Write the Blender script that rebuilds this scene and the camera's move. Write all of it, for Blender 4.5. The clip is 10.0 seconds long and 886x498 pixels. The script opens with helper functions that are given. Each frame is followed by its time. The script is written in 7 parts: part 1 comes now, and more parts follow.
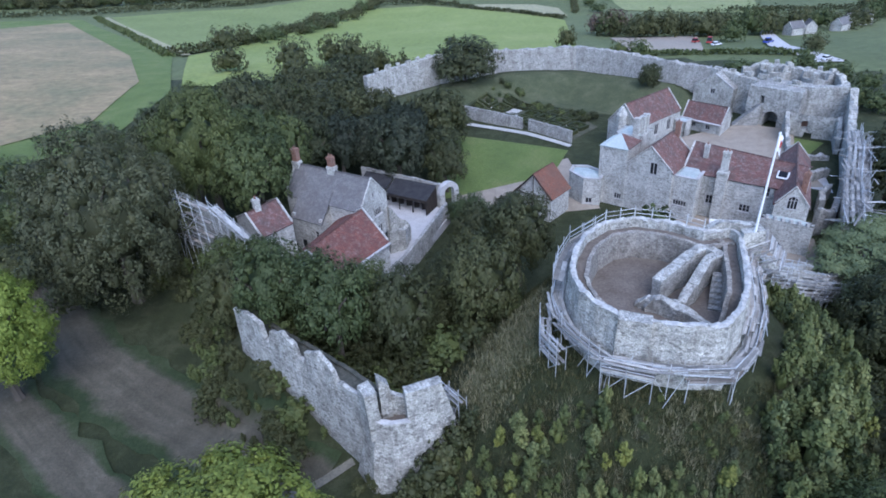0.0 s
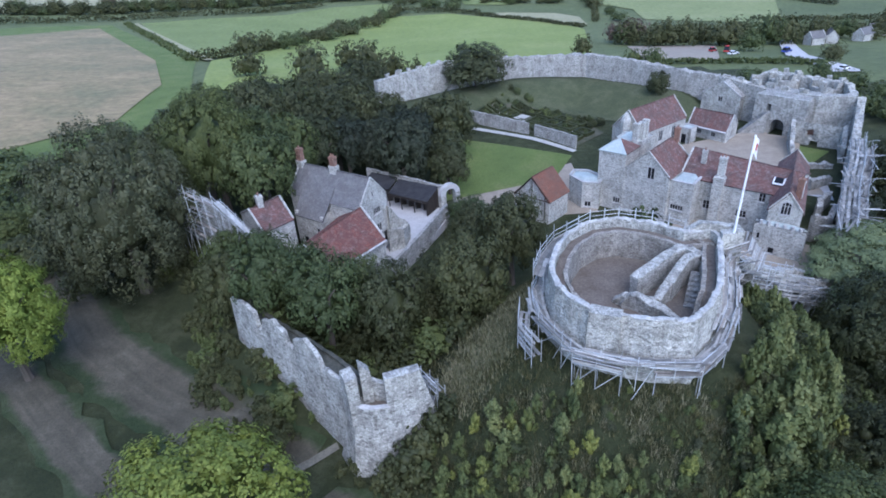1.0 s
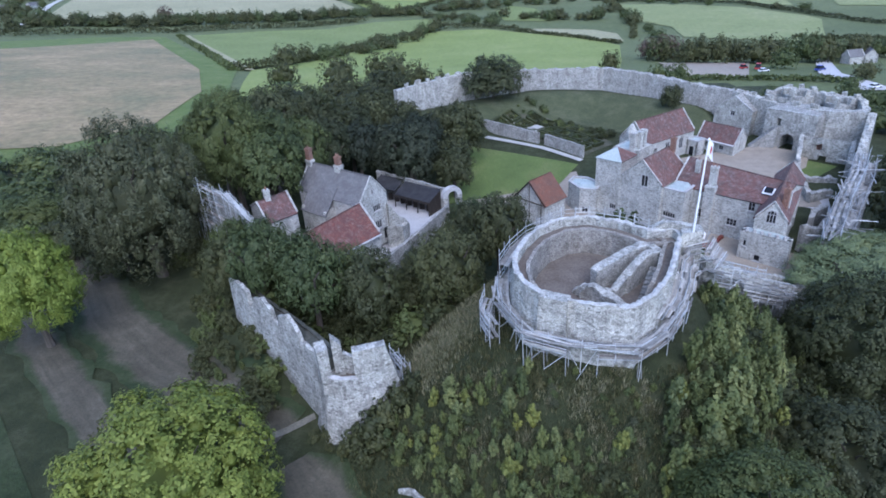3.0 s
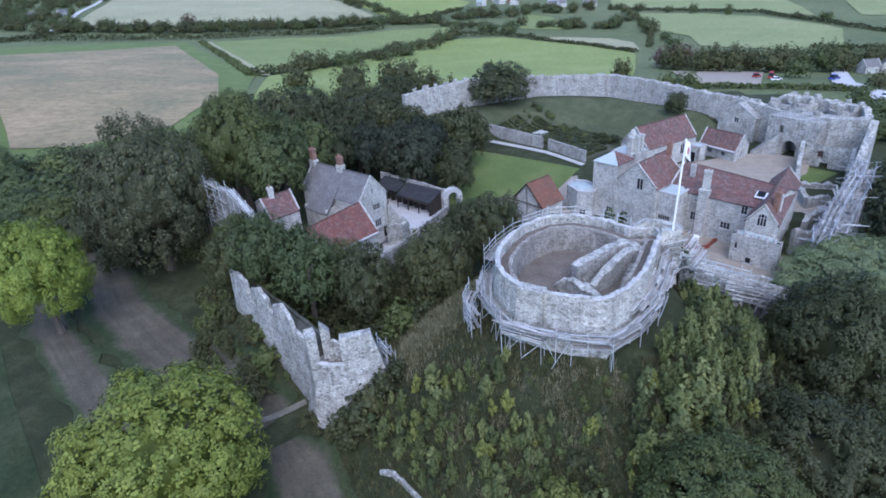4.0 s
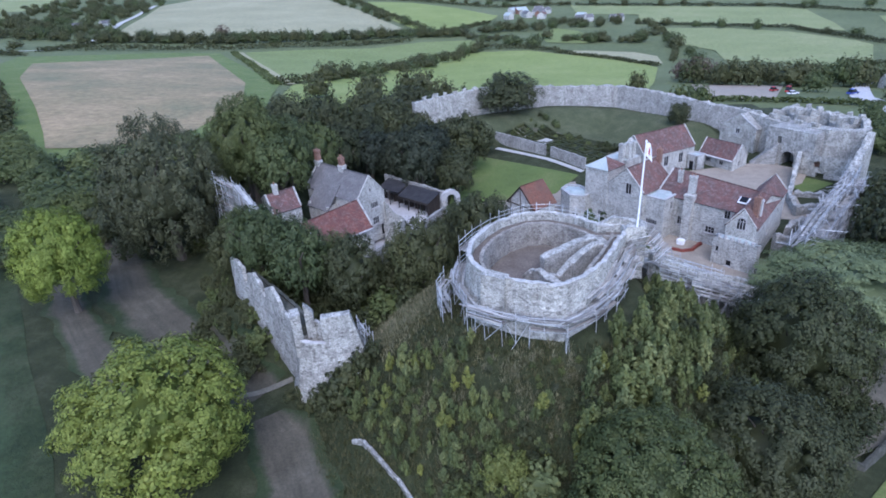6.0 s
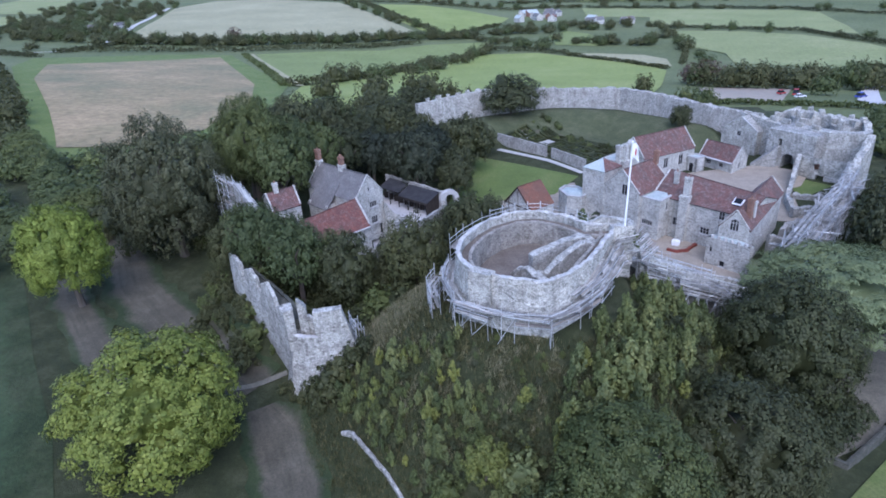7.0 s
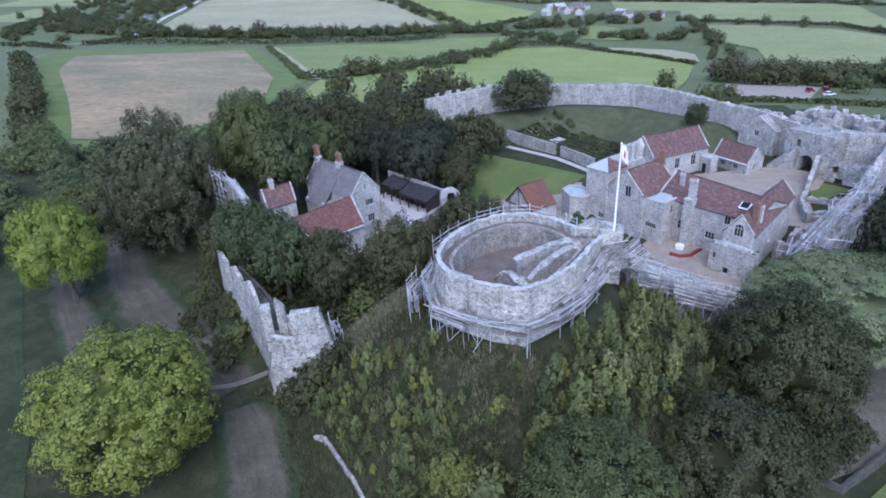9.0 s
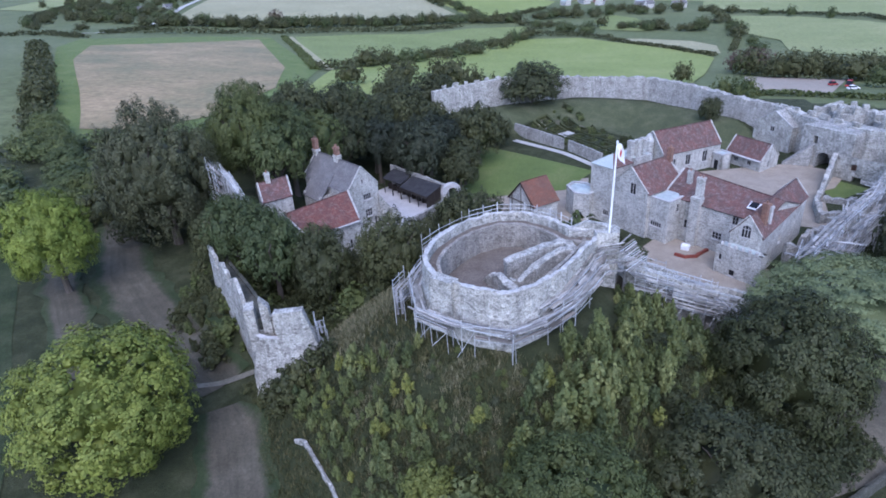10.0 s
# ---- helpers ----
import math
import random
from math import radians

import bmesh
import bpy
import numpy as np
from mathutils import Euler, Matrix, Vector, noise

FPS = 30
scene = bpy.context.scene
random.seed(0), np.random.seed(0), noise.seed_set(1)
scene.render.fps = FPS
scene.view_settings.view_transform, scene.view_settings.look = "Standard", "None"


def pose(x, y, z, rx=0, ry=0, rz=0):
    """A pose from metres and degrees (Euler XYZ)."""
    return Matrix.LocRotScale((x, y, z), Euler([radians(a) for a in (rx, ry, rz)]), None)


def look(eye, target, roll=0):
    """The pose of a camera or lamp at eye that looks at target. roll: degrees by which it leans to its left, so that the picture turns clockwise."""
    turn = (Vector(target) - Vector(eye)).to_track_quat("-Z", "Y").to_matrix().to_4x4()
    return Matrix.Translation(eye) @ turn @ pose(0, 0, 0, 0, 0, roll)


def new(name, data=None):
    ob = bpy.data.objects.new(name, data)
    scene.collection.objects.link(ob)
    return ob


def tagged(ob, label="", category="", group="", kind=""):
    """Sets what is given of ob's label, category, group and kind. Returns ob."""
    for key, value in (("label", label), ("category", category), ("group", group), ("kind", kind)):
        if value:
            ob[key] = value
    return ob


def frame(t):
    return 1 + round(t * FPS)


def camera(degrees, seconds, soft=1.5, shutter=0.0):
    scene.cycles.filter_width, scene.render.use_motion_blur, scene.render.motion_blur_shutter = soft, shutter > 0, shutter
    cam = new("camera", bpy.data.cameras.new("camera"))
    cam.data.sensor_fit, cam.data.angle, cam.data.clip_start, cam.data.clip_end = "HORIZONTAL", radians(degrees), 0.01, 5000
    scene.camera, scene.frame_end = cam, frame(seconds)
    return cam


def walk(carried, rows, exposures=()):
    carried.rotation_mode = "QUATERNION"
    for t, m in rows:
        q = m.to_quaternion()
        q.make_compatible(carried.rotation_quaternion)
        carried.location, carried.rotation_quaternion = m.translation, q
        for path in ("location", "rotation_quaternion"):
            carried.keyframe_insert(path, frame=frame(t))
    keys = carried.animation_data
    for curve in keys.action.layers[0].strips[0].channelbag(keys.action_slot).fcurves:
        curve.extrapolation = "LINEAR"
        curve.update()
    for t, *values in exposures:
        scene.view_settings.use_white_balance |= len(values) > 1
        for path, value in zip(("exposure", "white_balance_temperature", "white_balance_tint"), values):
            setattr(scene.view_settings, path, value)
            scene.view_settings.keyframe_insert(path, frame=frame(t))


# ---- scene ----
cam = camera(73.037, 10.0, 1.75)
PATH = [
    (0, (-21.529, -43.289, 46.940), (-19.330, 8.453, 16.643), -3.849),
    (0.5, (-19.886, -44.643, 46.874), (-18.655, 7.339, 16.935), -3.850),
    (1, (-18.154, -46.049, 46.807), (-17.993, 6.174, 17.265), -3.865),
    (1.5, (-16.486, -47.371, 46.768), (-17.322, 5.051, 17.592), -3.864),
    (2, (-14.768, -48.744, 46.613), (-16.540, 3.877, 17.840), -3.850),
    (2.5, (-13.121, -50.080, 46.544), (-15.847, 2.687, 18.114), -3.857),
    (4, (-7.937, -54.267, 46.211), (-13.386, -1.112, 18.919), -3.837),
    (4.5, (-6.345, -55.589, 46.156), (-12.546, -2.339, 19.212), -3.793),
    (5, (-4.635, -56.954, 46.101), (-11.591, -3.618, 19.513), -3.751),
    (5.5, (-3.200, -58.078, 45.970), (-10.786, -4.685, 19.672), -3.741),
    (7, (0.624, -60.329, 45.897), (-8.537, -6.943, 20.090), -3.749),
    (7.5, (1.781, -60.304, 45.858), (-8.007, -7.040, 20.030), -3.776),
    (8, (2.973, -59.801, 45.757), (-7.460, -6.710, 19.823), -3.783),
    (8.5, (4.071, -58.857, 45.667), (-6.970, -5.965, 19.580), -3.849),
    (9, (5.154, -57.486, 45.693), (-6.496, -4.780, 19.494), -3.830),
    (9.5, (6.341, -56.218, 45.588), (-6.075, -3.884, 18.998), -3.907),
    (10, (7.723, -54.491, 45.414), (-5.560, -2.532, 18.511), -3.891),
]
walk(cam, [(t, look(e, g, r)) for t, e, g, r in PATH], [(0.0, 1.15, 5350, 15), (5.0, 1.15, 5340, 18), (10.0, 1.15, 5360, 22)])
# ---- end of camera ----
# ---- world, sun ----
world = bpy.data.worlds.new("overcast_sky")
scene.world = world
world.use_nodes = True
wn = world.node_tree
sky = wn.nodes.new("ShaderNodeTexSky")
sky.sky_type = "NISHITA"
sky.sun_disc = False
sky.sun_elevation, sky.sun_rotation = radians(49), radians(170.2)
sky.air_density, sky.dust_density, sky.ozone_density = 1.0, 1.2, 1.0
wn.links.new(sky.outputs[0], wn.nodes["Background"].inputs[0])
wn.nodes["Background"].inputs[1].default_value = 0.16
sun = new("sun", bpy.data.lights.new("sun", "SUN"))
sun.data.energy, sun.data.angle, sun.data.color = 1.05, radians(55), (1.0, 0.97, 0.95)
sun.matrix_world = look((10, -58, 68), (0, 0, 0))


# ---- materials ----
def material(name, rough=0.9, metal=0.0):
    m = bpy.data.materials.new(name)
    m.use_nodes = True
    n, l = m.node_tree.nodes, m.node_tree.links
    b = n["Principled BSDF"]
    b.inputs["Roughness"].default_value, b.inputs["Metallic"].default_value = rough, metal
    b.inputs["Specular IOR Level"].default_value = 0.25
    return m, n, l, b


def ramp(n, l, source, stops):
    r = n.new("ShaderNodeValToRGB")
    e = r.color_ramp.elements
    while len(e) < len(stops):
        e.new(0.5)
    for k, (at, c) in zip(e, stops):
        k.position, k.color = at, (*c, 1)
    l.new(source, r.inputs[0])
    return r.outputs[0]


def noise_of(n, l, scale, detail=5, rough=0.6, space="Object", stretch=None):
    tc = n.new("ShaderNodeTexCoord")
    t = n.new("ShaderNodeTexNoise")
    t.inputs["Scale"].default_value, t.inputs["Detail"].default_value, t.inputs["Roughness"].default_value = scale, detail, rough
    src = tc.outputs[space]
    if stretch:
        mp = n.new("ShaderNodeMapping")
        mp.inputs["Scale"].default_value = stretch
        l.new(src, mp.inputs[0])
        src = mp.outputs[0]
    l.new(src, t.inputs["Vector"])
    return t.outputs["Fac"]


def blend(n, l, a, b, fac, mode="MIX"):
    x = n.new("ShaderNodeMix")
    x.data_type, x.blend_type = "RGBA", mode
    for i, v in ((0, fac), (6, a), (7, b)):
        if isinstance(v, (int, float)):
            x.inputs[i].default_value = v
        elif isinstance(v, tuple):
            x.inputs[i].default_value = (*v, 1)
        else:
            l.new(v, x.inputs[i])
    return x.outputs[2]


def bump(n, l, b, height, strength=0.5, dist=0.05):
    u = n.new("ShaderNodeBump")
    u.inputs["Strength"].default_value, u.inputs["Distance"].default_value = strength, dist
    l.new(height, u.inputs["Height"])
    l.new(u.outputs[0], b.inputs["Normal"])


def plain(name, c1, c2, scale=1.0, rough=0.85, metal=0.0, fine=14.0, bumps=0.3, stretch=None, each=0.0):
    """Two tones in large patches, a finer grain over them, and a fine relief."""
    m, n, l, b = material(name, rough, metal)
    big = noise_of(n, l, scale, 6, 0.65, stretch=stretch)
    small = noise_of(n, l, fine, 4, 0.6, stretch=stretch)
    c = ramp(n, l, big, [(0.32, c1), (0.68, c2)])
    g = ramp(n, l, small, [(0.3, (0.72, 0.72, 0.72)), (0.7, (1.15, 1.15, 1.15))])
    c = blend(n, l, c, g, 0.8, "MULTIPLY")
    if each:
        o = n.new("ShaderNodeObjectInfo")
        c = blend(n, l, c, ramp(n, l, o.outputs["Random"], [(0.0, (1 - each,) * 3), (0.7, (1.0, 1.0, 1.0)), (1.0, (1 + each * 0.5,) * 3)]), 1.0, "MULTIPLY")
    l.new(c, b.inputs["Base Color"])
    bump(n, l, b, small, bumps, 0.04)
    return m


def rubble(name, light, dark, joint, size=2.6, stain=(0.30, 0.29, 0.26), stained=0.5):
    """Rubble masonry: stones with joints, each of its own tone, and weather stains."""
    m, n, l, b = material(name, 0.92)
    tc = n.new("ShaderNodeTexCoord")
    mp = n.new("ShaderNodeMapping")
    mp.inputs["Scale"].default_value = (1, 1, 1.7)
    l.new(tc.outputs["Object"], mp.inputs[0])
    v = n.new("ShaderNodeTexVoronoi")
    v.feature = "F1"
    v.inputs["Scale"].default_value = size
    e = n.new("ShaderNodeTexVoronoi")
    e.feature = "DISTANCE_TO_EDGE"
    e.inputs["Scale"].default_value = size
    for x in (v, e):
        l.new(mp.outputs[0], x.inputs["Vector"])
    sep = n.new("ShaderNodeSeparateColor")
    l.new(v.outputs["Color"], sep.inputs[0])
    c = ramp(n, l, sep.outputs[0], [(0.0, dark), (0.2, tuple(0.35 * p + 0.65 * q for p, q in zip(dark, light))), (0.4, light), (1.0, tuple(min(0.9, q * 1.15) for q in light))])
    gap = ramp(n, l, e.outputs["Distance"], [(0.01, (0.8, 0.8, 0.8)), (0.09, (0, 0, 0))])
    c = blend(n, l, c, joint, gap)
    big = ramp(n, l, noise_of(n, l, 0.55, 9, 0.78), [(0.44, (0, 0, 0)), (0.70, (1, 1, 1))])
    run = ramp(n, l, noise_of(n, l, 1.5, 6, 0.72, stretch=(1, 1, 0.16)), [(0.46, (0, 0, 0)), (0.66, (1, 1, 1))])
    s = blend(n, l, big, run, 0.5, "ADD")
    f = n.new("ShaderNodeMath")
    f.operation = "MULTIPLY"
    f.inputs[1].default_value = stained
    f.use_clamp = True
    l.new(s, f.inputs[0])
    c = blend(n, l, c, stain, f.outputs[0])
    l.new(blend(n, l, c, ramp(n, l, noise_of(n, l, 7.5, 6, 0.7), [(0.32, (0.42, 0.42, 0.41)), (0.66, (1.28, 1.28, 1.28))]), 0.95, "MULTIPLY"), b.inputs["Base Color"])
    h = blend(n, l, ramp(n, l, e.outputs["Distance"], [(0.0, (0, 0, 0)), (0.14, (1, 1, 1))]), noise_of(n, l, 6, 5, 0.7), 0.45)
    bump(n, l, b, h, 0.9, 0.09)
    return m


def tiled(name, c1, c2, c3, lichen, step=0.28):
    """Roof tiles in courses, with lichen and dirt."""
    m, n, l, b = material(name, 0.85)
    tc = n.new("ShaderNodeTexCoord")
    br = n.new("ShaderNodeTexBrick")
    l.new(tc.outputs["UV"], br.inputs["Vector"])
    for key, val in (("Color1", (*c1, 1)), ("Color2", (*c2, 1)), ("Mortar", (*[q * 0.45 for q in c1], 1)), ("Scale", 1.0),
                     ("Mortar Size", 0.012), ("Brick Width", step), ("Row Height", step * 0.62)):
        br.inputs[key].default_value = val
    c = blend(n, l, br.outputs["Color"], c3, ramp(n, l, noise_of(n, l, 0.5, 6, 0.7), [(0.4, (0, 0, 0)), (0.65, (1, 1, 1))]))
    spots = ramp(n, l, noise_of(n, l, 1.6, 9, 0.85), [(0.50, (0, 0, 0)), (0.68, (0.75, 0.75, 0.75))])
    c = blend(n, l, c, lichen, spots)
    l.new(blend(n, l, c, ramp(n, l, noise_of(n, l, 8, 4, 0.6), [(0.3, (0.65, 0.65, 0.65)), (0.7, (1.15, 1.15, 1.15))]), 0.8, "MULTIPLY"), b.inputs["Base Color"])
    bump(n, l, b, br.outputs["Fac"], -0.6, 0.04)
    return m


def leafy(name, c1, c2, c3):
    """Leaves: a tone for each leaf, a drift over the crown, and light through the blade."""
    m, n, l, b = material(name, 0.6)
    g = n.new("ShaderNodeNewGeometry")
    o = n.new("ShaderNodeObjectInfo")
    c = ramp(n, l, g.outputs["Random Per Island"], [(0.0, c1), (0.55, c2), (1.0, c3)])
    drift = ramp(n, l, noise_of(n, l, 1.7, 4, 0.6), [(0.3, (0.78, 0.80, 0.86)), (0.7, (1.18, 1.15, 1.19))])
    c = blend(n, l, c, drift, 0.9, "MULTIPLY")
    each = ramp(n, l, o.outputs["Random"], [(0.0, (0.74, 0.78, 0.80)), (1.0, (1.26, 1.20, 1.08))])
    c = blend(n, l, c, each, 1.0, "MULTIPLY")
    l.new(c, b.inputs["Base Color"])
    bump(n, l, b, noise_of(n, l, 26.0, 4, 0.7), 0.4, 0.08)
    b.inputs["Transmission Weight"].default_value = 0.0
    t = n.new("ShaderNodeBsdfTranslucent")
    l.new(c, t.inputs[0])
    mix = n.new("ShaderNodeMixShader")
    mix.inputs[0].default_value = 0.14
    out = n["Material Output"]
    l.new(b.outputs[0], mix.inputs[1])
    l.new(t.outputs[0], mix.inputs[2])
    l.new(mix.outputs[0], out.inputs[0])
    return m


def grassy(name, c1, c2, c3, scale=0.25, fine=5.0):
    m, n, l, b = material(name, 0.95)
    c = ramp(n, l, noise_of(n, l, scale, 8, 0.7), [(0.32, c1), (0.5, c2), (0.66, c3)])
    g = ramp(n, l, noise_of(n, l, fine, 6, 0.75), [(0.3, (0.6, 0.62, 0.58)), (0.7, (1.25, 1.25, 1.15))])
    l.new(blend(n, l, c, g, 0.9, "MULTIPLY"), b.inputs["Base Color"])
    bump(n, l, b, noise_of(n, l, fine * 1.5, 6, 0.75), 0.9, 0.25)
    return m


STONE = rubble("pale_limestone_rubble", (0.520, 0.507, 0.452), (0.235, 0.226, 0.20), (0.42, 0.41, 0.37), 3.0, (0.15, 0.144, 0.126), 0.76)
STONE_MID = rubble("grey_limestone_rubble", (0.495, 0.485, 0.436), (0.22, 0.212, 0.19), (0.39, 0.38, 0.345), 2.7, (0.125, 0.12, 0.104), 0.78)
BROWN = rubble("brown_rubble", (0.37, 0.345, 0.30), (0.22, 0.20, 0.175), (0.30, 0.28, 0.245), 3.0, (0.14, 0.125, 0.105), 0.8)
# real weathering, and also the shaded faces of the keep's cross walls
STONE_DARK = rubble("weathered_rubble", (0.43, 0.42, 0.385), (0.23, 0.225, 0.20), (0.33, 0.32, 0.29), 3.0, (0.14, 0.13, 0.115), 0.7)
ASHLAR = rubble("house_stone", (0.575, 0.562, 0.51), (0.36, 0.348, 0.315), (0.50, 0.49, 0.445), 3.0, (0.19, 0.182, 0.162), 0.6)
PALE_CAP = plain("lichened_wall_top", (0.27, 0.265, 0.245), (0.52, 0.51, 0.475), 1.4, 0.92, 0, 5.0, 0.7)
COPING = plain("pale_coping_stone", (0.36, 0.35, 0.33), (0.50, 0.485, 0.465), 1.2, 0.9, 0, 4.0, 0.6)
RED_TILE = tiled("red_clay_tiles", (0.200, 0.076, 0.055), (0.152, 0.062, 0.048), (0.108, 0.056, 0.047), (0.28, 0.215, 0.18))
OLD_TILE = tiled("weathered_brown_tiles", (0.180, 0.086, 0.070), (0.140, 0.074, 0.062), (0.095, 0.064, 0.056), (0.31, 0.265, 0.24))
ORANGE_TILE = tiled("orange_clay_tiles", (0.215, 0.092, 0.058), (0.17, 0.078, 0.052), (0.13, 0.07, 0.052), (0.19, 0.14, 0.10))
SLATE = tiled("grey_stone_slates", (0.175, 0.17, 0.168), (0.145, 0.14, 0.138), (0.12, 0.112, 0.108), (0.27, 0.255, 0.23), 0.4)
LEAD = plain("grey_lead_sheet", (0.37, 0.41, 0.385), (0.47, 0.51, 0.48), 0.8, 0.55, 0.2, 5.0, 0.1)
DARK_FELT = plain("black_roof_felt", (0.022, 0.022, 0.024), (0.05, 0.048, 0.048), 0.8, 0.8)
DARK_WOOD = plain("black_stained_timber", (0.02, 0.017, 0.015), (0.045, 0.037, 0.03), 2.0, 0.8, 0, 18, 0.4, (1, 1, 0.2))
BRICK = rubble("chimney_brick", (0.29, 0.155, 0.11), (0.20, 0.11, 0.08), (0.28, 0.23, 0.19), 5.0, (0.16, 0.10, 0.08), 0.4)
GLASS, _n, _l, _b = material("dark_window_glass", 0.3)
_b.inputs["Base Color"].default_value = (0.012, 0.013, 0.016, 1)
_b.inputs["Specular IOR Level"].default_value = 0.2
STEEL = plain("galvanised_steel_tube", (0.44, 0.45, 0.45), (0.58, 0.59, 0.59), 3.0, 0.5, 0.3, 20, 0.1, each=0.35)
BOARD = plain("weathered_scaffold_boards", (0.25, 0.24, 0.218), (0.41, 0.40, 0.372), 1.4, 0.9, 0, 12, 0.4, each=0.55)
BOARD_OLD = plain("worn_timber_boards", (0.20, 0.178, 0.15), (0.33, 0.305, 0.27), 1.4, 0.9, 0, 12, 0.4, each=0.5)
WHITE = plain("white_paint", (0.74, 0.74, 0.74), (0.80, 0.80, 0.80), 1.0, 0.5)
ORANGE_RED = plain("faded_red_plastic", (0.14, 0.036, 0.026), (0.20, 0.055, 0.038), 1.0, 0.6)
# dark olive-grey stone of the curtain wall walk and the lower low wall
DARK_OLIVE = plain("mossy_dark_stone", (0.045, 0.047, 0.036), (0.095, 0.093, 0.075), 1.5, 0.95, 0, 6, 0.6)
RED = plain("red_paint", (0.36, 0.035, 0.03), (0.42, 0.05, 0.04), 1.0, 0.5)
BLUE = plain("blue_paint", (0.05, 0.07, 0.30), (0.06, 0.09, 0.36), 1.0, 0.4)
RUBBER = plain("black_rubber", (0.015, 0.015, 0.015), (0.03, 0.03, 0.03), 2.0, 0.8)
GRAVEL = plain("pinkish_gravel", (0.252, 0.212, 0.160), (0.332, 0.283, 0.222), 0.5, 0.95, 0, 9.0, 0.4)
PAVING = plain("grey_paving", (0.40, 0.38, 0.36), (0.50, 0.48, 0.46), 0.8, 0.9, 0, 6.0, 0.2)
DIRT, _n, _l, _b = material("bare_grey_earth", 0.97)
_uv = _n.new("ShaderNodeTexCoord")
_sx = _n.new("ShaderNodeSeparateXYZ")
_l.new(_uv.outputs["UV"], _sx.inputs[0])
_edge = ramp(_n, _l, _sx.outputs[0], [(0.0, (1, 1, 1)), (0.30, (0, 0, 0)), (0.70, (0, 0, 0)), (1.0, (1, 1, 1))])
_ns = noise_of(_n, _l, 0.45, 8, 0.75)
_mm = blend(_n, _l, _edge, ramp(_n, _l, _ns, [(0.25, (0, 0, 0)), (0.75, (1, 1, 1))]), 0.36)
_fac = ramp(_n, _l, _mm, [(0.36, (0, 0, 0)), (0.62, (1, 1, 1))])
_soil = ramp(_n, _l, noise_of(_n, _l, 0.22, 9, 0.75), [(0.3, (0.060, 0.053, 0.037)), (0.55, (0.094, 0.084, 0.060)), (0.75, (0.140, 0.128, 0.095))])
_mp = _n.new("ShaderNodeMapping")
_mp.inputs["Scale"].default_value = (9.0, 4.0, 1.0)
_l.new(_uv.outputs["UV"], _mp.inputs[0])
_tk = _n.new("ShaderNodeTexNoise")
_tk.inputs["Scale"].default_value, _tk.inputs["Detail"].default_value = 1.0, 7
_l.new(_mp.outputs[0], _tk.inputs["Vector"])
_soil = blend(_n, _l, _soil, ramp(_n, _l, _tk.outputs["Fac"], [(0.32, (0.82, 0.83, 0.80)), (0.68, (1.14, 1.13, 1.12))]), 1.0, "MULTIPLY")
_turf = ramp(_n, _l, noise_of(_n, _l, 0.16, 8, 0.7), [(0.32, (0.021, 0.034, 0.013)), (0.5, (0.035, 0.049, 0.019)), (0.66, (0.058, 0.068, 0.033))])
_l.new(blend(_n, _l, blend(_n, _l, _soil, _turf, _fac), ramp(_n, _l, noise_of(_n, _l, 4.0, 5, 0.7), [(0.3, (0.7, 0.7, 0.7)), (0.7, (1.2, 1.2, 1.2))]), 0.8, "MULTIPLY"), _b.inputs["Base Color"])
bump(_n, _l, _b, noise_of(_n, _l, 3.0, 6, 0.7), 0.9, 0.15)
TRODDEN = plain("trodden_pale_earth", (0.13, 0.120, 0.092), (0.195, 0.18, 0.14), 0.5, 0.97, 0, 4.0, 0.4)
MUD = plain("brown_earth_floor", (0.115, 0.094, 0.075), (0.175, 0.148, 0.122), 0.5, 0.97, 0, 4.0, 0.5)
GARDEN_SOIL = plain("garden_soil", (0.055, 0.060, 0.034), (0.115, 0.108, 0.075), 0.5, 0.97, 0, 3.0, 0.5)
CHALK = plain("pale_gravel_path", (0.36, 0.35, 0.31), (0.47, 0.455, 0.41), 0.5, 0.95, 0, 5.0, 0.3)
PALE_TRACK = plain("pale_chalk_track", (0.42, 0.41, 0.36), (0.52, 0.50, 0.45), 0.2, 0.95, 0, 2.0, 0.2)
BARK = plain("grey_brown_bark", (0.07, 0.058, 0.045), (0.13, 0.11, 0.09), 2.0, 0.95, 0, 12, 0.8, (1, 1, 0.25))
GRASS = grassy("rough_grass", (0.026, 0.033, 0.014), (0.041, 0.048, 0.020), (0.070, 0.073, 0.038), 0.3)
CREST = grassy("dry_crest_grass", (0.050, 0.064, 0.026), (0.082, 0.092, 0.046), (0.125, 0.128, 0.075), 0.5, 4.0)
# meadow grass, its green deepened by a painted veil of haze
HAZED, _n, _l, _b = material("damp_meadow_grass", 0.95)
_uv = _n.new("ShaderNodeTexCoord")
_sx = _n.new("ShaderNodeSeparateXYZ")
_l.new(_uv.outputs["UV"], _sx.inputs[0])
_green = ramp(_n, _l, noise_of(_n, _l, 0.1, 8, 0.7), [(0.32, (0.040, 0.064, 0.028)), (0.5, (0.054, 0.082, 0.036)), (0.66, (0.072, 0.100, 0.046))])
_bare = ramp(_n, _l, noise_of(_n, _l, 0.13, 5, 0.6, stretch=(1.0, 0.45, 1.0)), [(0.63, (0, 0, 0)), (0.72, (0.8, 0.8, 0.8))])
_green = blend(_n, _l, _green, (0.19, 0.19, 0.15), _bare)
_turf = ramp(_n, _l, noise_of(_n, _l, 0.16, 8, 0.7), [(0.32, (0.021, 0.034, 0.013)), (0.5, (0.035, 0.049, 0.019)), (0.66, (0.058, 0.068, 0.033))])
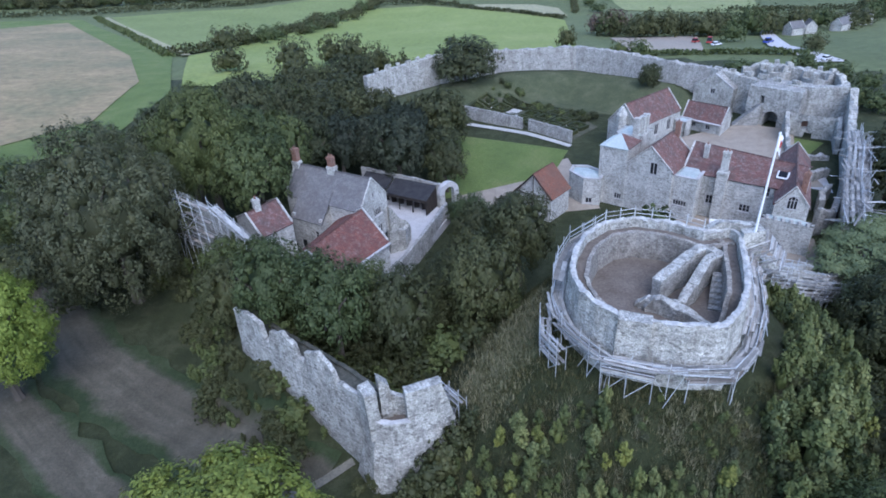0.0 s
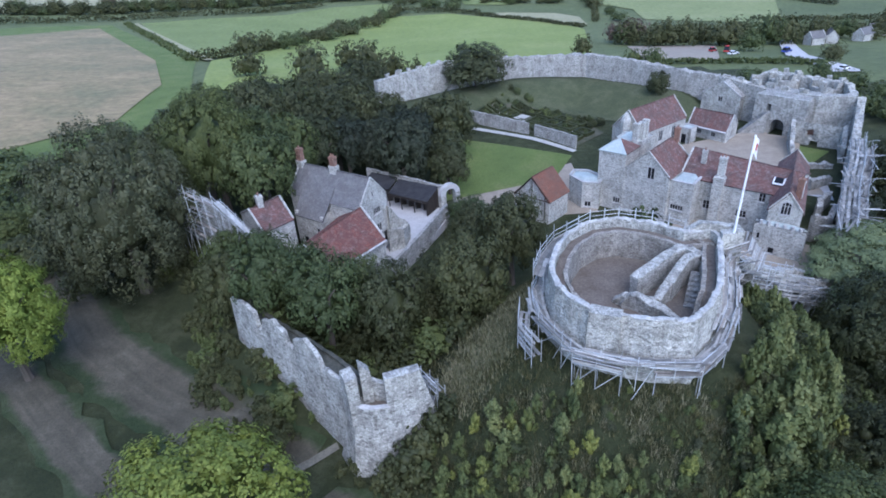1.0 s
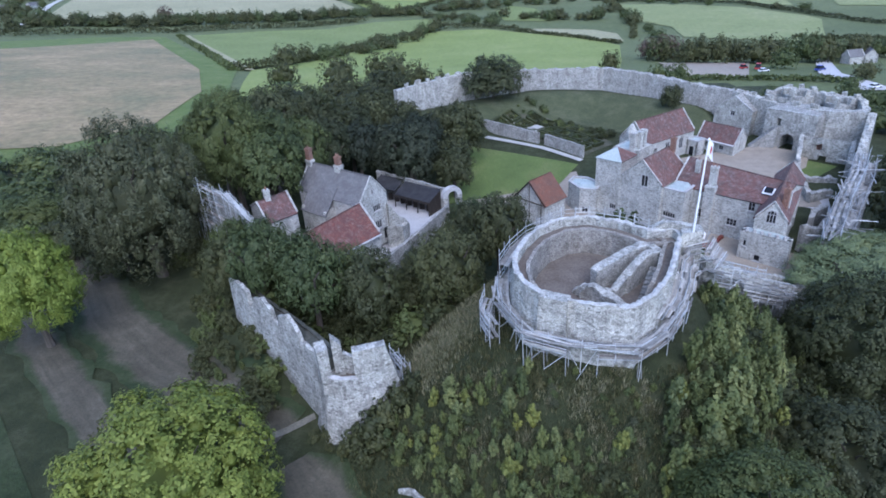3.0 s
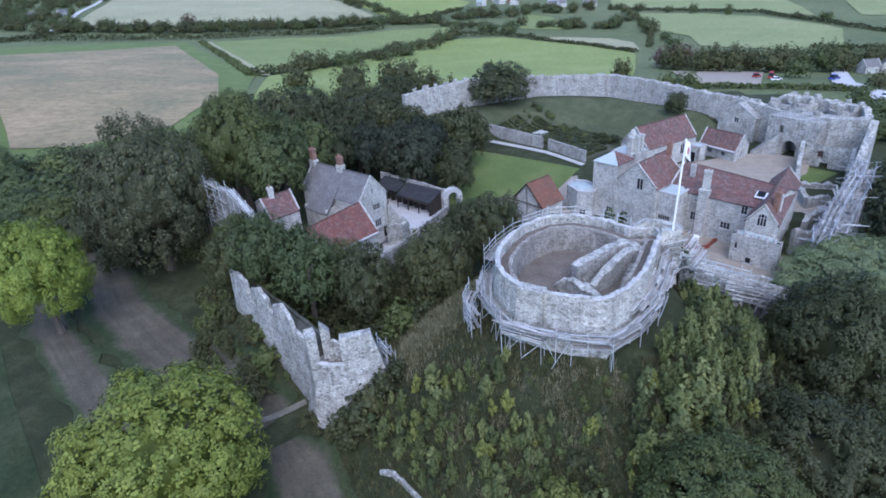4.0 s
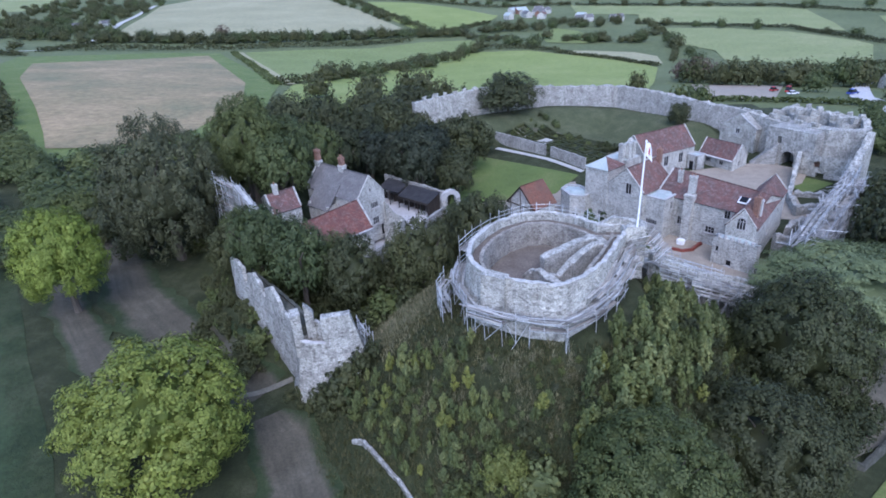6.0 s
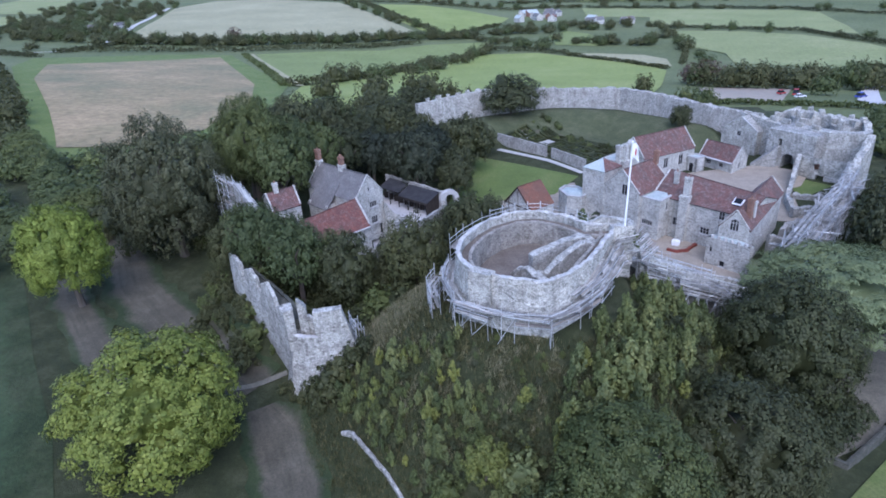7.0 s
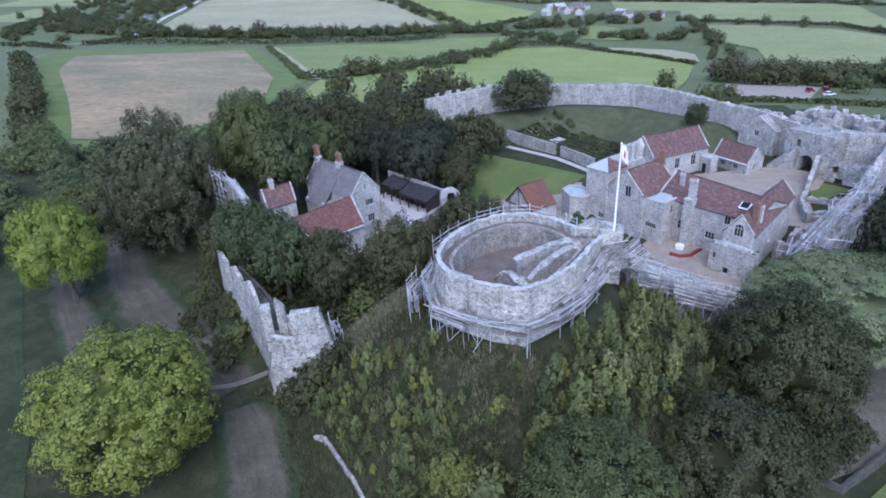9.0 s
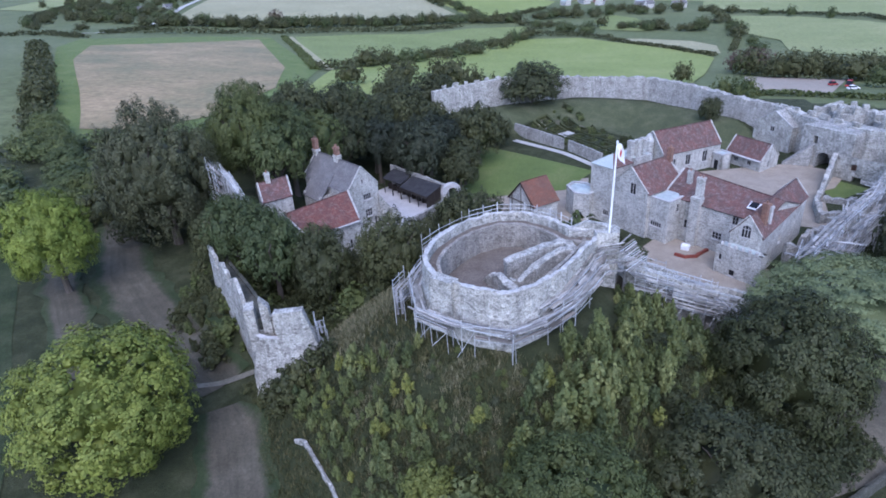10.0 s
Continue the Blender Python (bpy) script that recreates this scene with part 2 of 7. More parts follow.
_rim = blend(_n, _l, ramp(_n, _l, _sx.outputs[0], [(0.55, (0, 0, 0)), (1.0, (1, 1, 1))]), ramp(_n, _l, noise_of(_n, _l, 0.3, 6, 0.7), [(0.25, (0, 0, 0)), (0.75, (1, 1, 1))]), 0.3)
_l.new(blend(_n, _l, blend(_n, _l, _green, _turf, ramp(_n, _l, _rim, [(0.35, (0, 0, 0)), (0.62, (1, 1, 1))])), ramp(_n, _l, noise_of(_n, _l, 2.0, 6, 0.75), [(0.3, (0.6, 0.62, 0.58)), (0.7, (1.25, 1.25, 1.15))]), 0.9, "MULTIPLY"), _b.inputs["Base Color"])
bump(_n, _l, _b, noise_of(_n, _l, 3.0, 6, 0.75), 0.9, 0.25)
LAWN = grassy("mown_lawn", (0.098, 0.132, 0.038), (0.122, 0.160, 0.046), (0.160, 0.182, 0.064), 0.12, 3.0)
BANK = grassy("dark_bank_grass", (0.056, 0.066, 0.034), (0.078, 0.088, 0.045), (0.108, 0.113, 0.066), 0.2, 3.0)
FIELD_G = grassy("green_pasture", (0.152, 0.182, 0.060), (0.175, 0.205, 0.070), (0.202, 0.228, 0.086), 0.02, 0.5)
FIELD_P = grassy("pale_pasture", (0.185, 0.208, 0.085), (0.215, 0.235, 0.100), (0.25, 0.26, 0.125), 0.015, 0.4)
FIELD_B = grassy("bright_pasture", (0.178, 0.212, 0.060), (0.205, 0.240, 0.070), (0.235, 0.262, 0.088), 0.02, 0.5)
STUBBLE = grassy("dry_stubble", (0.168, 0.156, 0.088), (0.244, 0.194, 0.110), (0.325, 0.243, 0.144), 0.03, 0.4)
PALE = grassy("bleached_field", (0.255, 0.243, 0.145), (0.30, 0.28, 0.17), (0.345, 0.318, 0.20), 0.01, 0.4)
L_LIME = leafy("lime_leaves", (0.100, 0.130, 0.022), (0.138, 0.170, 0.029), (0.182, 0.210, 0.042))
L_GOLD = leafy("bright_lime_leaves", (0.165, 0.206, 0.028), (0.215, 0.258, 0.036), (0.270, 0.308, 0.050))
L_MID = leafy("mid_green_leaves", (0.056, 0.075, 0.025), (0.069, 0.088, 0.028), (0.087, 0.105, 0.035))
L_DARK = leafy("dark_green_leaves", (0.041, 0.048, 0.018), (0.052, 0.059, 0.022), (0.066, 0.071, 0.028))
L_OLIVE = leafy("olive_green_leaves", (0.059, 0.076, 0.023), (0.076, 0.093, 0.027), (0.100, 0.115, 0.035))
L_BEECH = leafy("dull_beech_leaves", (0.057, 0.063, 0.030), (0.073, 0.079, 0.037), (0.096, 0.101, 0.048))
L_FRESH = leafy("fresh_green_leaves", (0.080, 0.100, 0.032), (0.103, 0.125, 0.039), (0.132, 0.152, 0.050))
L_CONIF = leafy("blackish_conifer_needles", (0.021, 0.029, 0.016), (0.032, 0.040, 0.022), (0.048, 0.056, 0.032))
L_DEEP = leafy("deep_green_leaves", (0.032, 0.040, 0.014), (0.043, 0.051, 0.019), (0.060, 0.068, 0.025))
L_TIP = leafy("pale_sapling_leaves", (0.092, 0.110, 0.038), (0.126, 0.147, 0.050), (0.176, 0.194, 0.072))
L_BLUE = leafy("blue_green_foliage", (0.108, 0.142, 0.066), (0.130, 0.165, 0.077), (0.155, 0.191, 0.090))
L_YEL = leafy("yellow_green_leaves", (0.112, 0.129, 0.030), (0.150, 0.166, 0.038), (0.196, 0.208, 0.052))
L_RUST = leafy("copper_leaves", (0.085, 0.062, 0.045), (0.12, 0.085, 0.060), (0.15, 0.112, 0.08))
MEADOW = grassy("far_farmland", (0.088, 0.106, 0.045), (0.115, 0.132, 0.056), (0.140, 0.155, 0.075), 0.008, 0.3)
TUFT = leafy("dry_grass_blades", (0.037, 0.044, 0.013), (0.072, 0.072, 0.026), (0.129, 0.122, 0.058))
DRY_TUFT = leafy("pale_grass_blades", (0.095, 0.100, 0.050), (0.150, 0.150, 0.085), (0.22, 0.21, 0.135))


# ---- the lie of the land ----
def sm(a, b, v):
    """Smooth step from 0 at a to 1 at b."""
    v = min(1.0, max(0.0, (v - a) / (b - a)))
    return v * v * (3 - 2 * v)


BAILEY = [(-24, -5), (-41, 9), (-45, 22), (-54, 33), (-54, 62), (-30, 97), (-13, 108), (5, 116), (24, 117), (34, 108),
          (44, 97), (56, 84), (67, 70), (57, 55), (44, 37), (35, 23), (20, 10), (2, 4)]


def side(poly, x, y):
    """Distance to the edge of a polygon, positive inside."""
    near, inside = 1e9, False
    for n in range(len(poly)):
        (ax, ay), (bx, by) = poly[n - 1], poly[n]
        dx, dy = bx - ax, by - ay
        k = min(1.0, max(0.0, ((x - ax) * dx + (y - ay) * dy) / (dx * dx + dy * dy)))
        near = min(near, math.hypot(x - ax - k * dx, y - ay - k * dy))
        if (ay > y) != (by > y) and x < ax + (y - ay) * dx / dy:
            inside = not inside
    return near if inside else -near


def land(x, y):
    """Height of the ground."""
    far = -28 * sm(40, 460, y) + 0.11 * 320 * math.tanh(max(0, -40 - x) / 320) - 0.03 * 400 * math.tanh(max(0, x) / 400)
    far += 0.02 * max(0, min(y, 3000) - 700)
    away = math.hypot(x - 5, y - 50)
    if away > 220:
        return far
    out = -2.5 - 0.083 * max(-75, min(60, x))
    s = side(BAILEY, x, y)
    inn = 0.6 + 0.10 * max(0, -18 - x) * sm(70, 30, y) + 1.4 * sm(52, 85, y) * sm(30, 5, x)
    inn += 4.5 * sm(18, 4, s) * sm(80, 92, y - 0.15 * x) + 3.0 * sm(14, 3, s) * sm(-30, -38, x)
    near = out + (inn - out) * sm(-7, 0.5, s)
    # the motte
    dx, dy = x - 1.5, y - 2.0
    r = math.hypot(dx, dy)
    west, east = max(0.0, -dx / (r + 1e-6)), max(0.0, dx / (r + 1e-6))
    front = max(0.0, (-0.6 * dx - 0.8 * dy) / (r + 1e-6)) ** 3
    steep = 0.60 - 0.17 * west ** 2 + 0.25 * east + 0.06 * max(0.0, dy / (r + 1e-6))
    steep = steep * (1 - front) + 0.30 * front
    south = max(0.0, -dy / (r + 1e-6))
    r0 = 11.3 - 1.8 * max(east, 0.8 * south)
    d = max(0.0, r - r0)
    top = 11.2 - steep * d - 0.022 * front * d * d
    top -= 0.55 * max(0.0, -0.698 * (x + 20) + 0.716 * (y + 2.2))
    k = 1.2
    near = near + k * math.log1p(math.exp(min(30, (top - near) / k)))
    if r < 12:
        near = near + (11.3 - near) * sm(r0 + 0.7, r0 - 2.3, r)
    return near + (far - near) * sm(80, 220, away)


# ---- building tools ----
rnd = random.Random(7)


def part(name, bm, mat, parent=None, label=""):
    """Links a bmesh, or a ready mesh, as one object under its thing."""
    if isinstance(bm, bmesh.types.BMesh):
        me = bpy.data.meshes.new(name)
        bm.normal_update()
        bm.to_mesh(me)
        bm.free()
    else:
        me = bm
    if not me.materials:
        me.materials.append(mat)
    ob = new(name, me)
    ob.parent = parent
    if label:
        tagged(ob, label)
    return ob


def thing(name, label, category, group="", kind="", at=(0, 0, 0)):
    ob = new(name)
    ob.location = at
    return tagged(ob, label, category, group, kind)


def mesh(name, verts, faces):
    me = bpy.data.meshes.new(name)
    me.from_pydata([tuple(v) for v in verts], [], faces)
    me.update()
    return me


def hull(bm, bottom, top):
    """A solid between two rings of the same count."""
    a = [bm.verts.new(p) for p in bottom]
    b = [bm.verts.new(p) for p in top]
    n = len(a)
    bm.faces.new(a[::-1])
    bm.faces.new(b)
    for i in range(n):
        bm.faces.new((a[i], a[(i + 1) % n], b[(i + 1) % n], b[i]))


def prism(bm, poly, z0, z1, grow=0.0):
    cx, cy = sum(p[0] for p in poly) / len(poly), sum(p[1] for p in poly) / len(poly)
    top = [(cx + (x - cx) * (1 + grow), cy + (y - cy) * (1 + grow), z1) for x, y in poly]
    if sum(poly[i - 1][0] * poly[i][1] - poly[i][0] * poly[i - 1][1] for i in range(len(poly))) < 0:
        poly, top = poly[::-1], top[::-1]
    hull(bm, [(x, y, z0) for x, y in poly], top)


def beam(bm, a, b, w=0.1, h=None, sides=4):
    """A bar of square or round section from a to b."""
    a, b = Vector(a), Vector(b)
    d = (b - a).normalized()
    u = d.cross(Vector((0, 0, 1)))
    u = u.normalized() if u.length > 1e-3 else Vector((1, 0, 0))
    v = u.cross(d)
    h = h or w
    off = [(math.cos(2 * math.pi * (k + 0.5) / sides), math.sin(2 * math.pi * (k + 0.5) / sides)) for k in range(sides)]
    s = 1.414 if sides == 4 else 1.0
    ring = [u * (x * w / 2 * s) + v * (y * h / 2 * s) for x, y in off]
    hull(bm, [a + r for r in ring][::-1], [b + r for r in ring][::-1])


def bar(name, a, b, w, mat, parent, h=None, sides=4):
    bm = bmesh.new()
    beam(bm, a, b, w, h, sides)
    return part(name, bm, mat, parent)


def unit2(a, b):
    d = Vector((b[0] - a[0], b[1] - a[1]))
    return d.normalized()


def resample(path, step, closed=False):
    out = []
    ends = list(path) + ([path[0]] if closed else [])
    for a, b in zip(ends, ends[1:]):
        n = max(1, round(math.dist(a, b) / step))
        out += [tuple(a[i] + (b[i] - a[i]) * k / n for i in range(len(a))) for k in range(n)]
    return out if closed else out + [tuple(ends[-1])]


def loft(path, profile, closed=False, step=0.6, rough=0.06, freq=1.1, up=0.0, jag=0.0, seed=0):
    """Masonry along a plan line. profile: rows of (offset to the left of the line, height, keep level); a height that is
    a function is called with the plan point and the distance along. Uneven by rough, its tops by jag."""
    pts = resample(path, step, closed)
    n = len(pts)
    bm = bmesh.new()
    rings, run = [], 0.0
    for i, p in enumerate(pts):
        if i:
            run += math.dist(p[:2], pts[i - 1][:2])
        a = pts[i - 1] if (closed or i) else p
        b = pts[(i + 1) % n] if (closed or i < n - 1) else p
        d1 = unit2(a, p) if a != p else unit2(p, b)
        d2 = unit2(p, b) if b != p else d1
        nrm = Vector((-d1.y - d2.y, d1.x + d2.x))
        nrm = nrm.normalized() / max(0.6, nrm.length / 2)
        ring = []
        for off, z, flat in profile:
            x, y = p[0] + nrm.x * off, p[1] + nrm.y * off
            h = z(x, y, run) if callable(z) else z
            v = noise.noise_vector(Vector((x * freq, y * freq, h * freq + seed)))
            h += 0 if flat else jag * noise.noise(Vector((x * 0.9, y * 0.9, seed + 5.3)))
            ring.append(bm.verts.new((x + v.x * rough, y + v.y * rough, h + (0 if flat else v.z * rough))))
        rings.append(ring)
    m = len(profile)
    for i in range(n if closed else n - 1):
        a, b = rings[i], rings[(i + 1) % n]
        for j in range(m - 1):
            bm.faces.new((a[j], b[j], b[j + 1], a[j + 1]))
    if not closed:
        bm.faces.new(rings[0])
        bm.faces.new(rings[-1][::-1])
    bmesh.ops.recalc_face_normals(bm, faces=bm.faces)
    return bm


def levels(off, z0, z1, count, off2=None):
    """Profile rows up a face, so that it can be uneven."""
    off2 = off if off2 is None else off2
    rows = []
    for k in range(count):
        f = k / count
        if callable(z0) or callable(z1):
            rows.append((off + (off2 - off) * f, lambda x, y, s, f=f: (z0(x, y, s) if callable(z0) else z0) * (1 - f) + (z1(x, y, s) if callable(z1) else z1) * f, False))
        else:
            rows.append((off + (off2 - off) * f, z0 + (z1 - z0) * f, False))
    return rows


def panel(bm, a, b, z0, z1, thick, holes=()):
    """An upright wall from a to b in plan, its outer face on the right of that way, with openings (u0, u1, v0, v1)."""
    d = unit2(a, b)
    ln = math.dist(a, b)
    nrm = Vector((-d.y, d.x)) * thick
    us = sorted({0.0, ln, *[h[0] for h in holes], *[h[1] for h in holes]})
    vs = sorted({z0, z1, *[h[2] for h in holes], *[h[3] for h in holes]})
    open_ = lambda u, v: any(h[0] < u < h[1] and h[2] < v < h[3] for h in holes)
    solid = [[not open_((us[i] + us[i + 1]) / 2, (vs[j] + vs[j + 1]) / 2) for j in range(len(vs) - 1)] for i in range(len(us) - 1)]
    V = {}

    def vert(i, j, s):
        if (i, j, s) not in V:
            V[i, j, s] = bm.verts.new((a[0] + d.x * us[i] + nrm.x * s, a[1] + d.y * us[i] + nrm.y * s, vs[j]))
        return V[i, j, s]

    for i in range(len(us) - 1):
        for j in range(len(vs) - 1):
            if not solid[i][j]:
                continue
            bm.faces.new([vert(i, j, 0), vert(i + 1, j, 0), vert(i + 1, j + 1, 0), vert(i, j + 1, 0)])
            bm.faces.new([vert(i, j + 1, 1), vert(i + 1, j + 1, 1), vert(i + 1, j, 1), vert(i, j, 1)])
            for di, dj, q in ((-1, 0, ((0, 1), (0, 0))), (1, 0, ((1, 0), (1, 1))), (0, -1, ((0, 0), (1, 0))), (0, 1, ((1, 1), (0, 1)))):
                x, y = i + di, j + dj
                if 0 <= x < len(us) - 1 and 0 <= y < len(vs) - 1 and solid[x][y]:
                    continue
                (i1, j1), (i2, j2) = q
                bm.faces.new([vert(i + i2, j + j2, 0), vert(i + i1, j + j1, 0), vert(i + i1, j + j1, 1), vert(i + i2, j + j2, 1)])


def fit_window(parent, a, b, hole, lights=2, bars=2, frame_mat=None, depth=0.22):
    """A window set into an opening of the wall a-b: stone frame with mullions, sill, and its panes."""
    d = unit2(a, b)
    nin = Vector((-d.y, d.x))
    u0, u1, v0, v1 = hole
    at = lambda u, v, s: (a[0] + d.x * u + nin.x * s, a[1] + d.y * u + nin.y * s, v)
    win = new("window")
    win.parent = parent
    bm = bmesh.new()
    t = 0.08
    s = depth * 0.5
    beam(bm, at(u0, v0 + t / 2, s), at(u1, v0 + t / 2, s), t, t)
    beam(bm, at(u0, v1 - t / 2, s), at(u1, v1 - t / 2, s), t, t)
    for k in range(lights + 1):
        u = u0 + t / 2 + (u1 - u0 - t) * k / lights
        beam(bm, at(u, v0 + t, s), at(u, v1 - t, s), t, t)
    for k in range(1, bars):
        v = v0 + (v1 - v0) * k / bars
        beam(bm, at(u0 + t, v, s + 0.03), at(u1 - t, v, s + 0.03), 0.04)
    part("window_frame", bm, frame_mat or COPING, win)
    for k in range(lights):
        bm = bmesh.new()
        c = (u1 - u0 - t) / lights
        back = s + 0.05 if depth > 0 else -0.012
        beam(bm, at(u0 + t + c * k, (v0 + v1) / 2, back), at(u0 + c * (k + 1), (v0 + v1) / 2, back), 0.02, v1 - v0 - 2 * t)
        part("pane", bm, GLASS, win)
    bm = bmesh.new()
    beam(bm, at(u0 - 0.08, v0 - 0.05, -0.02), at(u1 + 0.08, v0 - 0.05, -0.02), 0.22, 0.10)
    part("window_sill", bm, frame_mat or COPING, win)
    return win


def roof_slab(bm, e0, e1, r0, r1, thick=0.16, nu=10, nv=5, sag=0.05, seed=0.0):
    """A tiled slope from the eave e0-e1 up to the ridge r0-r1, a little uneven, with course coordinates."""
    uv = bm.loops.layers.uv.verify()
    e0, e1, r0, r1 = map(Vector, (e0, e1, r0, r1))
    nrm = (e1 - e0).cross(r0 - e0).normalized()
    if nrm.z < 0:
        nrm = -nrm
    L, W = (e1 - e0).length, (r0 - e0).length
    top, low = [], []
    for i in range(nu + 1):
        for j in range(nv + 1):
            f, g = i / nu, j / nv
            p = (e0 * (1 - f) + e1 * f) * (1 - g) + (r0 * (1 - f) + r1 * f) * g
            q = p + nrm * (sag * noise.noise(p * 0.45 + Vector((seed, 0, 0))) - sag * 1.2 * math.sin(math.pi * f) * math.sin(math.pi * g))
            top.append((bm.verts.new(q), (f * L, g * W)))
            low.append(bm.verts.new(p - nrm * thick))
    k = lambda i, j: i * (nv + 1) + j
    for i in range(nu):
        for j in range(nv):
            ids = [k(i, j), k(i + 1, j), k(i + 1, j + 1), k(i, j + 1)]
            f = bm.faces.new([top[q][0] for q in ids])
            for lp, q in zip(f.loops, ids):
                lp[uv].uv = top[q][1]
            bm.faces.new([low[q] for q in ids[::-1]])
    edge = [k(i, 0) for i in range(nu + 1)] + [k(nu, j) for j in range(1, nv + 1)] + [k(i, nv) for i in range(nu - 1, -1, -1)] + [k(0, j) for j in range(nv - 1, 0, -1)]
    for p, q in zip(edge, edge[1:] + edge[:1]):
        f = bm.faces.new([low[p], low[q], top[q][0], top[p][0]])
    bmesh.ops.recalc_face_normals(bm, faces=bm.faces)


def mix3(a, b, f, z=None):
    return (a[0] + (b[0] - a[0]) * f, a[1] + (b[1] - a[1]) * f, z if z is not None else a[2] + (b[2] - a[2]) * f)


def chimney(parent, x, y, z0, z1, w=0.9, d=0.7, ang=0.0, mat=None, pots=2, name="chimney"):
    ch = new(name)
    ch.parent = parent
    R = Matrix.Rotation(radians(ang), 2)
    sq = lambda a, b: [tuple(Vector((x, y)) + R @ Vector(p)) for p in ((-a / 2, -b / 2), (a / 2, -b / 2), (a / 2, b / 2), (-a / 2, b / 2))]
    bm = bmesh.new()
    prism(bm, sq(w, d), z0, z1 - 0.35)
    part("shaft", bm, mat or BRICK, ch)
    bm = bmesh.new()
    prism(bm, sq(w + 0.16, d + 0.16), z1 - 0.35, z1 - 0.22)
    prism(bm, sq(w + 0.06, d + 0.06), z1 - 0.22, z1)
    part("cap", bm, mat or BRICK, ch)
    for k in range(pots):
        bm = bmesh.new()
        o = (k - (pots - 1) / 2) * w / max(1, pots)
        c = Vector((x, y)) + R @ Vector((o, 0))
        ring = [(math.cos(q * math.pi / 4), math.sin(q * math.pi / 4)) for q in range(8)]
        hull(bm, [(c.x + p * 0.15, c.y + q * 0.15, z1) for p, q in ring], [(c.x + p * 0.11, c.y + q * 0.11, z1 + 0.4) for p, q in ring])
        part("chimney_pot", bm, BRICK, ch)
    return ch


def house(name, label, ra, rb, ea, eb, zr, ze, z0, wall=None, roof=None, front=(), back=(), enda=(), endb=(), over=0.25, group="", coped=(True, True), category="house", zr2=None, sag=0.05):
    """A gabled building: ridge ra-rb, front eave ea-eb in plan (the back one lies opposite), with windows on its four sides."""
    wall, roof = wall or ASHLAR, roof or RED_TILE
    top = thing(name, label, category, group)
    fa, fb = (2 * ra[0] - ea[0], 2 * ra[1] - ea[1]), (2 * rb[0] - eb[0], 2 * rb[1] - eb[1])
    ring = [ea, eb, fb, fa]
    turn = sum(ring[i - 1][0] * ring[i][1] - ring[i][0] * ring[i - 1][1] for i in range(4))
    zr2 = zr if zr2 is None else zr2
    sides = [(ea, eb, front, None), (eb, fb, endb, zr2), (fb, fa, back, None), (fa, ea, enda, zr)]
    for k, (p, q, wins, apex) in enumerate(sides):
        if turn < 0:
            p, q = q, p
        bm = bmesh.new()
        panel(bm, p, q, z0, ze, 0.6, [w[:4] for w in wins if w[3] < ze])
        if apex:
            d = unit2(p, q)
            nin = Vector((-d.y, d.x)) * 0.6
            m = ((p[0] + q[0]) / 2, (p[1] + q[1]) / 2)
            tri = [(*p, ze), (*q, ze), (*m, apex + 0.02)]
            hull(bm, [(x + nin.x, y + nin.y, z) for x, y, z in tri], tri)
            bmesh.ops.recalc_face_normals(bm, faces=bm.faces)
        part("wall", bm, wall, top)
        for w in wins:
            fit_window(top, p, q, w[:4], *(w[4:] or (2, 2)), depth=0.22 if w[3] < ze else -0.06)
    for k, (e0, e1) in enumerate(((ea, eb), (fa, fb))):
        o0, o1 = unit2(ra, e0) * over, unit2(rb, e1) * over
        dr = unit2(ra, rb) * (0.0 if coped[0] else over)
        dr2 = unit2(ra, rb) * (0.0 if coped[1] else over)
        s0, s1 = (zr - ze) / max(0.5, math.dist(ra, e0)), (zr2 - ze) / max(0.5, math.dist(rb, e1))
        bm = bmesh.new()
        roof_slab(bm, (e0[0] + o0.x - dr.x, e0[1] + o0.y - dr.y, ze - over * s0 + 0.12), (e1[0] + o1.x + dr2.x, e1[1] + o1.y + dr2.y, ze - over * s1 + 0.12),
                  (ra[0] - dr.x, ra[1] - dr.y, zr + 0.12), (rb[0] + dr2.x, rb[1] + dr2.y, zr2 + 0.12), sag=sag, seed=k * 3.1)
        part("roof", bm, roof, top)
    n = 1 if ra[1] > 150 else max(4, int(math.dist(ra, rb) / 0.5))
    for k in range(n):
        f0, f1 = k / n, (k + 0.97) / n
        bm = bmesh.new()
        beam(bm, mix3((*ra, zr + 0.14), (*rb, zr2 + 0.14), f0), mix3((*ra, zr + 0.14), (*rb, zr2 + 0.14), f1), 0.26, 0.16, 6)
        part("ridge_tile", bm, roof, top)
    for c, r, e, f, z in ((coped[0], ra, ea, fa, zr), (coped[1], rb, eb, fb, zr2)):
        if not c:
            continue
        for q in (e, f):
            bm = bmesh.new()
            beam(bm, (q[0], q[1], ze + 0.16), (r[0], r[1], z + 0.2), 0.26, 0.16)
            part("gable_coping", bm, wall if wall is ASHLAR else COPING, top)
    return top




def spread(lo, hi, step, reach, grow=1.16):
    inner = list(np.arange(lo, hi + 0.01, step))
    a, b, d = [], [], step
    x, y = lo, hi
    while y < hi + reach:
        d = min(d * grow, 420)
        x, y = x - d, y + d
        a.insert(0, x)
        b.append(y)
    return a + inner + b


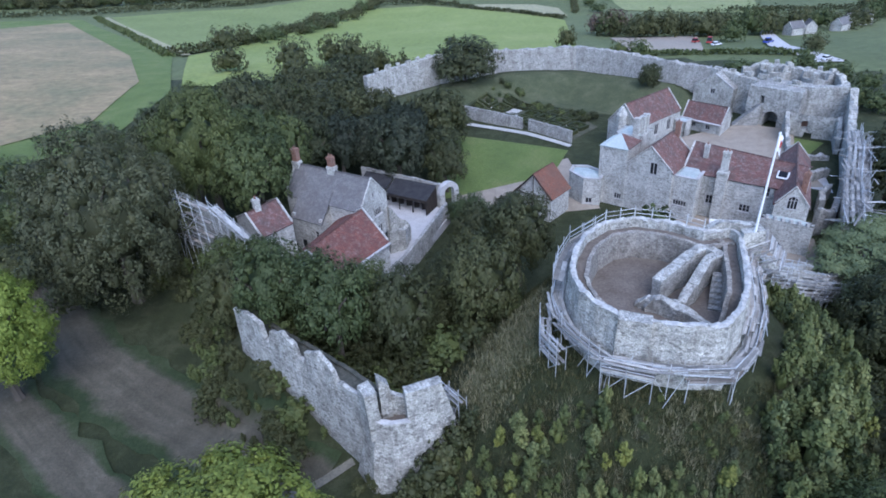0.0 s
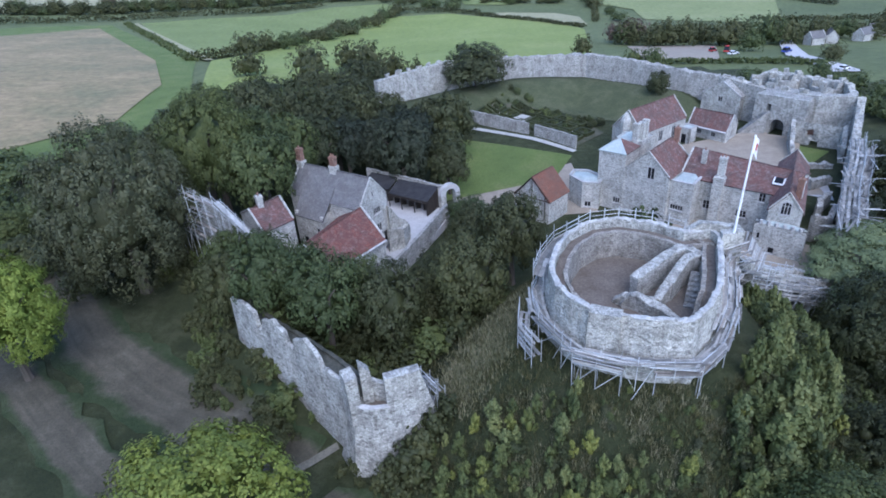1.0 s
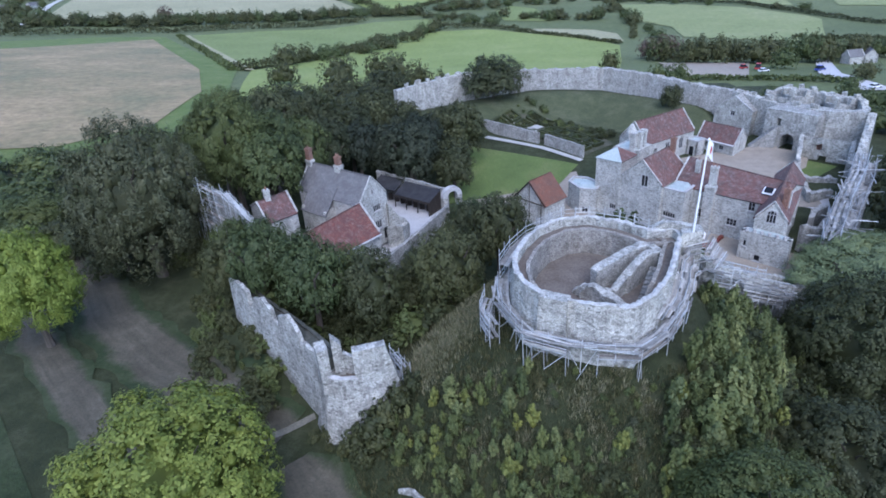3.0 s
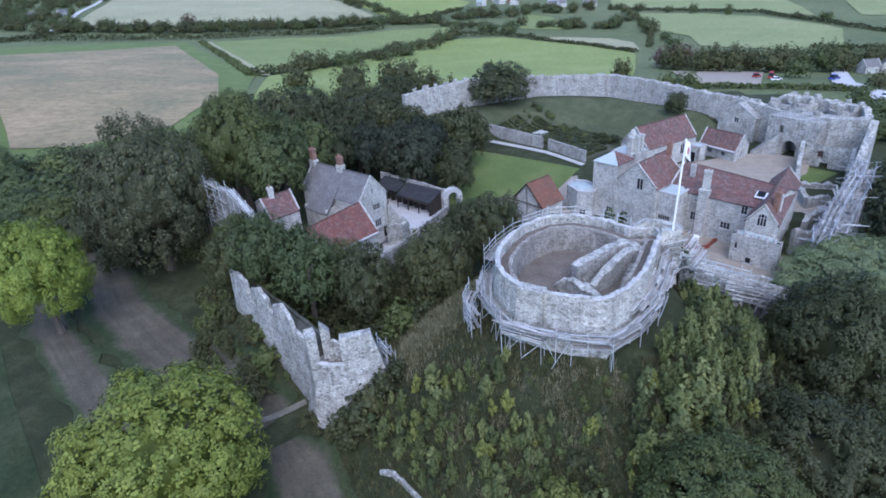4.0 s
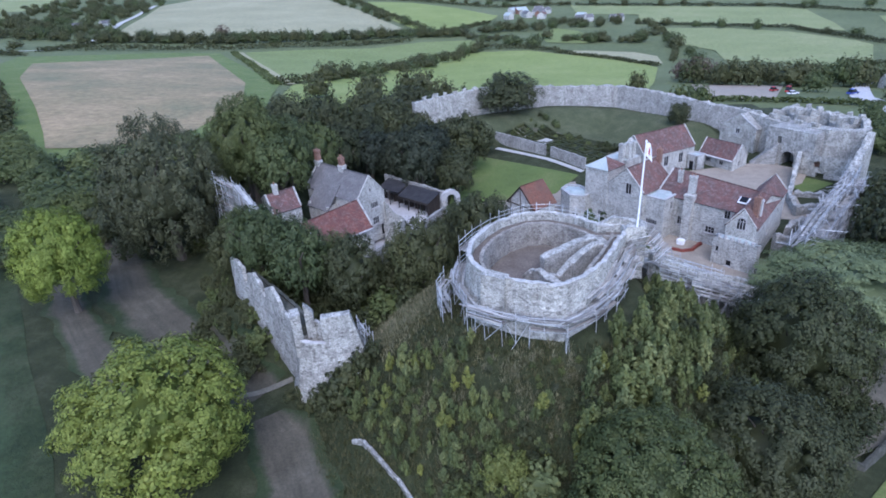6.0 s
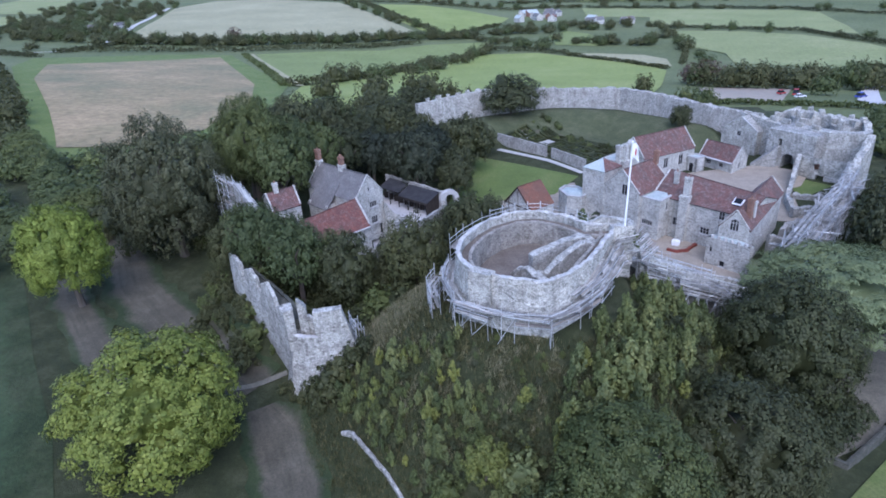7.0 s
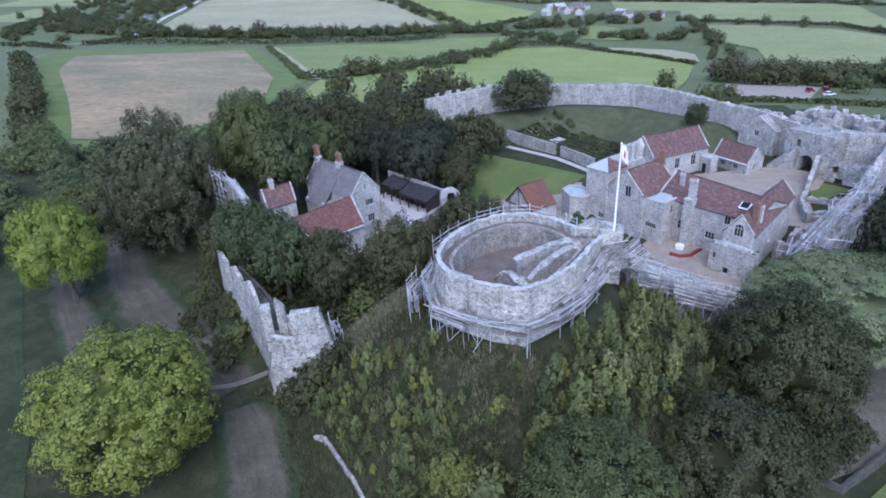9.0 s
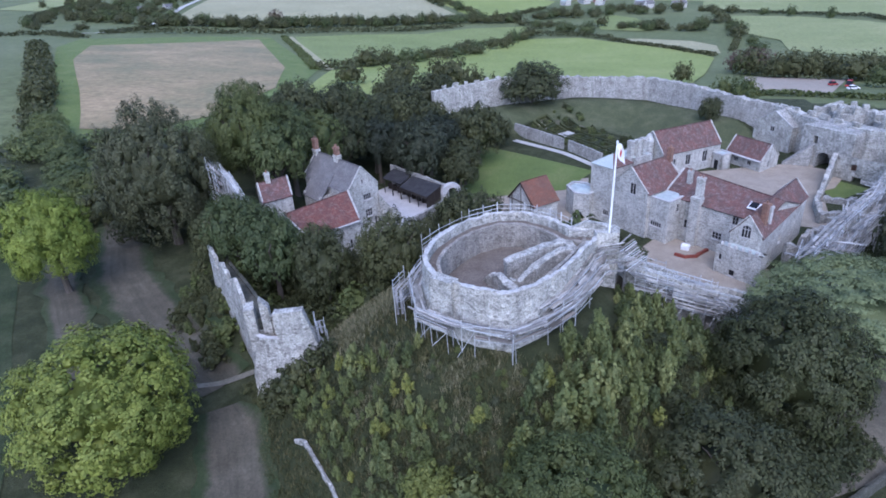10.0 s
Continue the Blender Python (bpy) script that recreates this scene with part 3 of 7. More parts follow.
def drape(name, outline, mat, lift=0.06, cells=12):
    """A patch of ground with four sides, laid over the land."""
    (ax, ay), (bx, by), (cx, cy), (dx, dy) = outline
    vs, fs = [], []
    for i in range(cells + 1):
        for j in range(cells + 1):
            u, v = i / cells, j / cells
            x = (ax * (1 - u) + bx * u) * (1 - v) + (dx * (1 - u) + cx * u) * v
            y = (ay * (1 - u) + by * u) * (1 - v) + (dy * (1 - u) + cy * u) * v
            vs.append((x, y, land(x, y) + lift))
    for i in range(cells):
        for j in range(cells):
            k = i * (cells + 1) + j
            fs.append((k, k + cells + 1, k + cells + 2, k + 1))
    ob = part(name, mesh(name, vs, fs), mat)
    return ob


def ribbon(name, line, widths, mat, lift=0.08, step=1.5, ragged=0.0):
    """A strip of ground along a line: a road or a path."""
    pts = resample([(*p, w) for p, w in zip(line, widths)], step)
    vs, fs = [], []
    for i, (x, y, w) in enumerate(pts):
        a, b = pts[max(0, i - 1)], pts[min(len(pts) - 1, i + 1)]
        d = unit2(a, b)
        for k in range(5):
            o = (k / 4 - 0.5) * w
            if k in (0, 4):
                o *= 1 + ragged * noise.noise(Vector((x * 0.4, y * 0.4, k)))
            px, py = x - d.y * o, y + d.x * o
            vs.append((px, py, land(px, py) + lift))
    for i in range(len(pts) - 1):
        for k in range(4):
            j = i * 5 + k
            fs.append((j, j + 5, j + 6, j + 1))
    me = mesh(name, vs, fs)
    uv = me.uv_layers.new(name="across")
    for lp in me.loops:
        uv.data[lp.index].uv = ((lp.vertex_index % 5) / 4, lp.vertex_index // 5 / max(1, len(pts)))
    return part(name, me, mat)


# ---- ground ----
xs, ys = spread(-82, 76, 1.15, 4500), spread(-46, 124, 1.15, 4500)
gv = [(x, y, land(x, y) + 0.18 * noise.noise(Vector((x * 0.35, y * 0.35, 0))) * sm(400, 100, math.hypot(x, y)) * (0.15 if -30 < x < 66 and 24 < y < 116 else 0.4)) for x in xs for y in ys]
ny = len(ys)
gf = [(i * ny + j, (i + 1) * ny + j, (i + 1) * ny + j + 1, i * ny + j + 1) for i in range(len(xs) - 1) for j in range(ny - 1)]
ground = part("ground", mesh("ground", gv, gf), GRASS)
ground.data.polygons.foreach_set("use_smooth", [True] * len(gf))
ground.data.materials.append(MEADOW)
for p in ground.data.polygons:
    c = p.center
    p.material_index = int(math.hypot(c.x - 5, c.y - 40) > 150)
tagged(ground, "rough grass over motte, banks and farmland", "ground", kind="structure")



def field(outline, mat, label, lift=0.5, rings=9, step=14.0, name="field"):
    """A field on the land: rings that shrink from its hedged outline to its middle."""
    rim = resample(outline, step, True)
    n = len(rim)
    cx, cy = sum(p[0] for p in rim) / n, sum(p[1] for p in rim) / n
    vs = [(cx + (x - cx) * k / rings, cy + (y - cy) * k / rings) for k in range(1, rings + 1) for x, y in rim] + [(cx, cy)]
    fs = [(k * n + i, k * n + (i + 1) % n, (k + 1) * n + (i + 1) % n, (k + 1) * n + i) for k in range(rings - 1) for i in range(n)]
    fs += [(rings * n, i, (i + 1) % n) for i in range(n)]
    me = mesh(name, [(x, y, land(x, y) + lift) for x, y in vs], [f[::-1] for f in fs])
    uv = me.uv_layers.new(name="inward")
    for lp in me.loops:
        uv.data[lp.index].uv = ((lp.vertex_index // n + 1) / rings if lp.vertex_index < rings * n else 0.0, 0.0)
    ob = part(name, me, mat)
    return tagged(ob, label, name.replace("_", " "), kind="structure")


PASTURE = "smooth green pasture between hedges"
field([(-275, 232), (-323, 303), (-266, 364), (-225, 378), (-115, 214), (-89, 133), (-90, 90), (-110, 74), (-135, 79), (-148, 95), (-178, 128), (-224, 177)], LAWN, "green grass headland round the stubble", 0.25)
field([(-269, 250), (-266, 258), (-223, 357), (-130, 210), (-104, 150), (-100, 108), (-116, 88), (-131, 84.5), (-142, 98), (-162, 121), (-218, 181)], STUBBLE, "dry brown stubble field behind the trees", 0.45)
field([(-211, 390), (-177, 429), (-128, 460), (-98, 512), (-54, 552), (-41, 534), (-43, 484), (-86, 347), (-97, 274), (-113, 215)], FIELD_G, PASTURE)
field([(-108, 212), (-104, 232), (-95, 274), (-84, 347), (-76, 402), (-42, 478), (0, 477), (44, 439), (77, 401), (85, 362), (65, 270), (49, 205), (3, 178), (-38, 150), (-70, 135), (-88, 140)], FIELD_B, "bright green pasture beyond the curtain wall")
field([(-365, 451), (-440, 611), (-550, 862), (-545, 978), (-465, 982), (-304, 911), (-214, 766), (-132, 612), (-131, 575), (-186, 521), (-245, 529), (-286, 492), (-345, 443)], PALE, "bleached pale field on the rising ground")
field([(-238, 896), (-170, 905), (-97, 861), (-37, 799), (-48, 721), (-75, 645), (-93, 596), (-111, 596), (-173, 716)], FIELD_B, PASTURE)
field([(24, 473), (51, 471), (86, 459), (99, 435), (94, 389), (81, 401), (49, 439)], PALE, "narrow bleached strip of field")
field([(143, 627), (198, 617), (246, 573), (272, 502), (273, 478), (210, 348), (140, 406), (149, 462), (124, 517)], FIELD_P, "pale green pasture beyond the wood")
field([(65, 903), (150, 883), (319, 809), (339, 775), (314, 642), (294, 571), (253, 620), (208, 653), (127, 689), (141, 776), (65, 790)], FIELD_P, "pale green pasture beyond the village")
field([(12, 595), (31, 645), (53, 615), (67, 531), (51, 517), (18, 528)], FIELD_G, "smooth green pasture beside the village")
field([(-859, 863), (-728, 771), (-629, 631), (-640, 600), (-800, 680)], FIELD_P, "pale green pasture on the far slope")
field([(-1388, 1526), (-1080, 1326), (-836, 992), (-800, 880), (-1100, 1000)], FIELD_P, "pale green pasture on the far slope")
field([(60, 1010), (420, 960), (520, 1100), (120, 1180)], FIELD_B, "pale green pasture on the far slope")
field([(330, 560), (420, 520), (520, 640), (380, 690)], FIELD_P, "pale green pasture beyond the wood")
tagged(drape("car_park", [(79, 253), (65, 184), (92, 182.5), (118, 243)], GRAVEL, 0.4, 10), "pinkish gravel car park beyond the castle wall", "car park", kind="structure")
tagged(ribbon("track", [(-377, 349), (-357, 370), (-368, 433), (-410, 522), (-456, 614), (-510, 740), (-562, 866)], [4, 4, 6, 6, 6, 6, 6], PALE_TRACK, 0.7, 8), "pale farm track between fields", "track", kind="structure")
tagged(ribbon("road", [(120, 150), (126, 190), (150, 240), (190, 300)], [10, 8, 6, 6], PAVING, 0.5, 6), "grey road beyond the castle", "road", kind="structure")
tagged(ribbon("lane", [(-214, 388), (-153, 288), (-109, 213)], [4, 4, 4], PALE, 0.7, 5), "dry grass track along a field edge", "track", kind="structure")
tagged(drape("courtyard", [(23, 50), (24.5, 70), (54.5, 79.6), (48, 45)], GRAVEL, 0.12, 40), "pinkish gravel courtyard", "courtyard", kind="structure")
tagged(drape("gate_court", [(48, 60), (50, 79), (58.5, 72), (54, 64)], GRAVEL, 0.16, 20), "pinkish gravel before the gate", "courtyard", kind="structure")
tagged(drape("lower_court", [(21, 41), (15.5, 32.5), (31, 18.5), (36, 29)], GRAVEL, 0.14, 30), "pinkish gravel court below the keep", "courtyard", kind="structure")
tagged(drape("gravel_court", [(-15, 56), (-14, 44), (9, 44.5), (9, 66)], GRAVEL, 0.10, 24), "pinkish gravel forecourt", "courtyard", kind="structure")
tagged(drape("lawn", [(-19, 86), (-17, 53), (4.5, 59.5), (10, 69.5)], LAWN, 0.14, 24), "mown green lawn", "lawn", kind="structure")
field([(-30, 93), (-13, 106.5), (-2, 112), (12, 113.5), (24, 114), (34, 105.5), (44, 95), (48.5, 90), (46, 84), (37, 84), (30, 89), (20, 93), (10, 101), (0, 106), (-8, 101), (-14, 95), (-22, 88)], BANK, "rough grassy bank below the curtain wall", 0.14, 14, 2.5, "grass_bank")
tagged(ribbon("garden_path", [(-9, 89), (3.5, 79.5), (11, 71.5)], [1.7, 1.5, 1.4], CHALK, 0.18), "pale gravel garden path", "path", kind="structure")
tagged(ribbon("path", [(-80, 37), (-62, 14.5), (-50, 5), (-40, -1.5), (-33, -6)], [7.5, 9, 10, 10, 7], DIRT, 0.11, 1.2, 0.35), "bare grey earth path along the ditch", "path", kind="structure")
tagged(ribbon("bare_patch", [(-74, 15), (-68, 8.5), (-60, 1), (-52, -6), (-43, -13)], [5, 6, 6, 6, 5], DIRT, 0.15, 1.2, 0.4), "bare grey earth patch", "path", kind="structure")
tagged(ribbon("path_south", [(-31, -9), (-27.5, -13), (-23, -20), (-19, -28)], [5, 8, 7.5, 7], DIRT, 0.11, 1.2, 0.3), "bare grey earth path round the motte", "path", kind="structure")
tagged(ribbon("postern_path", [(-36, -6.5), (-32.5, -5.0), (-29.7, -3.6)], [0.8, 0.8, 0.8], TRODDEN, 0.16), "narrow pale path to the postern", "path", kind="structure")
field([(-96, 24), (-83, 16), (-72.5, 5), (-65, -3.5), (-58, -10.5), (-51, -17.5), (-45, -25), (-44, -34), (-60, -40), (-96, -34)], HAZED, "green meadow with green haze in its colour, beside the ditch path", 0.06, 24, 3.0, "meadow")
tagged(ribbon("crest_grass", [(-19.5, -3.4), (-16.6, -1.6), (-13.4, 0.7), (-10.6, 3.6), (-9.6, 6.2)], [2.5, 4.5, 5.0, 3.6, 2.5], CREST, 0.10, 0.8, 0.6), "dry pale grass along the crest of the slope", "grass", kind="structure")
tagged(drape("lawn_south", [(28, -16), (42, -16), (60, 2), (39.5, -4.6)], LAWN, 0.12, 14), "mown grass below the bank", "lawn", kind="structure")
tagged(ribbon("bank_path", [(30, -5), (37, 1), (46, 12), (50, 22)], [6, 8, 6, 5], TRODDEN, 0.11, 1.2, 0.3), "bare earth path below the bank", "path", kind="structure")

# ---- the keep on the motte ----
RIM = [(-8.2, 0.6), (-8.1, -1.4), (-7.3, -3.4), (-6.1, -5.2), (-3.5, -6.5), (-1.2, -7.5), (1.7, -7.9), (4.0, -5.9), (6.3, -2.8), (7.7, 0.2), (8.8, 3.0), (9.9, 5.4), (9.7, 7.2),
       (6.8, 7.2), (5.6, 8.6), (4.3, 9.8), (1.2, 11.3), (-2.0, 11.0), (-5.0, 8.7), (-6.8, 5.7), (-8.0, 2.6)]
keep = thing("castle_keep", "pale limestone shell keep, roofless, on the motte", "castle keep")
shell = levels(-0.75, lambda x, y, s: land(x, y) - 0.6, 13.0, 3, -0.35) + levels(-0.35, 13.0, 16.85, 9, 0.0) + [(0.0, 16.95, False), (0.45, 16.95, False), (0.47, 13.9, False)]
low_front = lambda x, y: 2.1 * sm(-2.0, -4.4, y) * sm(7.0, 5.0, x)
part("wall_cap", loft(RIM, [(0.0, 16.75, False), (-0.03, 16.99, False), (0.22, 17.06, False), (0.48, 16.99, False), (0.46, 16.75, False)], True, 0.28, 0.13, 2.4, jag=0.24, seed=2), PALE_CAP, keep, "pale weathered top of the wall")
part("outer_wall", loft(RIM, shell, True, 0.35, 0.12, 1.3, jag=0.24, seed=2), STONE, keep)
part("wall_walk", loft(RIM, [(k, lambda x, y, s: 15.9 - low_front(x, y), True) for k in (0.5, 0.9, 1.35)], True, 0.6, 0.03), MUD, keep, "brown earth wall walk")
part("inner_wall", loft(RIM, [(1.34, lambda x, y, s: 15.8 - low_front(x, y), True), (1.34, lambda x, y, s: 16.05 - low_front(x, y), False), (1.72, lambda x, y, s: 16.05 - low_front(x, y), False)] + levels(1.74, lambda x, y, s: 15.9 - low_front(x, y), 12.6, 4, 1.8) + [(1.8, 12.6, True)], True, 0.5, 0.07, 1.2, jag=0.12, seed=9), BROWN, keep)
bm = bmesh.new()
prism(bm, [(-6.4, 0.4), (-6.0, -1.8), (-4.6, -3.6), (-2.6, -4.8), (-0.6, -5.6), (1.2, -6.0), (2.8, -4.6), (4.8, -1.8), (6.2, 1.0), (7.2, 3.4), (7.6, 5.0), (5.9, 6.0), (4.4, 7.4), (3.2, 8.4), (0.9, 9.5), (-1.4, 9.2), (-3.8, 7.4), (-5.2, 4.8), (-6.2, 2.2)], 12.2, 13.0)
part("floor", bm, MUD, keep, "brown earth courtyard floor")


def stub(line, z_low, tops, thick, seed, mat=None, parent=keep, name="cross_wall", rough=0.09, jag=0.35):
    ends = [0.0]
    for a, b in zip(line, line[1:]):
        ends.append(ends[-1] + math.dist(a, b))
    z = lambda x, y, s: float(np.interp(s, ends, tops))
    low = lambda x, y, s: z_low(x, y) if callable(z_low) else z_low
    rows = levels(-thick / 2, low, z, 4) + [(-thick / 2, z, False), (0.0, lambda x, y, s: z(x, y, s) + 0.04, False), (thick / 2, z, False)] + levels(thick / 2, z, low, 4)[1:] + [(thick / 2, low, False)]
    # sky light on the wall tops put into colour: paler cap, darker faces
    if name == "cross_wall":
        cap = [(-thick / 2 - 0.05, lambda x, y, s: z(x, y, s) - 0.12, False), (-thick / 2 - 0.04, lambda x, y, s: z(x, y, s) + 0.06, False), (0.0, lambda x, y, s: z(x, y, s) + 0.10, False),
               (thick / 2 + 0.04, lambda x, y, s: z(x, y, s) + 0.06, False), (thick / 2 + 0.05, lambda x, y, s: z(x, y, s) - 0.12, False)]
        part("wall_cap", loft(line, cap, False, 0.5, rough, 1.2, jag=jag, seed=seed), STONE, parent)
        mat = STONE_DARK
    return part(name, loft(line, rows, False, 0.5, rough, 1.2, jag=jag, seed=seed), mat or STONE, parent)


stub([(0.1, 1.8), (1.6, 2.7), (2.8, 3.5), (4.4, 4.6), (5.9, 5.4)], 12.8, [15.1, 15.5, 15.8, 16.0, 16.1], 0.95, 1, jag=0.22)
stub([(5.7, 5.5), (6.6, 5.1), (7.0, 4.4)], 12.8, [16.1, 16.0, 15.9], 0.8, 8, jag=0.15)
stub([(3.1, 0.8), (4.3, 2.1), (5.3, 3.2), (6.4, 3.9), (7.4, 4.3)], 12.8, [15.0, 15.6, 15.9, 16.0, 15.9], 0.8, 2, jag=0.22)
stub([(0.9, -0.5), (1.7, -0.2), (2.4, 0.4), (3.1, 0.9)], 12.8, [14.3, 13.9, 14.4, 14.9], 0.75, 3, rough=0.14, jag=0.4)
stub([(-1.5, 0.3), (-0.9, 0.2), (-0.1, -0.4), (1.1, -2.0), (2.3, -3.4), (3.5, -4.5)], 12.8, [13.5, 14.3, 14.6, 14.4, 14.0, 13.6], 0.8, 4, rough=0.14, jag=0.3)
stub([(-1.9, 1.2), (-1.2, 0.6), (-0.8, 0.2)], 12.8, [13.4, 14.2, 14.1], 0.7, 5, rough=0.16, jag=0.4)
for k in range(7):
    f = k / 7
    bm = bmesh.new()
    c = Vector((4.6 + 2.0 * f, -0.6 + 3.6 * f))
    prism(bm, [(c.x - 0.5, c.y), (c.x + 0.6, c.y - 0.5), (c.x + 0.9, c.y), (c.x - 0.2, c.y + 0.5)], 12.9, 13.2 + 0.25 * k)
    part("step", bm, STONE_DARK, keep)
# buttress on the front, and the stump of the gate turret
bt = unit2((-6.05, -5.95), (-3.6, -7.05))
bo = Vector((bt.y, -bt.x))
bm = bmesh.new()
P0, P1 = Vector((-5.9, -4.9)), Vector((-3.5, -6.0))
base = [P0 + bo * 1.15, P1 + bo * 1.15, P1 - bo * 0.3, P0 - bo * 0.3]
up = [P0 + bo * 1.0, P1 + bo * 1.0, P1 - bo * 0.25, P0 - bo * 0.25]
hull(bm, [(p.x, p.y, 11.4) for p in base], [(p.x, p.y, 17.1) for p in up])
bmesh.ops.recalc_face_normals(bm, faces=bm.faces)
bmesh.ops.subdivide_edges(bm, edges=bm.edges, cuts=5, use_grid_fill=True)
for v in bm.verts:
    v.co += noise.noise_vector(v.co * 1.1) * 0.08
part("buttress", bm, STONE, keep)
bm = bmesh.new()
hull(bm, [(9.2, 4.6, 11.0), (11.7, 4.6, 11.0), (12.0, 7.4, 11.0), (9.4, 7.2, 11.0)], [(9.5, 4.8, 17.45), (11.4, 4.95, 17.5), (11.6, 6.0, 17.4), (9.7, 5.8, 17.5)])
bmesh.ops.recalc_face_normals(bm, faces=bm.faces)
bmesh.ops.subdivide_edges(bm, edges=bm.edges, cuts=7, use_grid_fill=True)
for v in bm.verts:
    v.co += noise.noise_vector(v.co * 1.1) * 0.12
part("turret", bm, STONE, keep)
stub([(6.7, 7.3), (7.6, 7.5), (8.4, 7.4), (9.8, 7.1), (11.5, 6.7)], 12.5, [16.9, 17.2, 17.6, 17.7, 17.4], 0.8, 7, name="turret_wall", jag=0.2)
stub([(11.5, 5.0), (11.6, 6.7)], 12.5, [17.5, 17.5], 0.7, 6, name="turret_wall", jag=0.15)
bm = bmesh.new()
prism(bm, [(8.2, 5.4), (9.8, 5.6), (11.5, 5.8), (11.4, 6.8), (7.4, 7.2)], 13.0, 16.0)
part("turret_floor", bm, MUD, keep, "brown earth wall walk")

flagpole = thing("flagpole", "tall white flagpole with a white and red flag", "flagpole")
bm = bmesh.new()
ring = [(math.cos(q * math.pi / 4), math.sin(q * math.pi / 4)) for q in range(8)]
hull(bm, [(10.75 + p * 0.13, 5.1 + q * 0.13, 16.4) for p, q in ring], [(10.95 + p * 0.08, 5.1 + q * 0.08, 27.3) for p, q in ring])
part("pole", bm, WHITE, flagpole)
bm = bmesh.new()
hull(bm, [(10.95 + p * 0.14, 5.1 + q * 0.14, 27.3) for p, q in ring], [(10.95 + p * 0.05, 5.1 + q * 0.05, 27.3 + 0.18) for p, q in ring])
part("finial", bm, WHITE, flagpole)


def cloth(u, v):
    x = 1.5 * u
    return (10.98 + x * 0.55 + 0.10 * math.sin(5 * u + 2 * v), 5.1 + x * 0.35 + 0.16 * math.sin(7 * u + 1.4 * v), 27.3 - 0.15 - 1.5 * v - 0.9 * u * u)


def cloth_patch(u0, u1, v0, v1, lift, n=8):
    vs = [cloth(u0 + (u1 - u0) * i / n, v0 + (v1 - v0) * j / n) for i in range(n + 1) for j in range(n + 1)]
    vs = [(x - lift * 0.5, y - lift, z) for x, y, z in vs]
    return mesh("cloth", vs, [(i * (n + 1) + j, (i + 1) * (n + 1) + j, (i + 1) * (n + 1) + j + 1, i * (n + 1) + j + 1) for i in range(n) for j in range(n)])


flag = part("flag", cloth_patch(0, 1, 0, 1, 0.0), WHITE, flagpole, "drooping white flag")
part("emblem", cloth_patch(0.32, 0.68, 0.30, 0.72, 0.02), RED, flag)


# ---- curtain wall and corner tower ----
def wall_thing(name, label, line, tops, thick, low=None, mat=None, seed=0, jag=0.3, step=0.6, batter=0.35, walk=0.0, walk_z=None, walk_mat=None, category="castle wall"):
    """A stretch of old wall: outer face on the right of the line, uneven top, and a wall walk behind it if wanted."""
    top = thing(name, label, category)
    ends = [0.0]
    for a, b in zip(line, line[1:]):
        ends.append(ends[-1] + math.dist(a, b))
    z = lambda x, y, s: float(np.interp(s, ends, tops))
    lo = low or (lambda x, y, s: land(x, y) - 0.8)
    rows = levels(-batter, lo, z, 6, 0.0) + [(0.0, z, False), (thick * 0.5, lambda x, y, s: z(x, y, s) + 0.05, False), (thick, z, False)]
    if walk:
        w = (lambda x, y, s: walk_z) if walk_z else (lambda x, y, s: z(x, y, s) - 1.5)
        rows += [(thick + 0.02, w, False)]
        part("wall_walk", loft(line, [(thick, w, False), (thick + walk, w, False), (thick + walk + 0.02, lambda x, y, s: w(x, y, s) + 0.3, False), (thick + walk + 0.4, lambda x, y, s: w(x, y, s) + 0.3, False),
                                      (thick + walk + 0.42, lo, False)], False, step, 0.06, jag=0.1, seed=seed + 1), walk_mat or STONE_DARK, top)
    else:
        rows += levels(thick, z, lo, 5)[1:] + [(thick, lo, False)]
    part("wall", loft(line, rows, False, step, 0.10, 1.0, jag=jag, seed=seed), mat or STONE, top)
    return top


wall_thing("curtain_wall", "pale limestone curtain wall with worn merlons", [(-41.6, 9.3), (-39.5, 6.9), (-38.1, 5.4), (-37.9, 5.2), (-37.3, 4.7), (-37.1, 4.5), (-35.5, 3.0), (-34.4, 2.0), (-34.2, 1.8), (-33.4, 1.1), (-33.2, 0.9), (-31.8, -0.5), (-30.4, -1.9), (-30.2, -2.1), (-28.8, -3.6), (-27.2, -5.3)],
           [11.2, 11.9, 11.6, 9.9, 9.9, 11.2, 12.2, 11.3, 9.9, 9.9, 11.2, 12.2, 11.1, 10.0, 9.95, 10.3], 0.45, walk=1.15, seed=11, jag=0.25, step=0.22, mat=STONE_MID, walk_z=9.8, walk_mat=DARK_OLIVE)
tower = thing("corner_tower", "ruined open corner tower of pale limestone", "castle tower")
TW = [(-27.5, -5.0), (-26.9, -6.0), (-25.4, -6.5), (-23.7, -6.4), (-20.4, -5.2), (-20.5, -3.6), (-24.2, -3.2)]
part("tower_wall", loft(TW, levels(-1.45, lambda x, y, s: land(x, y) - 1.0, 7.6, 7, 0.0) + [(0.0, 8.5, False), (0.4, 8.5, False), (0.42, 7.7, True)], True, 0.4, 0.12, 1.0, jag=0.2, seed=21), STONE_MID, tower)
part("parapet_cap", loft([(-26.9, -6.0), (-25.4, -6.5), (-23.7, -6.4)], [(-0.03, 8.4, False), (-0.03, 8.62, False), (0.43, 8.62, False), (0.43, 8.4, False)], False, 0.3, 0.07, 1.6, jag=0.2, seed=21), COPING, tower)
bm = bmesh.new()
prism(bm, TW, 7.2, 7.75)
part("floor", bm, MUD, tower, "brown earth floor")
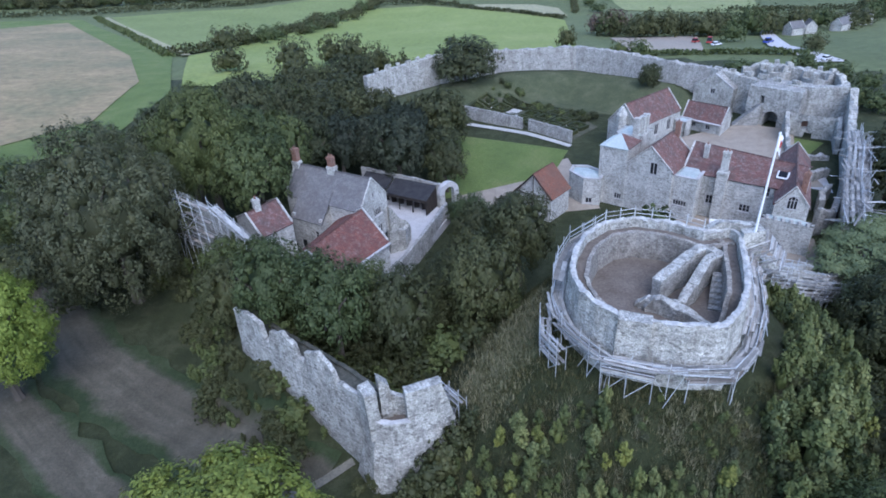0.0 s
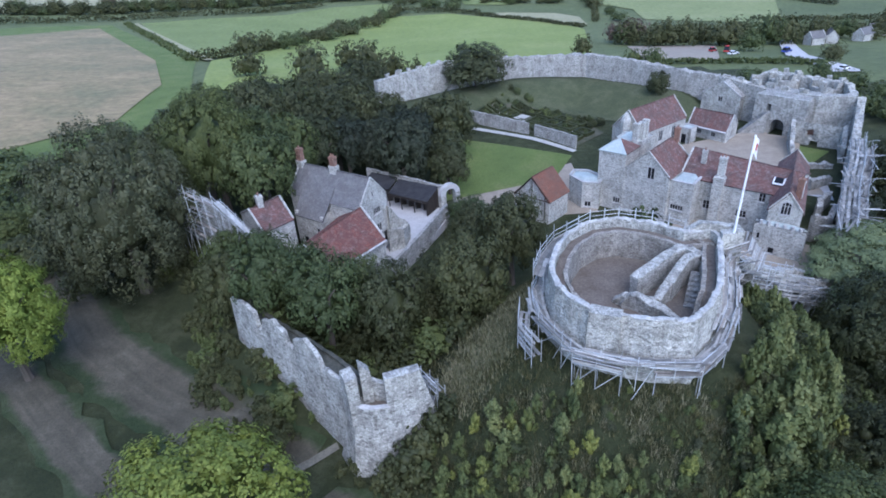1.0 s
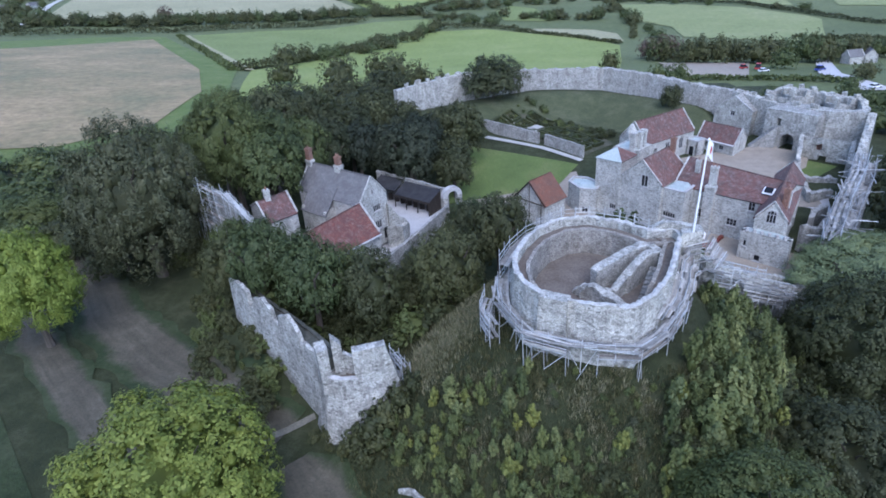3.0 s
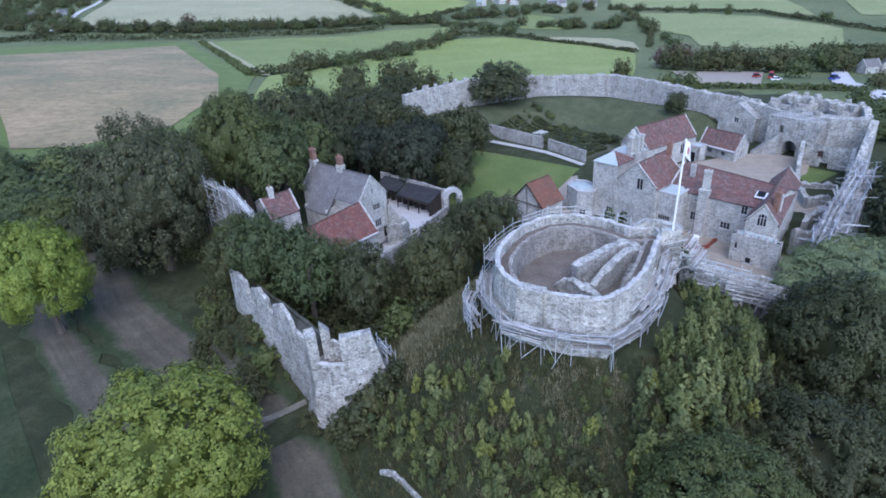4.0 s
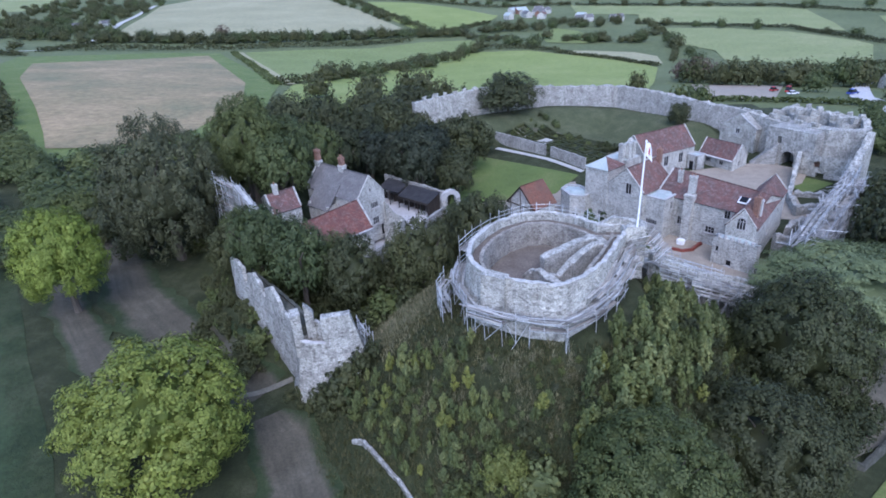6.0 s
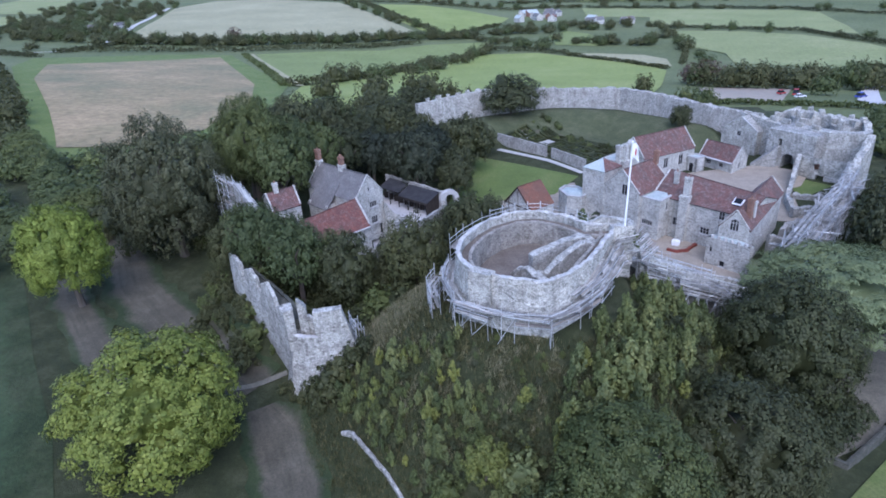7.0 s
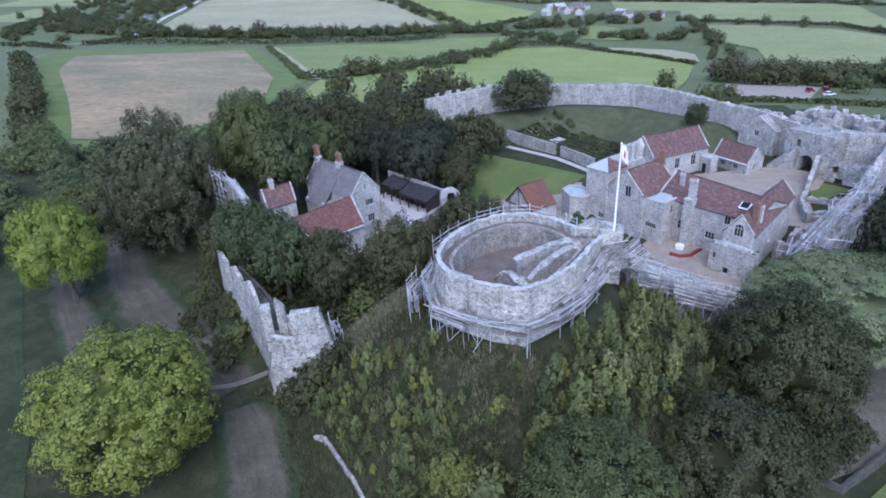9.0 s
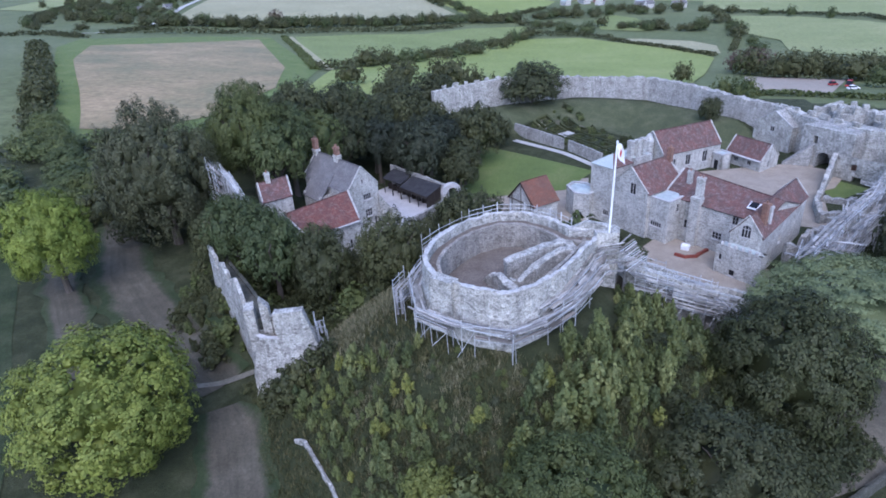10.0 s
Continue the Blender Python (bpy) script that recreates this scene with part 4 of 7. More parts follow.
stub([(-27.5, -4.7), (-26.8, -6.1)], 6.5, [12.0, 11.7], 1.05, 22, STONE_MID, tower, "wall_stump", 0.09, 0.2)
stub([(-26.3, -4.6), (-25.4, -4.3)], 6.5, [12.5, 11.4], 0.85, 23, STONE_MID, tower, "wall_stump", 0.09, 0.25)
stub([(-25.4, -4.2), (-23.9, -4.6)], 6.5, [10.2, 9.8], 0.5, 26, STONE_MID, tower, "wall_stump", 0.07, 0.12)
stub([(-24.0, -5.8), (-22.4, -5.4), (-20.9, -5.05)], 5.5, [11.7, 11.7, 11.9], 0.95, 24, STONE_MID, tower, "wall_slab", 0.06, 0.08)
stub([(-20.95, -5.05), (-20.2, -4.85), (-19.6, -4.7)], 4.0, [11.8, 8.6, 6.0], 0.9, 25, STONE_MID, tower, "wall_slab", 0.06, 0.08)

# ---- far curtain walls ----
wall_thing("curtain_wall", "long pale curtain wall along the far bank", [(49.5, 93.5), (44, 98), (34, 108.5), (24, 116.5), (12, 116), (4, 115.5), (-2, 115)][::-1], [12.0, 12.0, 11.6, 11.2, 10.6, 9.6, 9.2], 1.6, seed=31, jag=0.6, step=0.7, mat=STONE_DARK)
wall_thing("curtain_wall", "pale curtain wall behind the trees", [(-30.5, 96), (-13, 109.5), (-2, 115)], [12.7, 13.4, 11.0], 1.4, seed=32, jag=0.2, step=0.9)
wall_thing("curtain_wall", "pale curtain wall with the gate passage", [(67.5, 70.5), (61.5, 73.6), (55.6, 82.4), (49.5, 93.5)][::-1], [9.3, 8.4, 9.0, 9.4], 2.0, seed=33, jag=0.3, step=0.9)
wall_thing("curtain_wall", "curtain wall clad in scaffolding", [(68.5, 69.5), (59.2, 55.6), (53.8, 47.2), (45.3, 35.7), (36.9, 23.2)][::-1], [5.2, 5.6, 5.6, 6.4, 9.2], 1.4, seed=34, jag=0.9, step=0.7)
wall_thing("curtain_wall", "curtain wall clad in scaffolding", [(-53.4, 31.4), (-49.6, 27.4), (-46.0, 24.0), (-44.0, 22.4), (-41.8, 20.8)], [15.4, 15.2, 14.8, 13.6, 12.2], 0.9, seed=35, jag=0.3, mat=STONE_DARK, batter=0.1)


def block(name, label, poly, z0, z1, wins=None, wall=None, parapet=0.35, roof=None, category="building", peak=0.25):
    """A flat-roofed building on a plan that runs anticlockwise, with windows by side."""
    b = thing(name, label, category)
    n = len(poly)
    for i in range(n):
        p, q = poly[i], poly[(i + 1) % n]
        holes = (wins or {}).get(i, ())
        bm = bmesh.new()
        panel(bm, p, q, z0, z1, 0.5, [w[:4] for w in holes])
        part("wall", bm, wall or ASHLAR, b)
        for w in holes:
            fit_window(b, p, q, w[:4], *(w[4:] or (2, 2)))
        if parapet:
            d = unit2(p, q)
            o = Vector((d.y, -d.x)) * 0.06
            bm = bmesh.new()
            m = 0.2
            beam(bm, (p[0] + o.x - d.y * m, p[1] + o.y + d.x * m, z1 + parapet / 2), (q[0] + o.x - d.y * m, q[1] + o.y + d.x * m, z1 + parapet / 2), 0.42, parapet)
            part("parapet", bm, COPING, b)
    bm = bmesh.new()
    cx, cy = sum(p[0] for p in poly) / n, sum(p[1] for p in poly) / n
    prism(bm, [(cx + (x - cx) * 0.93, cy + (y - cy) * 0.93) for x, y in poly], z1 - 0.2, z1 + peak, -0.5)
    part("roof", bm, roof or LEAD, b)
    return b


def slope3(name, a, b, c, mat, parent, thick=0.14):
    """A three-cornered roof slope."""
    bm = bmesh.new()
    uv = bm.loops.layers.uv.verify()
    a, b, c = map(Vector, (a, b, c))
    hull(bm, [p - Vector((0, 0, thick)) for p in (a, b, c)], [a, b, c])
    u = (b - a).normalized()
    for f in bm.faces:
        for lp in f.loops:
            d = lp.vert.co - a
            lp[uv].uv = (d.dot(u), (d - u * d.dot(u)).length)
    bmesh.ops.recalc_face_normals(bm, faces=bm.faces)
    return part(name, bm, mat, parent)


# ---- houses of the west range ----
gray = house("stone_house", "two-storey stone house with a grey slate roof", (-38.8, 41.0), (-27.5, 32.8), (-40.5, 38.5), (-29.2, 30.3), 14.4, 10.9, 2.6, ASHLAR, SLATE,
             endb=((2.9, 4.5, 8.6, 9.7, 4, 1), (3.0, 4.4, 5.6, 7.0, 3, 2), (2.75, 3.15, 11.7, 12.5, 1, 1), (4.7, 5.6, 3.2, 5.2, 1, 1)),
             front=((1.2, 1.9, 7.4, 8.5, 1, 2), (10.6, 11.4, 7.6, 8.8, 2, 2)))
chimney(gray, -38.6, 40.7, 13.6, 15.0, 1.2, 0.9, -36, ASHLAR, 0)
chimney(gray, -38.6, 40.7, 15.0, 16.9, 0.95, 0.75, -36, BRICK, 1)
chimney(gray, -33.1, 36.9, 13.4, 15.2, 1.2, 0.9, -36, ASHLAR, 0)
chimney(gray, -33.1, 36.9, 15.2, 16.6, 0.9, 0.7, -36, BRICK, 2)
# catslide wing on the front
gd, gn = unit2((-40.5, 38.5), (-29.2, 30.3)), unit2((-38.8, 41.0), (-40.5, 38.5))
w0, w1 = Vector((-40.5, 38.5)) + gd * 2.6, Vector((-40.5, 38.5)) + gd * 8.2
w0o, w1o = w0 + gn * 2.1, w1 + gn * 2.1
for p, q, hs in ((w0, w0o, ()), (w0o, w1o, ((1.0, 2.0, 3.0, 5.2, 1, 1), (4.0, 4.7, 6.0, 7.2, 1, 2))), (w1o, w1, ())):
    bm = bmesh.new()
    panel(bm, p, q, 2.6, 8.6 if hs else 9.2, 0.5, [h[:4] for h in hs])
    part("wall", bm, ASHLAR, gray)
    for h in hs:
        fit_window(gray, p, q, h[:4], *h[4:])
bm = bmesh.new()
s0, s1 = w0 - gd * 0.15 + gn * 2.3, w1 + gd * 0.15 + gn * 2.3
i0, i1 = w0 - gd * 0.15 - gn * 1.2, w1 + gd * 0.15 - gn * 1.2
roof_slab(bm, (*s0, 8.55), (*s1, 8.55), (*i0, 12.55), (*i1, 12.55), nu=6)
part("roof", bm, SLATE, gray)
# broken bay against the gable
stub([(-25.9, 35.0), (-24.2, 36.1), (-23.2, 37.4)], 1.5, [8.8, 6.6, 4.6], 0.9, 41, STONE, gray, "bay_wall", 0.2, 0.8)
stub([(-26.0, 33.6), (-23.9, 34.6), (-23.2, 37.2)], 1.5, [6.0, 5.2, 4.8], 0.6, 42, STONE, gray, "bay_wall", 0.2, 0.6)

red = house("stone_house", "stone house with a red clay tile roof", (-35.2, 19.4), (-28.9, 29.6), (-31.4, 18.2), (-25.7, 25.3), 11.5, 8.7, 0.6, ASHLAR, RED_TILE,
            front=((7.0, 7.5, 4.2, 5.8, 1, 2), (2.2, 3.3, 6.2, 7.7, 3, 2)), sag=0.09)
bm = bmesh.new()
beam(bm, (-31.2, 18.0, 8.55), (-25.5, 25.1, 8.55), 0.5, 0.16)
part("eave_slab", bm, COPING, red, "row of pale stone slabs at the eaves")
cot = house("stone_cottage", "small stone cottage with a lichened red tile roof", (-43.9, 28.2), (-40.5, 32.1), (-41.6, 25.0), (-38.2, 28.5), 12.9, 11.0, 4.0, ASHLAR, OLD_TILE, endb=((2.0, 3.0, 8.8, 10.2, 2, 2),))
chimney(cot, -42.6, 29.4, 12.2, 14.5, 0.8, 0.7, 40, ASHLAR, 1)
hut = house("garden_hut", "small timber-framed well house with an orange tile roof", (-2.6, 43.8), (1.3, 47.6), (-0.2, 41.4), (3.7, 45.2), 8.2, 4.7, 0.2, ASHLAR, ORANGE_TILE, coped=(False, False), category="outbuilding")
for f in (0.12, 0.5, 0.88):
    a = Vector((-5.0, 46.2)).lerp(Vector((-0.2, 41.4)), f) + Vector((-0.03, -0.03))
    bar("timber_stud", (a.x, a.y, 1.2), (a.x, a.y, 4.7 + 3.3 * (1 - abs(2 * f - 1))), 0.13, BARK, hut)
bar("timber_beam", (-5.04, 46.16, 4.6), (-0.24, 41.36, 4.6), 0.15, BARK, hut)
bar("barge_board", (-5.2, 46.0, 4.5), (-2.75, 43.65, 8.2), 0.08, DARK_WOOD, hut, 0.25)
bar("barge_board", (-0.1, 41.1, 4.5), (-2.75, 43.65, 8.2), 0.08, DARK_WOOD, hut, 0.25)
bm = bmesh.new()
panel(bm, (-5.05, 46.15), (-0.25, 41.35), 0.2, 1.5, 0.2)
part("plinth", bm, ASHLAR, hut)

# open shed with its back wall
shed = thing("open_shed", "long open shed with a black felt roof on posts", "shed")
stub([(-30.8, 57.6), (-21.0, 50.8), (-16.8, 48.2)], lambda x, y: land(x, y) - 0.5, [6.4, 6.1, 5.7], 0.5, 51, STONE_DARK, shed, "back_wall", 0.06, 0.15)
bm = bmesh.new()
roof_slab(bm, (-26.6, 49.2, 4.75), (-20.0, 44.5, 4.75), (-24.9, 52.9, 5.75), (-18.0, 48.2, 5.75), 0.12, 8, 3, 0.03)
part("roof", bm, DARK_FELT, shed)
bm = bmesh.new()
roof_slab(bm, (-31.4, 53.4, 5.0), (-26.7, 50.1, 5.0), (-29.9, 56.6, 5.9), (-25.1, 53.2, 5.9), 0.12, 6, 3, 0.03)
part("roof", bm, DARK_FELT, shed)
for k in range(6):
    f = k / 5
    x, y = -31.0 + 10.9 * f, 53.1 - 8.3 * f
    bar("post", (x, y, 1.8), (x, y, 4.8), 0.18, DARK_WOOD, shed)
bar("fascia_board", (-26.6, 49.0, 4.55), (-19.95, 44.35, 4.55), 0.06, DARK_WOOD, shed, 0.5)
for k in range(7):
    a = Vector((-20.1, 44.8)).lerp(Vector((-18.2, 48.0)), (k + 0.5) / 7)
    bar("cladding_board", (a.x, a.y, 1.9), (a.x, a.y, 4.85 + 0.8 * k / 7), 0.46, DARK_WOOD, shed, 0.05)
for k in range(9):
    f = k / 8
    x, y = -30.5 + 10.2 * f, 54.2 - 8.0 * f
    bar("cladding_board", (x, y + 0.9, 1.9), (x, y + 0.9, 3.4), 0.9, DARK_WOOD, shed, 0.05)

arch = thing("ruined_arch", "freestanding ruined stone arch of pale limestone", "arch")
aa, ab = Vector((-17.6, 47.4)), Vector((-14.2, 49.6))
ad = (ab - aa).normalized()
an = Vector((-ad.y, ad.x)) * 0.45
for k in range(11):
    t0, t1 = math.pi * k / 11, math.pi * (k + 0.97) / 11
    pts = [(1.7 - 1.05 * math.cos(t0), 4.3 + 1.05 * math.sin(t0)), (1.7 - 1.05 * math.cos(t1), 4.3 + 1.05 * math.sin(t1)),
           (1.7 - 2.0 * math.cos(t1), 4.3 + 1.9 * math.sin(t1)), (1.7 - 2.0 * math.cos(t0), 4.3 + 1.9 * math.sin(t0))]
    ring = [(aa + ad * u, z) for u, z in pts]
    bm = bmesh.new()
    hull(bm, [(p.x - an.x, p.y - an.y, z) for p, z in ring], [(p.x + an.x, p.y + an.y, z) for p, z in ring])
    bmesh.ops.recalc_face_normals(bm, faces=bm.faces)
    part("arch_stone", bm, COPING, arch)
for u0, u1 in ((-0.3, 0.65), (2.75, 3.7)):
    bm = bmesh.new()
    q = [aa + ad * u0 - an, aa + ad * u1 - an, aa + ad * u1 + an, aa + ad * u0 + an]
    prism(bm, [tuple(p) for p in q], 0.8, 4.35)
    part("pier", bm, STONE, arch)
bm = bmesh.new()
prism(bm, [(-25.4, 25.0), (-16.3, 44.2), (-16.9, 48.4), (-30.8, 57.4), (-33.4, 53.2), (-25.6, 40.0), (-28.0, 33.4)], 0.0, 2.0)
tagged(part("yard", bm, PAVING), "pale grey paved yard raised above the lawn", "yard", kind="structure")
wall_thing("yard_wall", "rubble wall round the paved yard", [(-25.6, 24.6), (-21.5, 33.0), (-16.6, 44.2)], [4.4, 4.3, 4.3], 0.5, seed=52, jag=0.12, batter=0.1, mat=STONE_DARK, category="wall")
wall_thing("garden_wall", "grey rubble garden wall", [(-9.5, 94.2), (-3.0, 87.8), (3.0, 82.6)], [5.0, 4.9, 4.6], 0.45, seed=53, jag=0.1, batter=0.08, mat=STONE_DARK, category="wall")
wall_thing("garden_wall", "grey rubble garden wall", [(4.2, 81.6), (7.6, 77.8), (11.5, 73.2)], [4.5, 4.3, 4.1], 0.45, seed=54, jag=0.1, batter=0.08, mat=STONE_DARK, category="wall")

# ---- the great hall and its wings ----
hall = house("great_hall", "great hall of stone with a red clay tile roof", (21.3, 70.8), (33.6, 79.4), (23.4, 68.0), (35.7, 76.6), 9.5, 5.6, 0.3, ASHLAR, OLD_TILE,
             front=((6.0, 7.3, 2.3, 4.6, 2, 2), (10.4, 11.7, 2.3, 4.6, 2, 2), (2.4, 3.5, 2.4, 4.2, 2, 2)), enda=((2.6, 4.2, 3.0, 5.0, 2, 2),))
bm = bmesh.new()
ring = [(math.cos(q * math.pi / 4), math.sin(q * math.pi / 4)) for q in range(8)]
hull(bm, [(20.6 + p * 1.05, 69.9 + q * 1.05, 0.5) for p, q in ring], [(20.6 + p * 1.0, 69.9 + q * 1.0, 7.9) for p, q in ring])
part("turret", bm, ASHLAR, hall)
bm = bmesh.new()
hull(bm, [(20.6 + p * 1.1, 69.9 + q * 1.1, 7.9) for p, q in ring], [(20.6 + p * 0.35, 69.9 + q * 0.35, 9.4) for p, q in ring])
part("turret_roof", bm, ASHLAR, hall, "tapered stone turret top")
porch = block("porch", "small stone porch with an arched doorway", [(33.9, 75.6), (35.6, 73.4), (37.8, 75.1), (36.1, 77.3)], 0.3, 3.7, {0: ((0.8, 2.0, 0.3, 2.6, 1, 1),)}, parapet=0.3, category="porch")
south = house("south_range", "two-storey stone range with a red clay tile roof", (24.2, 45.8), (36.5, 35.0), (20.9, 41.8), (33.0, 31.0), 10.6, 7.6, 0.2, ASHLAR, OLD_TILE, zr2=9.5, coped=(True, False),
              front=((9.0, 10.6, 2.8, 4.0, 3, 2), (11.8, 12.8, 6.0, 7.4, 2, 2), (4.0, 5.1, 2.9, 4.4, 2, 2)), sag=0.09)
chimney(south, 25.2, 37.6, 0.0, 8.8, 1.5, 1.2, -42, ASHLAR, 0, "chimney_breast")
chimney(south, 25.5, 38.0, 8.2, 11.9, 1.0, 0.85, -42, ASHLAR, 2)
chimney(south, 24.6, 42.4, 9.2, 11.4, 0.7, 0.6, -42, ASHLAR, 1)
sky_l = new("skylight")
sky_l.parent = south
bm = bmesh.new()
roof_slab(bm, (31.5, 34.3, 8.65), (32.7, 33.25, 8.65), (32.25, 35.2, 9.3), (33.45, 34.15, 9.3), 0.12, 1, 1, 0)
part("skylight_frame", bm, WHITE, sky_l)
bm = bmesh.new()
roof_slab(bm, (31.75, 34.28, 8.85), (32.62, 33.52, 8.85), (32.32, 34.97, 9.36), (33.2, 34.2, 9.36), 0.06, 1, 1, 0)
part("pane", bm, GLASS, sky_l)
cross = house("cross_wing", "tall stone cross wing with red tiles and an arched window", (30.3, 27.7), (40.6, 44.2), (32.1, 26.6), (42.3, 43.1), 10.0, 7.3, 0.0, ASHLAR, OLD_TILE, enda=((1.45, 2.75, 6.8, 8.15, 3, 3),), front=((8.0, 8.9, 3.4, 4.8, 2, 2), (13.0, 13.9, 3.0, 4.6, 2, 2)), zr2=9.6)
# arched head of the gable window
cd = unit2((30.3, 27.7), (40.6, 44.2))
head = lambda r, t, o: (30.3 - cd.x * o - cd.y * r * math.cos(t), 27.7 - cd.y * o + cd.x * r * math.cos(t), 8.12 + r * math.sin(t))
bm = bmesh.new()
arc = [math.pi * k / 10 for k in range(11)]
hull(bm, [head(0.6, t, -0.05) for t in arc], [head(0.6, t, 0.03) for t in arc])
bmesh.ops.recalc_face_normals(bm, faces=bm.faces)
part("fanlight", bm, GLASS, cross, "dark arched glass")
for t0, t1 in zip(arc, arc[1:]):
    bm = bmesh.new()
    hull(bm, [head(0.58, t0, -0.05), head(0.58, t1, -0.05), head(0.78, t1, -0.05), head(0.78, t0, -0.05)], [head(0.58, t0, 0.1), head(0.58, t1, 0.1), head(0.78, t1, 0.1), head(0.78, t0, 0.1)])
    bmesh.ops.recalc_face_normals(bm, faces=bm.faces)
    part("arch_stone", bm, COPING, cross)
for r in (-0.22, 0.22):
    x, y, _ = head(0.0, 0.0, 0.06)
    bar("mullion", (x - cd.y * r, y + cd.x * r, 8.1), (x - cd.y * r, y + cd.x * r, 8.64), 0.06, COPING, cross)
chimney(cross, 32.7, 29.4, 7.5, 11.4, 0.75, 0.7, -42, BRICK, 1)
chimney(cross, 33.6, 30.4, 7.5, 10.6, 0.6, 0.6, -42, COPING, 1)
annex = block("stair_projection", "stone projection with a row of small white merlons", [(27.0, 29.0), (32.0, 24.6), (32.9, 25.7), (27.9, 30.1)], -0.6, 5.3, {0: ((0.5, 1.0, 2.8, 3.8, 1, 1), (2.3, 3.2, 0.9, 1.9, 1, 1), (0.6, 0.95, 0.4, 0.9, 1, 1))}, parapet=0)
for k in range(6):
    p = Vector((27.2, 28.85)).lerp(Vector((31.8, 24.8)), (k + 0.5) / 6)
    bar("merlon", (p.x, p.y, 5.3), (p.x, p.y, 5.8), 0.34, COPING, annex)
gabled = house("gabled_range", "tall gabled stone range with a red tile roof", (15.4, 42.0), (21.5, 48.2), (18.1, 39.3), (24.2, 45.5), 11.8, 8.3, 0.2, ASHLAR, OLD_TILE, enda=((4.0, 5.2, 7.5, 9.5, 2, 2),))
chimney(gabled, 21.9, 47.6, 8.2, 13.6, 0.75, 0.7, -42, BRICK, 1)
lodge = house("lodge", "low stone lodge with a red clay tile roof", (39.5, 81.4), (45.0, 74.4), (37.6, 79.4), (42.9, 72.3), 5.8, 3.0, 0.2, ASHLAR, OLD_TILE, front=((2.0, 3.2, 1.4, 2.4, 3, 1), (5.4, 6.4, 1.4, 2.4, 2, 1)), endb=((2.4, 3.0, 1.2, 2.6, 1, 2),))
bm = bmesh.new()
beam(bm, (37.35, 79.15, 2.95), (42.65, 72.05, 2.95), 0.8, 0.16)
part("eave_slab", bm, COPING, lodge, "pale stone slabs along the eaves")
gl = house("gatehouse_lodging", "gabled stone lodging beside the gate", (48.4, 88.6), (52.6, 92.6), (51.4, 85.4), (55.6, 89.4), 9.0, 6.2, 0.3, STONE, STONE_DARK, enda=((3.8, 4.8, 4.6, 5.8, 2, 1),))
tower_b = block("hall_tower", "tall square stone tower with a hipped roof", [(9.2, 47.6), (12.7, 44.5), (16.0, 48.0), (12.5, 51.1)], -0.3, 10.7, {0: ((3.0, 4.3, 1.9, 2.9, 3, 1),)}, parapet=0, category="tower")
q4 = [(9.0, 47.6), (12.7, 44.3), (16.2, 48.0), (12.5, 51.3)]
for k, m in enumerate((LEAD, OLD_TILE, OLD_TILE, LEAD)):
    slope3("roof_slope", (*q4[k], 10.75), (*q4[(k + 1) % 4], 10.75), (12.7, 48.0, 12.3), m, tower_b)
block("stair_block", "square stone block with a flat leaded roof", [(12.7, 51.3), (16.2, 48.2), (19.6, 51.8), (16.1, 54.9)], -0.3, 11.2, parapet=0)
for x, y in ((15.6, 49.2), (16.8, 49.9), (17.7, 50.9)):
    chimney(tower_b, x, y, 10.5, 14.2, 0.95, 0.8, -42, ASHLAR, 0)
block("flat_roofed_wing", "stone wing with a flat leaded roof", [(18.3, 40.0), (21.2, 37.2), (25.0, 41.7), (22.1, 44.5)], -0.3, 7.8, {0: ((0.7, 2.8, 3.0, 3.9, 5, 1),), 1: ((2.1, 2.8, 5.6, 7.0, 1, 2), (3.5, 4.5, 2.0, 3.5, 2, 2))}, parapet=0.16)
block("low_annexe", "low polygonal stone annexe with a leaded roof", [(5.0, 50.2), (6.4, 46.6), (9.1, 45.7), (10.6, 48.6), (8.6, 51.8), (6.2, 52.4)], -0.3, 5.4, {1: ((0.5, 1.6, 1.0, 2.0, 2, 1), (0.7, 1.2, -0.2, 0.3, 1, 1))}, parapet=0.16)

# ---- the gate and the ruins beside it ----
gate = thing("gate_passage", "rubble gate passage with an arched opening", "gateway")
ga, gb = (51.6, 79.6), (58.4, 71.6)
bm = bmesh.new()
panel(bm, ga, gb, -0.4, 8.7, 1.2, ((4.0, 6.8, -0.4, 4.0), (2.6, 3.5, 5.2, 7.0)))
bmesh.ops.subdivide_edges(bm, edges=bm.edges, cuts=2, use_grid_fill=True)
for v in bm.verts:
    v.co += noise.noise_vector(v.co * 0.8) * 0.12
part("wall", bm, STONE_MID, gate)
gdir = unit2(ga, gb)
gback = Vector((-gdir.y, gdir.x)) * 1.15
for k in range(10):
    t0, t1 = math.pi * k / 10, math.pi * (k + 1) / 10
    q = [(5.4 - 1.4 * math.cos(t0), 2.6 + 1.35 * math.sin(t0)), (5.4 - 1.4 * math.cos(t1), 2.6 + 1.35 * math.sin(t1)), (5.4 - 1.4 * math.cos(t1), 4.05), (5.4 - 1.4 * math.cos(t0), 4.05)]
    face = [(ga[0] + gdir.x * u, ga[1] + gdir.y * u, z) for u, z in q]
    bm = bmesh.new()
    hull(bm, [(x + gback.x, y + gback.y, z) for x, y, z in face], face)
    bmesh.ops.recalc_face_normals(bm, faces=bm.faces)
    part("spandrel_stone", bm, STONE, gate)
gin = Vector((-gdir.y, gdir.x))
